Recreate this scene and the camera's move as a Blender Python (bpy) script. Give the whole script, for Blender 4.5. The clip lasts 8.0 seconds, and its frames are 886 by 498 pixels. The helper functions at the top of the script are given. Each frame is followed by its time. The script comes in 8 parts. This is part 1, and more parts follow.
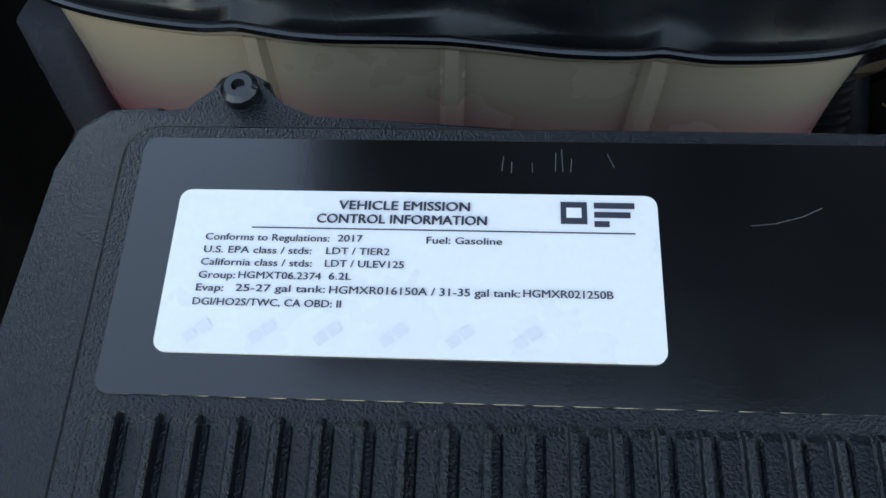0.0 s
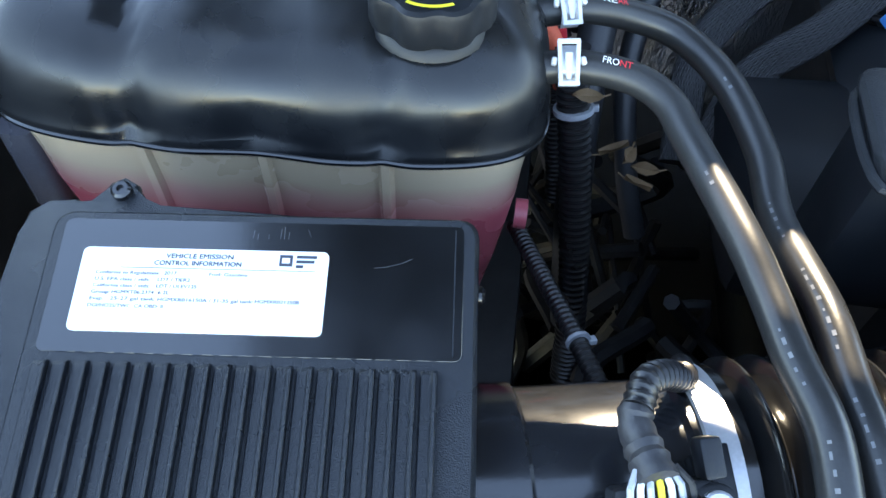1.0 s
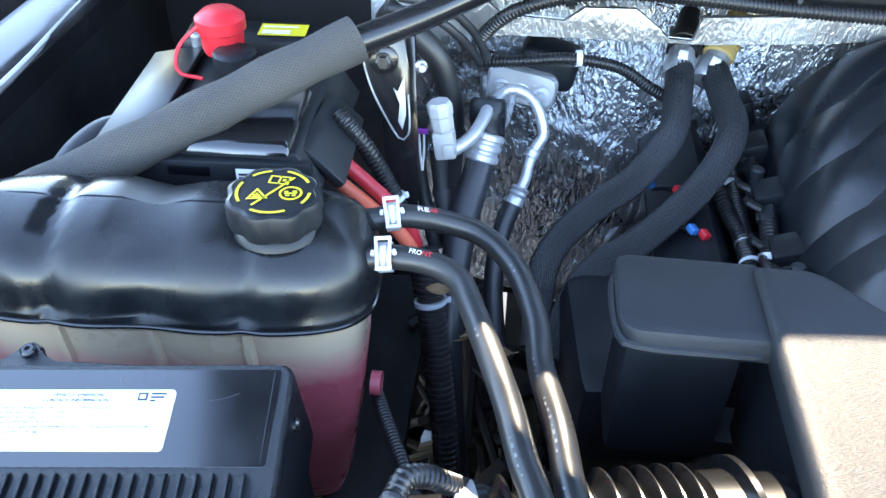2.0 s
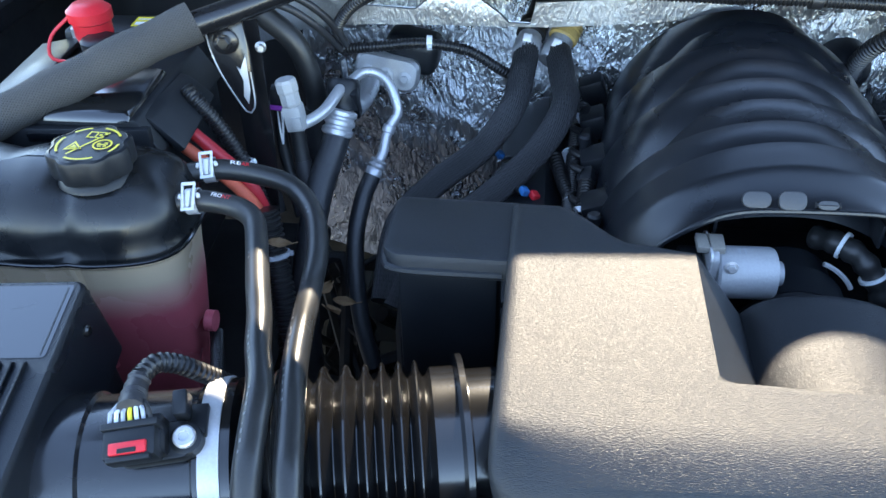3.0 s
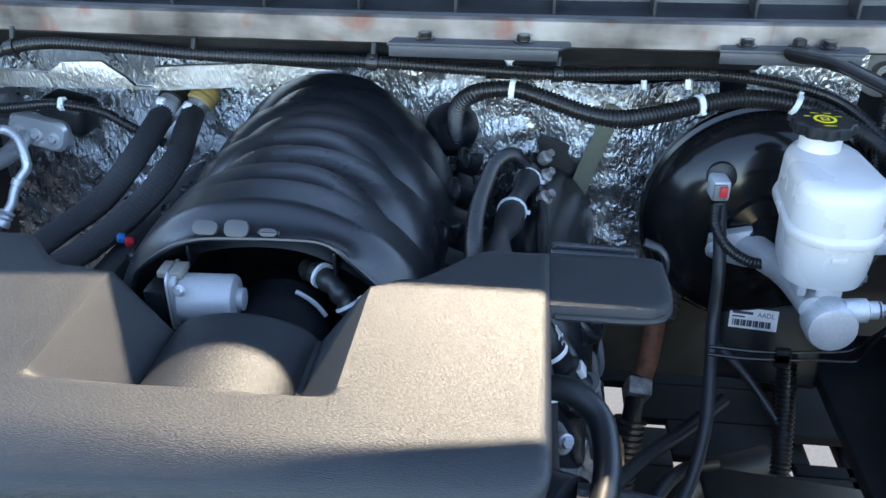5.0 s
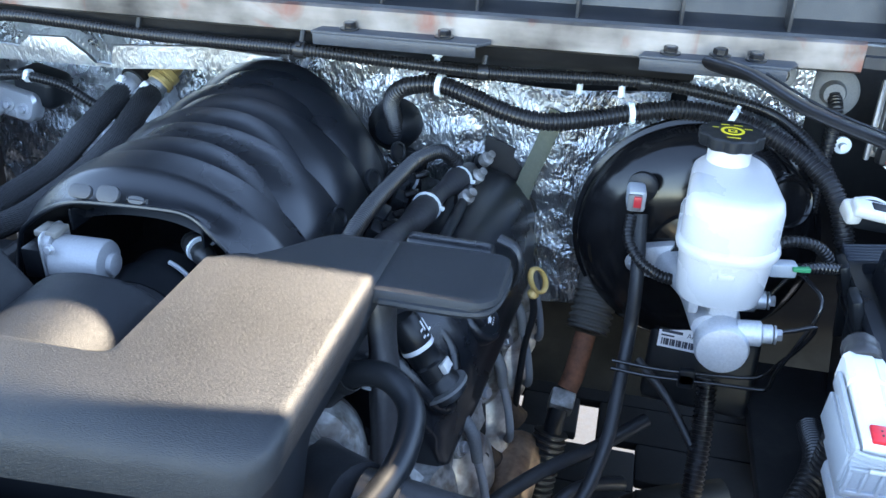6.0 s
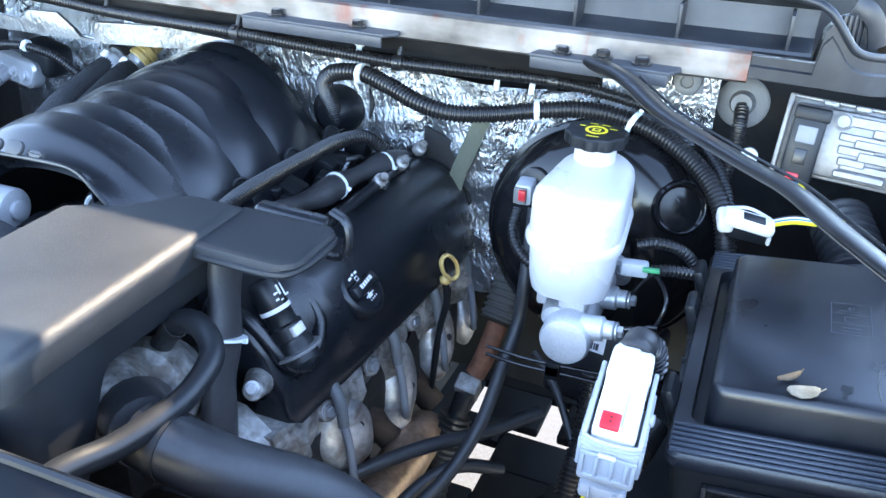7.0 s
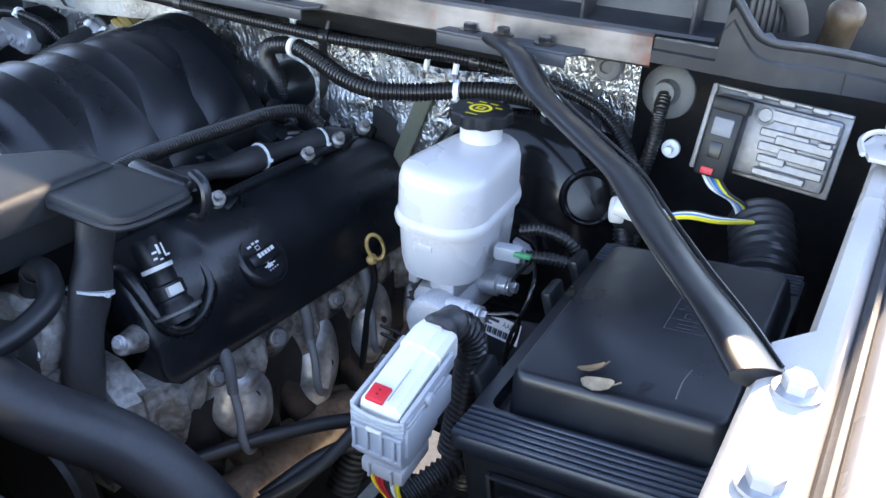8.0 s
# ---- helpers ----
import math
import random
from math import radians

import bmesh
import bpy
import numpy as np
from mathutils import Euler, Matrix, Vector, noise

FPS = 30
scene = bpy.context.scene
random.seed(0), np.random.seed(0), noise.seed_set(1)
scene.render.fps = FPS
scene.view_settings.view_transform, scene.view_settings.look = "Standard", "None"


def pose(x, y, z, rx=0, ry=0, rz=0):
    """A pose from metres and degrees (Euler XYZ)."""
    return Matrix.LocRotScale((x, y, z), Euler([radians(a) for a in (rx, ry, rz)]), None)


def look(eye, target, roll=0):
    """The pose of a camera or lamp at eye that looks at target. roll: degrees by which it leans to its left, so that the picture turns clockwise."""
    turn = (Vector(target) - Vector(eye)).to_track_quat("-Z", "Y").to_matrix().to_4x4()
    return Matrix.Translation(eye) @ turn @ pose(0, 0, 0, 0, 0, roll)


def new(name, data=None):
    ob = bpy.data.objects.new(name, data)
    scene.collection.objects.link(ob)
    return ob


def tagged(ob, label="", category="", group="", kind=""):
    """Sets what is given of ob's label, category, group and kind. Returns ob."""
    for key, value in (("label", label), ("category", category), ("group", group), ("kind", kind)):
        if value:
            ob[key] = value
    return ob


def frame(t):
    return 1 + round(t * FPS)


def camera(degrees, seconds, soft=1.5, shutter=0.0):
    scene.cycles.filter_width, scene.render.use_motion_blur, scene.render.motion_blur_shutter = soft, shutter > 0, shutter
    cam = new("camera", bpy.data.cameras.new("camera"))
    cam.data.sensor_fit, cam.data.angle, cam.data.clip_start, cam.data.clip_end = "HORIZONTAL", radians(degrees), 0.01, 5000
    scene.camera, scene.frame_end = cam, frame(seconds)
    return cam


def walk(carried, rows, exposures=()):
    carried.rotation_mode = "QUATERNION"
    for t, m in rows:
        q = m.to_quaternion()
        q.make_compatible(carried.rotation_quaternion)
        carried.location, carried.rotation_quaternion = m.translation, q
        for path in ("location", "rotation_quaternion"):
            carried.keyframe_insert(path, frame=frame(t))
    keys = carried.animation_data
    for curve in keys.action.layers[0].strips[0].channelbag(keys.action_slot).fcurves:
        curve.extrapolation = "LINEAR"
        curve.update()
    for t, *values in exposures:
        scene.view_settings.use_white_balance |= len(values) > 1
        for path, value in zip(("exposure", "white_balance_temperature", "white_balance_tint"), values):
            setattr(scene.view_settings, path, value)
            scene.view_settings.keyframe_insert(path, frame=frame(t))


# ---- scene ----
cam = camera(55.5, 8.0)
PATH = [
    (0, (0.048, 0.031, 1.335), (-0.101, 1.144, -0.32), 0.4),
    (0.5, (0.088, 0.006, 1.389), (-0.074, 1.111, -0.27), 0.2),
    (1, (0.145, -0.053, 1.487), (0.053, 1.105, -0.141), 3.3),
    (1.5, (0.203, -0.114, 1.546), (0.086, 1.346, 0.184), 2.4),
    (1.7, (0.225, -0.13, 1.551), (0.101, 1.393, 0.261), 2.2),
    (2.8, (0.398, -0.236, 1.554), (0.187, 1.344, 0.346), -0.8),
    (3, (0.449, -0.247, 1.558), (0.239, 1.34, 0.358), -0.9),
    (3.5, (0.542, -0.254, 1.55), (0.344, 1.346, 0.366), -0.9),
    (4, (0.65, -0.31, 1.579), (0.469, 1.313, 0.424), -0.3),
    (4.5, (0.767, -0.345, 1.577), (0.574, 1.364, 0.556), -0.4),
    (5, (0.884, -0.271, 1.528), (0.7, 1.454, 0.534), 0.1),
    (5.2, (0.92, -0.246, 1.508), (0.695, 1.478, 0.52), -0.2),
    (6.3, (1.147, -0.252, 1.507), (0.685, 1.442, 0.549), 2.1),
    (6.5, (1.2, -0.255, 1.515), (0.678, 1.42, 0.554), 2.1),
    (7, (1.315, -0.225, 1.513), (0.672, 1.407, 0.553), 2.2),
    (7.5, (1.417, -0.182, 1.506), (0.646, 1.395, 0.547), 2.2),
    (8, (1.508, -0.129, 1.491), (0.646, 1.398, 0.529), 2.4),
]
EXPOSURES = [(0, 2.2, 8700, 9), (0.5, 2.5, 7700, 13), (1, 3.45, 7100, 9), (1.5, 4.45, 7500, 11), (1.7, 4.25, 7200, 11), (2.8, 3.15, 6400, 10), (3.5, 2.95, 6400, 10), (4.5, 3.15, 6500, 10), (5.2, 2.95, 6500, 10), (6.5, 3.8, 6500, 12), (7.5, 3.95, 6700, 14), (8, 3.15, 7000, 18)]
walk(cam, [(t, look(eye, target, roll)) for t, eye, target, roll in PATH], EXPOSURES)

# ---- light ----
world = bpy.data.worlds.new("sky")
scene.world = world
world.use_nodes = True
_n = world.node_tree.nodes
_l = world.node_tree.links
_sky = _n.new("ShaderNodeTexSky")
_sky.sky_type = "NISHITA"
_sky.sun_disc = False
_sky.dust_density = 0.0
SUN_TO = Vector((0.10, 0.80, 0.583)).normalized()
_sky.sun_elevation = math.asin(SUN_TO.z)
_sky.sun_rotation = math.atan2(SUN_TO.x, SUN_TO.y)
_bg = _n["Background"]
_bg.inputs["Strength"].default_value = 0.15
_hs = _n.new("ShaderNodeHueSaturation")
_hs.inputs["Saturation"].default_value = 0.95
_l.new(_sky.outputs[0], _hs.inputs["Color"])
_l.new(_hs.outputs[0], _bg.inputs["Color"])
_sd = bpy.data.lights.new("sun", "SUN")
_sd.energy = 2.85
_sd.angle = radians(0.32)
_sd.color = (1.0, 0.86, 0.66)
_so = new("sun", _sd)
_so.matrix_world = look(SUN_TO * 5, (0, 0, 0))

# ---- materials ----


def mat(name, col, rough=0.5, metal=0.0, tone=0.2, grain=0.0, scale=600.0, blotch=9.0, dust=0.0, coat=0.0, spec=0.5, rvar=0.12, along=None):
    """A surface with colour and roughness varied at two scales, fine relief and some dust on upward faces' hollows."""
    m = bpy.data.materials.new(name)
    m.use_nodes = True
    nt = m.node_tree
    b = nt.nodes["Principled BSDF"]
    tc = nt.nodes.new("ShaderNodeTexCoord")
    big = nt.nodes.new("ShaderNodeTexNoise")
    big.inputs["Scale"].default_value = blotch
    big.inputs["Detail"].default_value = 5
    fine = nt.nodes.new("ShaderNodeTexNoise")
    fine.inputs["Scale"].default_value = scale
    fine.inputs["Detail"].default_value = 3
    nt.links.new(tc.outputs["Object"], big.inputs["Vector"])
    if along:
        mp = nt.nodes.new("ShaderNodeMapping")
        mp.inputs["Scale"].default_value = along
        nt.links.new(tc.outputs["Object"], mp.inputs["Vector"])
        nt.links.new(mp.outputs[0], fine.inputs["Vector"])
    else:
        nt.links.new(tc.outputs["Object"], fine.inputs["Vector"])
    mx = nt.nodes.new("ShaderNodeMath")
    mx.operation = "ADD"
    nt.links.new(big.outputs["Fac"], mx.inputs[0])
    half = nt.nodes.new("ShaderNodeMath")
    half.operation = "MULTIPLY_ADD"
    half.inputs[1].default_value = 0.5
    half.inputs[2].default_value = -0.25
    nt.links.new(fine.outputs["Fac"], half.inputs[0])
    nt.links.new(half.outputs[0], mx.inputs[1])
    rp = nt.nodes.new("ShaderNodeValToRGB")
    rp.color_ramp.elements[0].position, rp.color_ramp.elements[1].position = 0.25, 0.75
    lo = [max(0.0, c * (1 - tone)) for c in col]
    hi = [min(1.0, c * (1 + tone) + 0.04 * dust) for c in col]
    rp.color_ramp.elements[0].color = (*lo, 1)
    rp.color_ramp.elements[1].color = (*hi, 1)
    nt.links.new(mx.outputs[0], rp.inputs[0])
    out = rp.outputs[0]
    if dust:
        dn = nt.nodes.new("ShaderNodeTexNoise")
        dn.inputs["Scale"].default_value = 38
        dn.inputs["Detail"].default_value = 8
        nt.links.new(tc.outputs["Object"], dn.inputs["Vector"])
        dr = nt.nodes.new("ShaderNodeMapRange")
        dr.inputs[1].default_value, dr.inputs[2].default_value = 0.5, 0.8
        dr.inputs[3].default_value, dr.inputs[4].default_value = 0.0, dust
        nt.links.new(dn.outputs["Fac"], dr.inputs[0])
        mc = nt.nodes.new("ShaderNodeMix")
        mc.data_type = "RGBA"
        nt.links.new(dr.outputs[0], mc.inputs["Factor"])
        nt.links.new(out, mc.inputs["A"])
        mc.inputs["B"].default_value = (0.26, 0.25, 0.235, 1)
        out = mc.outputs["Result"]
    nt.links.new(out, b.inputs["Base Color"])
    rr = nt.nodes.new("ShaderNodeMapRange")
    rr.inputs[1].default_value, rr.inputs[2].default_value = 0.3, 0.7
    rr.inputs[3].default_value, rr.inputs[4].default_value = max(0.04, rough - rvar), min(1, rough + rvar)
    nt.links.new(big.outputs["Fac"], rr.inputs[0])
    nt.links.new(rr.outputs[0], b.inputs["Roughness"])
    b.inputs["Metallic"].default_value = metal
    b.inputs["Coat Weight"].default_value = coat
    b.inputs["Coat Roughness"].default_value = 0.12
    b.inputs["Specular IOR Level"].default_value = spec
    if grain:
        bp = nt.nodes.new("ShaderNodeBump")
        bp.inputs["Strength"].default_value = min(1.0, grain)
        bp.inputs["Distance"].default_value = 0.0006 * max(1.0, grain)
        nt.links.new(fine.outputs["Fac"], bp.inputs["Height"])
        nt.links.new(bp.outputs[0], b.inputs["Normal"])
    return m


def foil_mat(name, col, rough, bump, sc):
    """Pressed foil: long fine creases crossing smooth facets."""
    m = mat(name, col, rough, 0.92, tone=0.2, blotch=12, rvar=0.1)
    nt = m.node_tree
    b = nt.nodes["Principled BSDF"]
    tc = nt.nodes["Texture Coordinate"]
    total = None
    for turn, sx, weight in ((25, 1.0, 1.0), (-50, 2.2, 0.8), (80, 3.4, 0.6)):
        mp = nt.nodes.new("ShaderNodeMapping")
        mp.inputs["Rotation"].default_value = (0, radians(turn), 0)
        mp.inputs["Scale"].default_value = (sx, 0.3, 0.5 * sx)
        nz = nt.nodes.new("ShaderNodeTexNoise")
        nz.inputs["Scale"].default_value = sc
        nz.inputs["Detail"].default_value = 4
        nz.inputs["Roughness"].default_value = 0.42
        nz.inputs["Distortion"].default_value = 0.9
        nt.links.new(tc.outputs["Object"], mp.inputs["Vector"])
        nt.links.new(mp.outputs[0], nz.inputs["Vector"])
        sb = nt.nodes.new("ShaderNodeMath")
        sb.operation = "SUBTRACT"
        sb.inputs[1].default_value = 0.5
        nt.links.new(nz.outputs["Fac"], sb.inputs[0])
        ab = nt.nodes.new("ShaderNodeMath")
        ab.operation = "ABSOLUTE"
        nt.links.new(sb.outputs[0], ab.inputs[0])
        ml = nt.nodes.new("ShaderNodeMath")
        ml.operation = "MULTIPLY"
        ml.inputs[1].default_value = -weight
        nt.links.new(ab.outputs[0], ml.inputs[0])
        if total is None:
            total = ml
        else:
            ad = nt.nodes.new("ShaderNodeMath")
            ad.operation = "ADD"
            nt.links.new(total.outputs[0], ad.inputs[0])
            nt.links.new(ml.outputs[0], ad.inputs[1])
            total = ad
    bp = nt.nodes.new("ShaderNodeBump")
    bp.inputs["Strength"].default_value = bump
    bp.inputs["Distance"].default_value = 0.006
    nt.links.new(total.outputs[0], bp.inputs["Height"])
    nt.links.new(bp.outputs[0], b.inputs["Normal"])
    return m


def weave_mat(name, col, per_m, rough=0.6, deep=0.7, slant=38):
    """Woven sleeve: two crossing sets of fine ribs, darker between them."""
    m = mat(name, col, rough, tone=0.25, blotch=20)
    nt = m.node_tree
    b = nt.nodes["Principled BSDF"]
    uv = nt.nodes["Texture Coordinate"]
    waves = []
    for turn in (slant, -slant):
        mp = nt.nodes.new("ShaderNodeMapping")
        mp.inputs["Rotation"].default_value = (0, 0, radians(turn))
        w = nt.nodes.new("ShaderNodeTexWave")
        w.inputs["Scale"].default_value = per_m / 2
        w.inputs["Distortion"].default_value = 0.8
        w.inputs["Detail"].default_value = 1
        w.bands_direction = "X"
        nt.links.new(uv.outputs["UV"], mp.inputs["Vector"])
        nt.links.new(mp.outputs[0], w.inputs["Vector"])
        waves.append(w)
    top = nt.nodes.new("ShaderNodeMath")
    top.operation = "MAXIMUM"
    nt.links.new(waves[0].outputs["Fac"], top.inputs[0])
    nt.links.new(waves[1].outputs["Fac"], top.inputs[1])
    bp = nt.nodes.new("ShaderNodeBump")
    bp.inputs["Strength"].default_value = deep
    bp.inputs["Distance"].default_value = 0.0014
    nt.links.new(top.outputs[0], bp.inputs["Height"])
    nt.links.new(bp.outputs[0], b.inputs["Normal"])
    src = b.inputs["Base Color"].links[0].from_socket
    mx = nt.nodes.new("ShaderNodeMix")
    mx.data_type = "RGBA"
    mx.blend_type = "MULTIPLY"
    mx.inputs["Factor"].default_value = 0.6 * deep
    nt.links.new(src, mx.inputs["A"])
    nt.links.new(top.outputs[0], mx.inputs["B"])
    nt.links.new(mx.outputs["Result"], b.inputs["Base Color"])
    return m


def patch_colour(m, col, scale, lo, hi, amount):
    """Patches of a second colour with soft uneven borders."""
    nt = m.node_tree
    b = nt.nodes["Principled BSDF"]
    nz = nt.nodes.new("ShaderNodeTexNoise")
    nz.inputs["Scale"].default_value = scale
    nz.inputs["Detail"].default_value = 6
    nz.inputs["Distortion"].default_value = 1.2
    nt.links.new(nt.nodes["Texture Coordinate"].outputs["Object"], nz.inputs["Vector"])
    mr = nt.nodes.new("ShaderNodeMapRange")
    mr.inputs[1].default_value, mr.inputs[2].default_value = lo, hi
    mr.inputs[3].default_value, mr.inputs[4].default_value = 0.0, amount
    nt.links.new(nz.outputs["Fac"], mr.inputs[0])
    mx = nt.nodes.new("ShaderNodeMix")
    mx.data_type = "RGBA"
    nt.links.new(mr.outputs[0], mx.inputs["Factor"])
    nt.links.new(b.inputs["Base Color"].links[0].from_socket, mx.inputs["A"])
    mx.inputs["B"].default_value = (*col, 1)
    nt.links.new(mx.outputs["Result"], b.inputs["Base Color"])
    return m


def fluid_mat(name, low, mid, top, z0, z1, z2):
    """Milky wall whose colour follows the fluid's level behind it."""
    m = mat(name, mid, 0.28, tone=0.1)
    nt = m.node_tree
    b = nt.nodes["Principled BSDF"]
    tc = nt.nodes["Texture Coordinate"]
    sp = nt.nodes.new("ShaderNodeSeparateXYZ")
    nt.links.new(tc.outputs["Object"], sp.inputs[0])
    nz = nt.nodes.new("ShaderNodeTexNoise")
    nz.inputs["Scale"].default_value = 22
    nt.links.new(tc.outputs["Object"], nz.inputs["Vector"])
    ma = nt.nodes.new("ShaderNodeMath")
    ma.operation = "MULTIPLY_ADD"
    ma.inputs[1].default_value = 0.012
    nt.links.new(nz.outputs["Fac"], ma.inputs[0])
    nt.links.new(sp.outputs["Z"], ma.inputs[2])
    mr = nt.nodes.new("ShaderNodeMapRange")
    mr.inputs[1].default_value, mr.inputs[2].default_value = z0 + 0.006, z2 + 0.006
    nt.links.new(ma.outputs[0], mr.inputs[0])
    rp = nt.nodes.new("ShaderNodeValToRGB")
    rp.color_ramp.elements[0].color = (*low, 1)
    rp.color_ramp.elements[1].color = (*top, 1)
    e = rp.color_ramp.elements.new((z1 - z0) / (z2 - z0))
    e.color = (*mid, 1)
    nt.links.new(mr.outputs[0], rp.inputs[0])
    nt.links.new(rp.outputs[0], b.inputs["Base Color"])
    return m


BLACK = mat("black_plastic", (0.009, 0.0105, 0.013), 0.42, tone=0.25, grain=0.15, scale=900, dust=0.015, spec=0.35)
GRAIN = mat("grained_plastic", (0.0125, 0.0145, 0.0175), 0.42, spec=0.42, tone=0.3, grain=0.9, scale=2000, dust=0.012, rvar=0.04, along=(0.22, 1.0, 1.0))
RIBBED = mat("grained_lid_plastic", (0.0065, 0.0085, 0.012), 0.30, spec=0.42, tone=0.25, grain=0.85, scale=1500, dust=0.008)
SATIN = mat("satin_lid_plastic", (0.0035, 0.0045, 0.006), 0.18, tone=0.3, grain=0.06, scale=1200, blotch=22, dust=0.004, coat=1.0, rvar=0.10)
MANIFOLD = mat("manifold_plastic", (0.0075, 0.009, 0.012), 0.30, tone=0.25, grain=0.12, scale=1300, rvar=0.06)
RUBBER = mat("rubber", (0.020, 0.021, 0.024), 0.40, tone=0.3, grain=0.2, scale=300, dust=0.05)
HOSE = mat("shiny_hose_rubber", (0.016, 0.0165, 0.017), 0.34, tone=0.3, grain=0.08, scale=500, dust=0.012)
LOOM = mat("loom_plastic", (0.010, 0.010, 0.011), 0.33, tone=0.25, dust=0.03)
# Darkened base colour that carries part of the bay's shade.
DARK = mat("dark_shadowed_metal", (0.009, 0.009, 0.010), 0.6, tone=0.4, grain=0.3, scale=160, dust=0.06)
SEMI = mat("semigloss_black_paint", (0.008, 0.008, 0.009), 0.18, tone=0.25, blotch=6, dust=0.02, coat=0.3)
VALVE = mat("valve_cover_plastic", (0.008, 0.0095, 0.0125), 0.30, tone=0.25, grain=0.1, scale=900, rvar=0.07, dust=0.01)
FUSE = mat("fuse_lid_plastic", (0.008, 0.0095, 0.013), 0.34, tone=0.3, grain=0.12, scale=700, blotch=18, dust=0.015, rvar=0.07)
PLATE = mat("bracket_paint", (0.030, 0.034, 0.042), 0.45, tone=0.3, grain=0.2, scale=300, dust=0.05)
ALU = mat("cast_aluminium", (0.50, 0.51, 0.53), 0.50, 0.55, tone=0.2, grain=0.5, scale=420, dust=0.1)
GREYE = mat("dull_control_unit_case", (0.25, 0.25, 0.255), 0.46, 0.5, tone=0.3, grain=0.3, scale=200, blotch=40, dust=0.12)
CAST = mat("sooty_head_casting", (0.28, 0.272, 0.26), 0.52, 0.4, tone=0.7, grain=0.8, scale=150, blotch=45, dust=0.0)
GREYM = mat("matte_grey_motor_case", (0.34, 0.35, 0.365), 0.55, 0.2, tone=0.12, grain=0.4, scale=500)
ALUP = mat("bright_aluminium_pipe", (0.50, 0.51, 0.53), 0.36, 0.55, tone=0.12)
STEEL = mat("galvanised_steel", (0.42, 0.43, 0.45), 0.38, 0.75, tone=0.25, grain=0.2, scale=120, blotch=22, dust=0.1)
CLAMP = mat("zinc_clamp", (0.52, 0.53, 0.55), 0.42, 0.45, tone=0.15)
STRIP = mat("bare_metal_strip", (0.20, 0.187, 0.18), 0.40, 0.65, tone=0.6, grain=0.2, scale=60, blotch=16, dust=0.35, along=(0.25, 1.0, 1.0))
patch_colour(STRIP, (0.22, 0.075, 0.05), 13, 0.56, 0.70, 0.75)
FOIL = foil_mat("crinkled_foil", (0.44, 0.46, 0.485), 0.28, 0.9, 48)
FOILB = foil_mat("dull_foil_bar", (0.42, 0.44, 0.47), 0.42, 0.35, 60)
WHITE = mat("white_plastic", (0.64, 0.63, 0.60), 0.4, tone=0.05, blotch=15)
MILK = mat("milky_reservoir_plastic", (0.47, 0.462, 0.465), 0.30, tone=0.06, blotch=12)
GREYP = mat("pale_grey_plastic", (0.33, 0.35, 0.38), 0.45, tone=0.1, dust=0.04)
RED = mat("red_plastic", (0.55, 0.02, 0.03), 0.35, tone=0.15)
REDW = mat("red_cable_sheath", (0.42, 0.02, 0.03), 0.4, tone=0.25, dust=0.1)
ORANGE = mat("faded_orange_tape", (0.55, 0.10, 0.05), 0.6, tone=0.2, dust=0.15)
YELLOW = mat("yellow_ink", (0.72, 0.60, 0.03), 0.5, tone=0.08)
DIPY = mat("yellow_handle_plastic", (0.62, 0.42, 0.14), 0.4, tone=0.15, dust=0.1)
BLUE = mat("blue_plastic", (0.03, 0.16, 0.42), 0.4, tone=0.2)
GOLD = mat("amber_coupling_plastic", (0.46, 0.32, 0.11), 0.45, tone=0.25)
RUST = mat("rusty_steel", (0.17, 0.07, 0.038), 0.8, 0.2, tone=0.5, grain=0.6, scale=220, blotch=60)
SOOT = mat("sooty_exhaust_iron", (0.045, 0.030, 0.022), 0.8, 0.2, tone=0.6, grain=0.6, scale=200, blotch=40)
HEATED = mat("heat_tinted_steel", (0.30, 0.20, 0.14), 0.42, 0.6, tone=0.5, grain=0.2, scale=160, blotch=28)
COLUMN = mat("dusty_column_paint", (0.060, 0.055, 0.050), 0.6, tone=0.4, grain=0.3, scale=160, blotch=40, dust=0.15)
LEAD = mat("grey_lead_sheath", (0.20, 0.21, 0.23), 0.45, tone=0.15)
SHIELD = mat("stained_reflecting_shield", (0.50, 0.49, 0.48), 0.40, 0.65, tone=0.4, grain=0.15, scale=160, blotch=30, dust=0.15)
# Brown patches hold stains and the shields' purple-brown reflections in one colour.
patch_colour(SHIELD, (0.20, 0.13, 0.10), 26, 0.52, 0.68, 0.7)
patch_colour(CAST, (0.10, 0.075, 0.055), 40, 0.50, 0.66, 0.7)
PAPER = mat("label_paper", (0.80, 0.80, 0.82), 0.3, tone=0.04, blotch=20)
INK = mat("label_ink", (0.035, 0.04, 0.06), 0.5, tone=0.1)
FAINT = mat("pale_grey_ink", (0.10, 0.10, 0.105), 0.4, tone=0.4, blotch=90)
PRINT = mat("worn_white_print", (0.12, 0.124, 0.13), 0.5, tone=0.3, blotch=90)
WINK = mat("white_ink", (0.75, 0.75, 0.75), 0.5, tone=0.08)
REDINK = mat("red_ink", (0.6, 0.03, 0.04), 0.5)
TANK = fluid_mat("milky_tank_wall_with_coolant", (0.40, 0.085, 0.11), (0.47, 0.28, 0.23), (0.50, 0.40, 0.28), 1.088, 1.112, 1.126)
COOLANT = mat("pink_coolant_in_milky_wall", (0.46, 0.10, 0.13), 0.28, tone=0.18, blotch=18)
LUG = mat("clear_milky_lug", (0.075, 0.075, 0.09), 0.3, tone=0.2)
SLEEVE = weave_mat("woven_grey_sleeve", (0.052, 0.050, 0.048), 260, 0.85, 0.5)
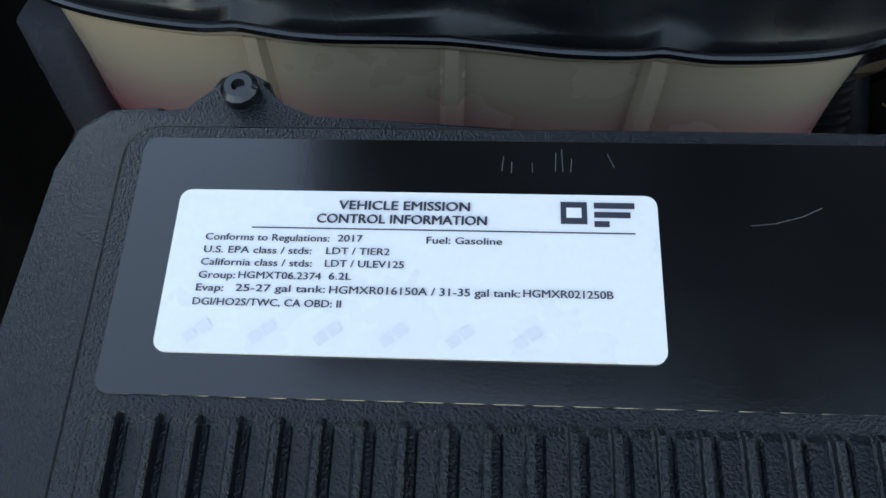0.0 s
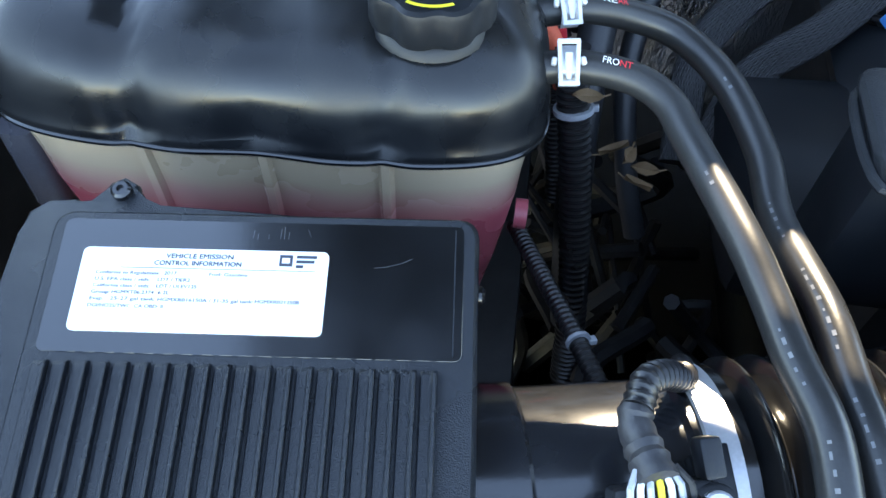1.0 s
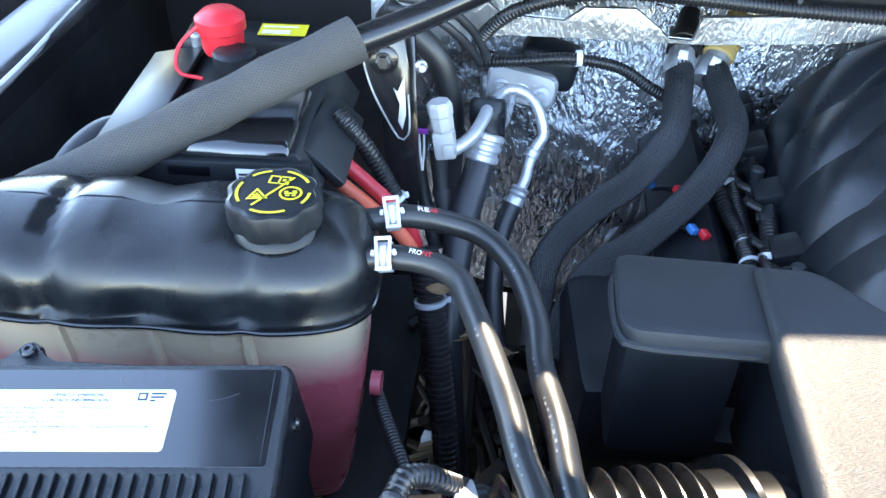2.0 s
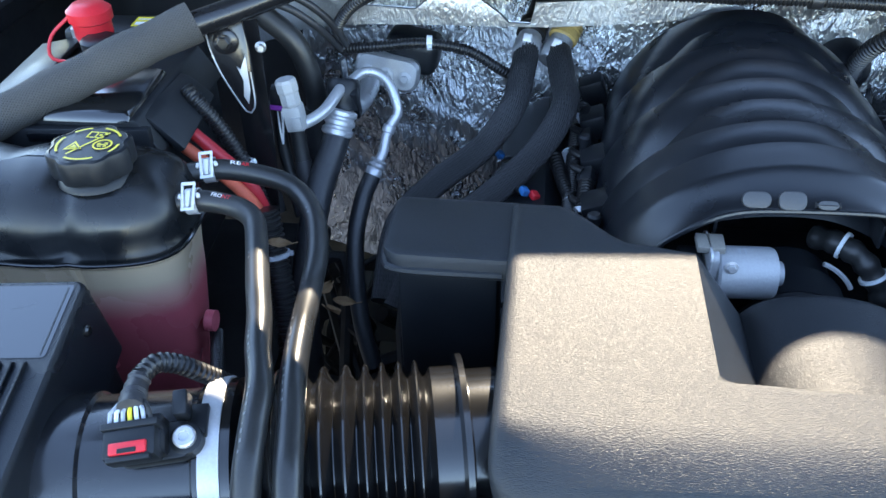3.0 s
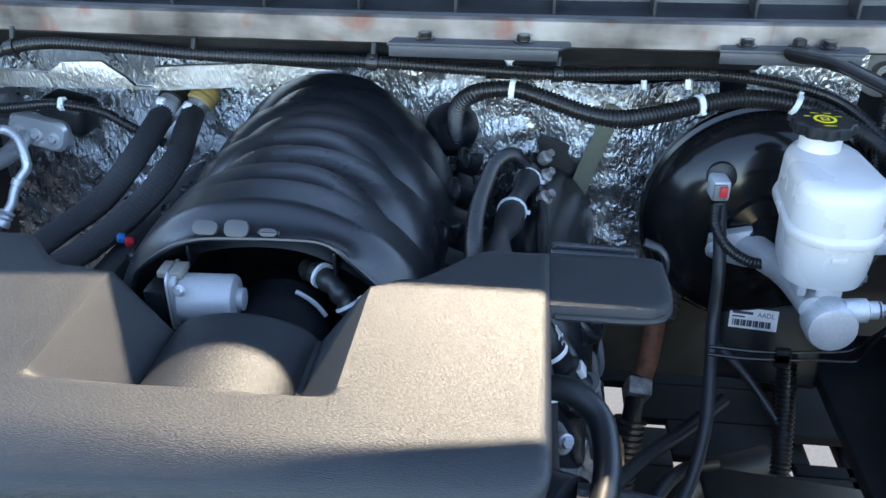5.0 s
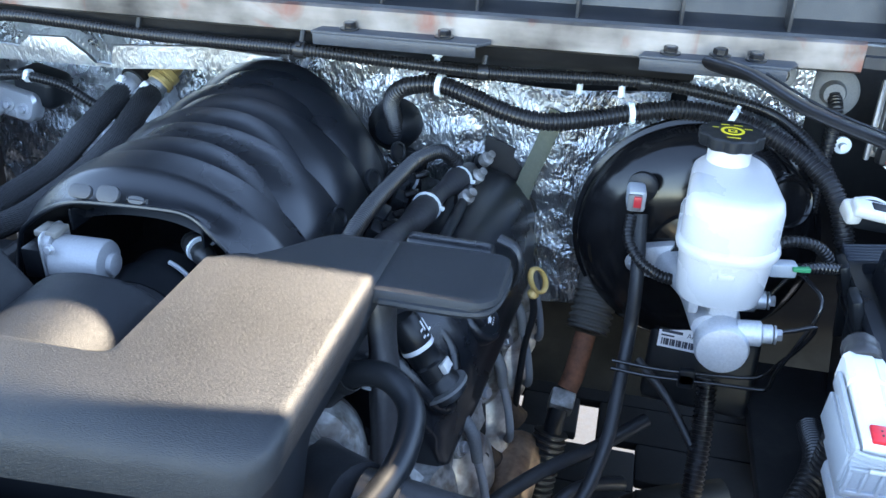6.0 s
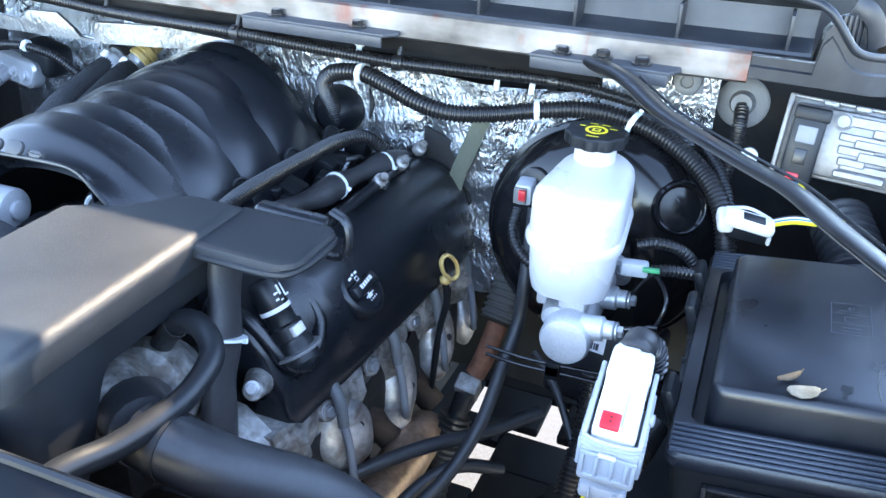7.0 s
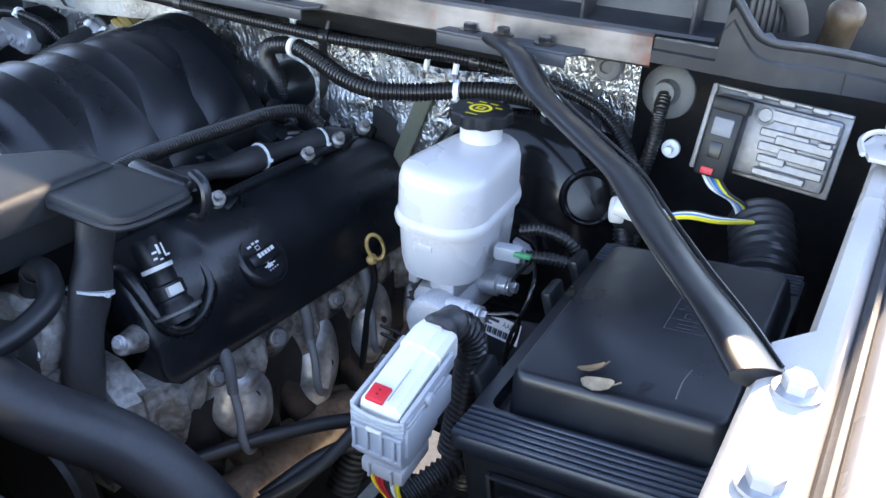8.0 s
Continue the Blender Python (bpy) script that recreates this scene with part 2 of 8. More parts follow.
BRAID = weave_mat("woven_black_sleeve", (0.034, 0.035, 0.038), 210, 0.42, 1.0, 16)
PAINT = mat("pale_painted_metal", (0.50, 0.47, 0.44), 0.32, 0.0, tone=0.08, blotch=8, coat=0.4, dust=0.1)
COWLP = mat("cowl_plastic", (0.013, 0.015, 0.019), 0.42, tone=0.2, grain=0.2, scale=700, dust=0.06)
TAPE = mat("cloth_tape", (0.024, 0.024, 0.027), 0.5, tone=0.3, grain=0.6, scale=240, dust=0.05)
TIE = mat("white_tie", (0.62, 0.66, 0.68), 0.4, tone=0.08)
ASPHALT = mat("sunlit_pale_asphalt", (0.050, 0.053, 0.060), 0.9, tone=0.5, grain=0.8, scale=160, blotch=60)
# Paler and bluer than the lid: the ridges' sky reflection is in the colour.
RIDGE = mat("sky_lit_ridge_plastic", (0.030, 0.036, 0.048), 0.34, tone=0.2, grain=0.1, scale=600, dust=0.03)
TANKTOP = mat("dusty_black_shell_plastic", (0.0065, 0.0075, 0.009), 0.29, tone=0.3, grain=0.08, scale=900, blotch=26, dust=0.03, rvar=0.12, spec=0.42)
# Pale tone of a sunlit spot, worn by a leaf shape on the lid.
SUNPATCH = mat("sun_patch_leaf_shape", (0.30, 0.23, 0.15), 0.6, tone=0.35, blotch=120)
BRACE = mat("worn_black_brace_paint", (0.008, 0.008, 0.009), 0.36, tone=0.2, grain=0.05, scale=300, blotch=30, dust=0.0, rvar=0.08)
BOOST = mat("gloss_black_booster_paint", (0.006, 0.006, 0.0068), 0.14, tone=0.25, blotch=8, dust=0.01, spec=0.35, rvar=0.06)
DUCT = mat("gloss_duct_plastic", (0.010, 0.011, 0.0135), 0.22, coat=0.4, tone=0.25, grain=0.05, scale=700, blotch=25, dust=0.01, rvar=0.08)
BELLOW = mat("gloss_bellows_rubber", (0.0075, 0.0075, 0.008), 0.20, coat=0.5, tone=0.25, grain=0.05, scale=500, dust=0.004, rvar=0.06)
GLASSD = mat("dark_windscreen_glass", (0.010, 0.011, 0.012), 0.05, tone=0.1, blotch=4, rvar=0.01)
# Matt black with little gloss, so the colour itself holds the deep shade.
UNDER = mat("matt_black_for_shade", (0.006, 0.006, 0.0065), 0.85, tone=0.5, grain=0.5, scale=120, blotch=30, spec=0.15)
PIVOT = mat("brown_pivot_plastic", (0.085, 0.060, 0.038), 0.5, tone=0.4, blotch=60)
LEAF = mat("dry_leaf", (0.16, 0.10, 0.05), 0.7, tone=0.3)
WMARK = mat("watermark_ink", (0.735, 0.735, 0.765), 0.33, tone=0.03)
DUSTR = mat("dusty_grommet_rubber", (0.13, 0.133, 0.135), 0.6, tone=0.3, dust=0.1)

# ---- mesh helpers ----


def part(name, bm, material, parent=None, label="", flat=False, angle=38):
    """One bmesh, in world coordinates, as one mesh object under a thing or part."""
    me = bpy.data.meshes.new(name)
    bmesh.ops.recalc_face_normals(bm, faces=bm.faces[:])
    bm.to_mesh(me)
    bm.free()
    me.materials.append(material)
    if not flat:
        me.polygons.foreach_set("use_smooth", [True] * len(me.polygons))
        me.set_sharp_from_angle(angle=radians(angle))
    ob = new(name, me)
    if parent is not None:
        ob.parent = parent
        if parent.type == "EMPTY":
            ob.matrix_parent_inverse = Matrix.Translation(-parent.location)
    if label:
        tagged(ob, label)
    return ob


def thing(name, at, label, category, group="", kind=""):
    e = new(name)
    e.location = at
    e.empty_display_size = 0.02
    return tagged(e, label, category, group, kind)


def smooth_path(pts, step=0.006):
    """Catmull-Rom through the points, resampled at even steps."""
    P = [Vector(p) for p in pts]
    if len(P) == 2:
        P = [P[0], (P[0] + P[1]) / 2, P[1]]
    Q = [P[0] * 2 - P[1]] + P + [P[-1] * 2 - P[-2]]
    raw = []
    for i in range(1, len(Q) - 2):
        a, b, c, d = Q[i - 1:i + 3]
        n = 14
        for k in range(n):
            t = k / n
            raw.append(0.5 * ((2 * b) + (c - a) * t + (2 * a - 5 * b + 4 * c - d) * t * t + (3 * b - a - 3 * c + d) * t ** 3))
    raw.append(P[-1])
    out, acc = [raw[0]], 0.0
    total = sum((raw[i + 1] - raw[i]).length for i in range(len(raw) - 1))
    n = max(2, int(total / step))
    want = total / n
    nxt = want
    for i in range(len(raw) - 1):
        seg = (raw[i + 1] - raw[i]).length
        while seg > 0 and acc + seg >= nxt - 1e-9 and len(out) < n:
            out.append(raw[i].lerp(raw[i + 1], (nxt - acc) / seg))
            nxt += want
        acc += seg
    out.append(raw[-1])
    return out


def sweep(pts, r, seg=12, step=0.006, fn=None, flat=1.0, side=None, bm=None, caps=True, jag=0.0):
    """A tube along a smooth path. fn(s, total) scales the radius; flat squeezes it across 'side'."""
    bm = bm or bmesh.new()
    uvl = bm.loops.layers.uv.verify()
    path = smooth_path(pts, step)
    total = sum((path[i + 1] - path[i]).length for i in range(len(path) - 1))
    rings, s = [], 0.0
    up = Vector(side) if side else None
    prev = None
    lens = []
    for i, p in enumerate(path):
        d = (path[min(i + 1, len(path) - 1)] - path[max(i - 1, 0)]).normalized()
        if up is not None:
            nrm = (up - d * up.dot(d)).normalized()
        elif prev is None:
            a = Vector((0, 0, 1)) if abs(d.z) < 0.9 else Vector((1, 0, 0))
            nrm = (a - d * a.dot(d)).normalized()
        else:
            nrm = (prev - d * prev.dot(d)).normalized()
        prev = nrm
        bi = d.cross(nrm)
        if i:
            s += (p - path[i - 1]).length
        rr = (r(s / total) if callable(r) else r) * (fn(s, total) if fn else 1.0)
        ring = []
        for k in range(seg):
            a = 2 * math.pi * k / seg
            q = rr * (1 - jag * (k % 2))
            ring.append(bm.verts.new(p + nrm * (math.cos(a) * q * flat) + bi * (math.sin(a) * q)))
        rings.append(ring)
        lens.append(s)
    for i in range(len(rings) - 1):
        for k in range(seg):
            j = (k + 1) % seg
            f = bm.faces.new((rings[i][k], rings[i][j], rings[i + 1][j], rings[i + 1][k]))
            us = (k / seg, (k + 1) / seg, (k + 1) / seg, k / seg)
            vs = (lens[i], lens[i], lens[i + 1], lens[i + 1])
            for lp, u, v in zip(f.loops, us, vs):
                lp[uvl].uv = (u * 0.12, v)
    if caps:
        bm.faces.new(rings[0])
        bm.faces.new(rings[-1][::-1])
    return bm


def loom(pts, r, pitch=0.0042, deep=0.16, seg=12, bm=None):
    """Corrugated conduit: one raised ring a pitch."""
    def fn(s, total):
        ph = (s / pitch) % 1.0
        return 1.0 if ph < 0.5 else 1.0 - deep
    return sweep(pts, r, seg, pitch / 4, fn, bm=bm)


def box(size, m=None, bevel=0.0, seg=2, bm=None, taper=None):
    """A box, centred on m, with rounded edges; taper scales its top."""
    bm = bm or bmesh.new()
    r = bmesh.ops.create_cube(bm, size=1.0)
    vs = r["verts"]
    for v in vs:
        if taper and v.co.z > 0:
            v.co.x *= taper[0]
            v.co.y *= taper[1]
        v.co = Vector((v.co.x * size[0], v.co.y * size[1], v.co.z * size[2]))
    if bevel:
        es = list({e for v in vs for e in v.link_edges})
        rb = bmesh.ops.bevel(bm, geom=es, offset=bevel, segments=seg, affect="EDGES", profile=0.5, clamp_overlap=True)
        vs = list({v for f in rb["faces"] for v in f.verts} | {v for v in vs if v.is_valid})
    if m is not None:
        bmesh.ops.transform(bm, matrix=m, verts=[v for v in vs if v.is_valid])
    return bm


def lathe(profile, m=None, seg=24, bm=None, lobes=None, caps=True):
    """A turned body from (radius, height) pairs about its z axis. lobes: (count, depth) for grips."""
    bm = bm or bmesh.new()
    rings = []
    for r, z in profile:
        ring = []
        for k in range(seg):
            a = 2 * math.pi * k / seg
            q = r
            if lobes and r > lobes[2]:
                q = r - lobes[1] * (0.5 + 0.5 * math.cos(lobes[0] * a)) ** 1.5
            v = Vector((math.cos(a) * q, math.sin(a) * q, z))
            ring.append(bm.verts.new(m @ v if m is not None else v))
        rings.append(ring)
    for i in range(len(rings) - 1):
        for k in range(seg):
            j = (k + 1) % seg
            bm.faces.new((rings[i][k], rings[i][j], rings[i + 1][j], rings[i + 1][k]))
    if caps:
        bm.faces.new(rings[0][::-1])
        bm.faces.new(rings[-1])
    else:
        for k in range(seg):
            j = (k + 1) % seg
            bm.faces.new((rings[0][k], rings[-1][k], rings[-1][j], rings[0][j]))
    return bm


def prism(outline, z0, z1, m=None, bevel=0.0, seg=2, bm=None):
    """A plate from a 2D outline, with its top and bottom edges rounded."""
    bm = bm or bmesh.new()
    lo = [bm.verts.new((x, y, z0)) for x, y in outline]
    hi = [bm.verts.new((x, y, z1)) for x, y in outline]
    n = len(outline)
    fs = [bm.faces.new(lo[::-1]), bm.faces.new(hi)]
    for i in range(n):
        j = (i + 1) % n
        fs.append(bm.faces.new((lo[i], lo[j], hi[j], hi[i])))
    vs = lo + hi
    if bevel:
        es = list(fs[1].edges) + list(fs[0].edges)
        rb = bmesh.ops.bevel(bm, geom=es, offset=bevel, segments=seg, affect="EDGES", profile=0.5, clamp_overlap=True)
        vs = list({v for f in rb["faces"] for v in f.verts} | {v for v in vs if v.is_valid})
    if m is not None:
        bmesh.ops.transform(bm, matrix=m, verts=[v for v in vs if v.is_valid])
    return bm


def rounded(w, h, r, seg=5, cx=0.0, cy=0.0):
    """Outline of a rectangle with round corners."""
    out = []
    for sx, sy, a0 in ((1, 1, 0), (-1, 1, 90), (-1, -1, 180), (1, -1, 270)):
        for k in range(seg + 1):
            a = radians(a0 + 90 * k / seg)
            out.append((cx + sx * (w / 2 - r) + r * math.cos(a), cy + sy * (h / 2 - r) + r * math.sin(a)))
    return out


def loft(rings, bm=None, caps=True):
    """A skin over rings of equal count."""
    bm = bm or bmesh.new()
    R = [[bm.verts.new(p) for p in ring] for ring in rings]
    n = len(R[0])
    for i in range(len(R) - 1):
        for k in range(n):
            j = (k + 1) % n
            bm.faces.new((R[i][k], R[i][j], R[i + 1][j], R[i + 1][k]))
    if caps:
        bm.faces.new(R[0][::-1])
        bm.faces.new(R[-1])
    return bm


def frame_of(origin, zdir, xdir=(1, 0, 0)):
    """A pose whose z axis is zdir."""
    z = Vector(zdir).normalized()
    x = Vector(xdir)
    x = (x - z * x.dot(z)).normalized()
    y = z.cross(x)
    m = Matrix((x, y, z)).transposed().to_4x4()
    m.translation = Vector(origin)
    return m


def words(text, m, width=None, height=0.003, bm=None, center=False):
    """Flat lettering in the built-in font, on the xy plane of m, fitted to a width."""
    cu = bpy.data.curves.new("letters", "FONT")
    cu.body = text
    cu.size = 1.0
    cu.resolution_u = 3
    cu.offset = 0.0
    ob = bpy.data.objects.new("letters", cu)
    me = bpy.data.meshes.new_from_object(ob)
    bpy.data.objects.remove(ob)
    bpy.data.curves.remove(cu)
    bm = bm or bmesh.new()
    b2 = bmesh.new()
    b2.from_mesh(me)
    bpy.data.meshes.remove(me)
    xs = [v.co.x for v in b2.verts]
    x0, w = min(xs), max(xs) - min(xs)
    sy = height / 0.70
    sx = (width / w) if width else sy
    for v in b2.verts:
        q = Vector(((v.co.x - x0) * sx - (w * sx / 2 if center else 0), v.co.y * sy, 0))
        v.co = m @ q
    tmp = bpy.data.meshes.new("tmp")
    b2.to_mesh(tmp)
    b2.free()
    bm.from_mesh(tmp)
    bpy.data.meshes.remove(tmp)
    return bm


def bars(rows, m, bm=None):
    """Flat printed bars: (x0, y0, x1, y1) on the xy plane of m."""
    bm = bm or bmesh.new()
    for x0, y0, x1, y1 in rows:
        bm.faces.new([bm.verts.new(m @ Vector(p)) for p in ((x0, y0, 0), (x1, y0, 0), (x1, y1, 0), (x0, y1, 0))])
    return bm


def bolt(name, at, axis, r, material, parent=None, label="", washer=1.5):
    """A hexagon flange bolt head."""
    m = frame_of(at, axis)
    bm = lathe([(r * washer, 0), (r * washer, r * 0.25), (r * 1.1, r * 0.35)], m, 16)
    lathe([(r, r * 0.3), (r, r * 1.0), (r * 0.85, r * 1.15)], m, 6, bm)
    return part(name, bm, material, parent, label, angle=25)


def tie(at, axis, r, parent, material=None, w=0.004):
    """A cable tie round a tube, with its small lock."""
    m = frame_of(at, axis)
    bm = lathe([(r, -w / 2), (r + 0.0013, -w / 2), (r + 0.0013, w / 2), (r, w / 2)], m, 18)
    box((0.005, 0.004, 0.005), m @ Matrix.Translation((r + 0.002, 0, 0)), 0.0006, 1, bm)
    return part("cable_tie", bm, material or TIE, parent, "white nylon cable tie")


def arc_pts(c, u, v, r, a0, a1, n=8):
    """Points on an arc about c in the plane of u and v."""
    c, u, v = Vector(c), Vector(u), Vector(v)
    return [c + (u * math.cos(radians(a0 + (a1 - a0) * k / n)) + v * math.sin(radians(a0 + (a1 - a0) * k / n))) * r for k in range(n + 1)]

# ---- the setting: ground, bay walls, firewall, cowl, hood and cab ----


def grid_sheet(x0, x1, z0, z1, fn, nx, nz):
    """A lumpy sheet over x and z; fn gives the place."""
    bm = bmesh.new()
    V = [[bm.verts.new(fn(x0 + (x1 - x0) * i / nx, z0 + (z1 - z0) * k / nz)) for k in range(nz + 1)] for i in range(nx + 1)]
    for i in range(nx):
        for k in range(nz):
            bm.faces.new((V[i][k], V[i + 1][k], V[i + 1][k + 1], V[i][k + 1]))
    return bm


bm = bmesh.new()
bmesh.ops.create_grid(bm, x_segments=8, y_segments=8, size=300)
tagged(part("ground", bm, ASPHALT), "pale sunlit asphalt under the vehicle", "ground", kind="structure")

# firewall: black steel with a foil blanket over it
bm = box((1.80, 0.02, 0.66), pose(0.665, 0.86, 1.00), 0.004)
firewall = tagged(part("wall_firewall", bm, DARK), "black painted steel firewall behind the engine", "firewall", kind="structure")


def folds(x, z, cell, seed):
    """Piecewise flat facets over a jittered triangular net, as in pressed foil."""
    u, v = x / cell - 0.5 * z / cell, 1.1547 * z / cell
    i, k = math.floor(u), math.floor(v)
    fu, fv = u - i, v - k

    def tip(a, b):
        return noise.cell(Vector((a * 1.37 + seed, b * 1.71 - seed, seed * 0.7)))
    if fu + fv < 1:
        a, b, c = tip(i, k), tip(i + 1, k), tip(i, k + 1)
        return a + (b - a) * fu + (c - a) * fv
    a, b, c = tip(i + 1, k + 1), tip(i, k + 1), tip(i + 1, k)
    return a + (b - a) * (1 - fu) + (c - a) * (1 - fv)


def crinkle(x, z, k=1.0):
    """Broad slack in the sheet, sharp folds across it and small ones between them."""
    w = 0.012 * noise.noise(Vector((x * 9, z * 9, 6)))
    return -k * (0.012 * noise.noise(Vector((x * 5, z * 5, 2))) + 0.0042 * folds(x + w, z, 0.060, 3.3) + 0.0026 * folds(x * 0.9 + 0.4 * z, z - 0.3 * x + w, 0.023, 7.9))


def foil_left(x, z):
    return Vector((x, 0.770 + 0.10 * max(0, (0.40 - x)) - 0.21 * (1.20 - z) * (0.4 + 0.6 * min(1, max(0, (x - 0.13) / 0.2))) + crinkle(x, z), z))


part("foil_blanket", grid_sheet(0.13, 0.62, 0.80, 1.20, foil_left, 190, 150), FOIL, firewall, "crinkled silver foil heat blanket")


def foil_right(x, z):
    return Vector((x, 0.755 + 0.16 * max(0.0, x - 1.0) + 0.25 * max(0, 1.05 - z) * max(0, x - 0.9) - 0.10 * (1.205 - z) + crinkle(x + 3, z, 1.2), z))


part("foil_blanket", grid_sheet(0.72, 1.12, 0.90, 1.188, foil_right, 160, 118), FOIL, firewall, "crinkled silver foil heat blanket")


def foil_cowl(x, z):
    return Vector((x, 0.705 + crinkle(x + 5, z, 0.5), z))


part("foil_blanket", grid_sheet(1.135, 1.262, 1.17, 1.285, foil_cowl, 44, 40), FOIL, firewall, "bright foil patch under the cowl corner")


part("foil_stud", lathe([(0.015, 0.0), (0.014, 0.006), (0.010, 0.009), (0.007, 0.009), (0.006, 0.004)], frame_of((1.228, 0.700, 1.243), (0, -1, 0.2)), 20), DUSTR, firewall, "rubber stud through the foil")


def foil_mid(x, z):
    return Vector((x, 0.72 + crinkle(x + 7, z, 0.9), z))


part("foil_blanket", grid_sheet(0.53, 0.83, 1.10, 1.212, foil_mid, 90, 30), FOIL, firewall, "crinkled foil above the manifold")
# flat foil-faced bar with a notch
bm = prism([(0.10, 1.150), (0.10, 1.232), (0.16, 1.238), (0.205, 1.232), (0.235, 1.205), (0.30, 1.202), (0.318, 1.218), (0.37, 1.220), (0.398, 1.200),
            (0.406, 1.190), (0.432, 1.189), (0.436, 1.216), (0.56, 1.224), (0.66, 1.220), (0.66, 1.208), (0.56, 1.196), (0.45, 1.187), (0.36, 1.186), (0.25, 1.184), (0.18, 1.180)],
           -0.003, 0.003, Matrix(((1, 0, 0, 0), (0, 0, -1, 0.672), (0, 1, 0, 0), (0, 0, 0, 1))), 0.001)
part("foil_bar", bm, FOILB, firewall, "flat dull foil-faced panel edge with a notch")

# cowl: bare metal strip, recessed plastic trough with dividers, top lip
cowl = thing("cowl_panel", (0.62, 0.66, 1.27), "black plastic cowl with ribs above a bare metal strip", "cowl", kind="structure")
STRIP_L, STRIP_R = -0.15, 1.289


def cowl_y(x):
    return 0.612 + 0.020 * ((x - 0.62) / 0.65) ** 2


def ribbon(x0, x1, prof, n=40, rise=None):
    """A profile in y and z carried along x on the cowl's bow."""
    bm = bmesh.new()
    rows = []
    for i in range(n + 1):
        x = x0 + (x1 - x0) * i / n
        dz = rise(x) if rise else 0.0
        rows.append([bm.verts.new((x, cowl_y(x) + y, z + dz)) for y, z in prof])
    for i in range(n):
        for k in range(len(prof) - 1):
            bm.faces.new((rows[i][k], rows[i + 1][k], rows[i + 1][k + 1], rows[i][k + 1]))
    return bm


part("metal_strip", ribbon(STRIP_L, STRIP_R, [(0.05, 1.268), (0.004, 1.268), (0.0, 1.271), (0.0, 1.297), (0.004, 1.300), (0.02, 1.300)]), STRIP, cowl, "bare galvanised metal strip with stains")
part("trough", ribbon(-0.20, 1.342, [(0.004, 1.300), (0.006, 1.303), (0.030, 1.304), (0.040, 1.310), (0.046, 1.336), (0.040, 1.340), (0.036, 1.346), (0.044, 1.350), (0.12, 1.352), (0.35, 1.40)]), COWLP, cowl)
for i in range(15):
    x = -0.13 + 0.1035 * i
    if x < 1.33:
        part("divider", box((0.0035, 0.036, 0.034), pose(x, cowl_y(x) + 0.027, 1.319), 0.001), COWLP, cowl)
part("lower_edge", ribbon(-0.20, 1.135, [(0.012, 1.268), (0.018, 1.255), (0.05, 1.235), (0.20, 1.23)]), DARK, cowl)
# right-hand end of the cowl: an upright wall with a ledge and a rolled lip that steps down to the fender
END = ((1.2895, 0.632, 1.272, 1.3000), (1.3465, 0.636, 1.270, 1.2990), (1.3500, 0.636, 1.270, 1.3300), (1.3560, 0.637, 1.270, 1.3380), (1.3680, 0.638, 1.269, 1.3230), (1.3745, 0.640, 1.2685, 1.3145),
       (1.3810, 0.642, 1.268, 1.3090), (1.390, 0.648, 1.266, 1.3050), (1.402, 0.658, 1.263, 1.3025), (1.423, 0.683, 1.258, 1.2975), (1.450, 0.708, 1.252, 1.2910), (1.480, 0.730, 1.246, 1.2840), (1.570, 0.762, 1.235, 1.2720))
bm = loft([[Vector((x, yf + y, z)) for y, z in ((0.014, zb), (0.0, zb + 0.003), (0.0, zt - min(0.017, 0.5 * (zt - zb))), (0.004, zt - min(0.015, 0.45 * (zt - zb))), (0.004, zt - 0.004), (0.012, zt - 0.004), (0.012, zt - 0.022), (0.10, zt - 0.022), (0.10, zb))] for x, yf, zb, zt in END])
part("end_cap", bm, COWLP, cowl, "grey-black plastic cowl end with a folded lip", angle=30)
LIP = [(1.20, 0.662, 1.352), (1.30, 0.660, 1.351), (1.335, 0.650, 1.349), (1.348, 0.643, 1.345)] + [(x, yf + 0.005, zt) for x, yf, zb, zt in END[3:]]
part("lip", sweep(LIP, 0.0042, 10, 0.004), COWLP, cowl)
part("seam", sweep([(x, yf - 0.0004, zb + 0.004 + (zt - zb - 0.02) * u) for u in (0, 1) for x, yf, zb, zt in (END[10],)], 0.0009, 6), DARK, cowl)
for i in range(6):
    part("grille_bar", box((0.0022, 0.020, 0.030), pose(1.364 + 0.0052 * i, 0.690 + 0.004 * i, 1.318, 0, 0, -30), 0.0006), COWLP, cowl)
part("grille_cheek", sweep([(1.372, 0.70, 1.342), (1.386, 0.700, 1.336), (1.396, 0.704, 1.322), (1.401, 0.708, 1.302)], 0.010, 10, 0.004, None, 0.35, (0.5, -1, 0)), COWLP, cowl)

# two bolted plates on the strip
for x0, x1 in ((0.732, 0.925), (1.075, 1.228), (0.13, 0.245)):
    pl = thing("cowl_bracket", ((x0 + x1) / 2, 0.60, 1.27), "black steel bracket plate bolted under the cowl strip", "bracket", "cowl brackets")
    L = x1 - x0
    part("plate", prism([(0, 0), (L * 0.94, 0.0), (L, 0.016), (L * 0.96, 0.05), (0.02, 0.05), (0.006, 0.02)], 0, 0.004, pose(x0, cowl_y((x0 + x1) / 2) - 0.022, 1.273), 0.001), PLATE, pl)
    part("flange", box((L * 0.92, 0.003, 0.012), pose(x0 + L * 0.47, cowl_y((x0 + x1) / 2) - 0.021, 1.268), 0.001), PLATE, pl)
    for fx in (0.20, 0.74):
        bolt("bolt", (x0 + L * fx, cowl_y((x0 + x1) / 2) - 0.006, 1.277), (0, 0, 1), 0.007, SEMI, pl)

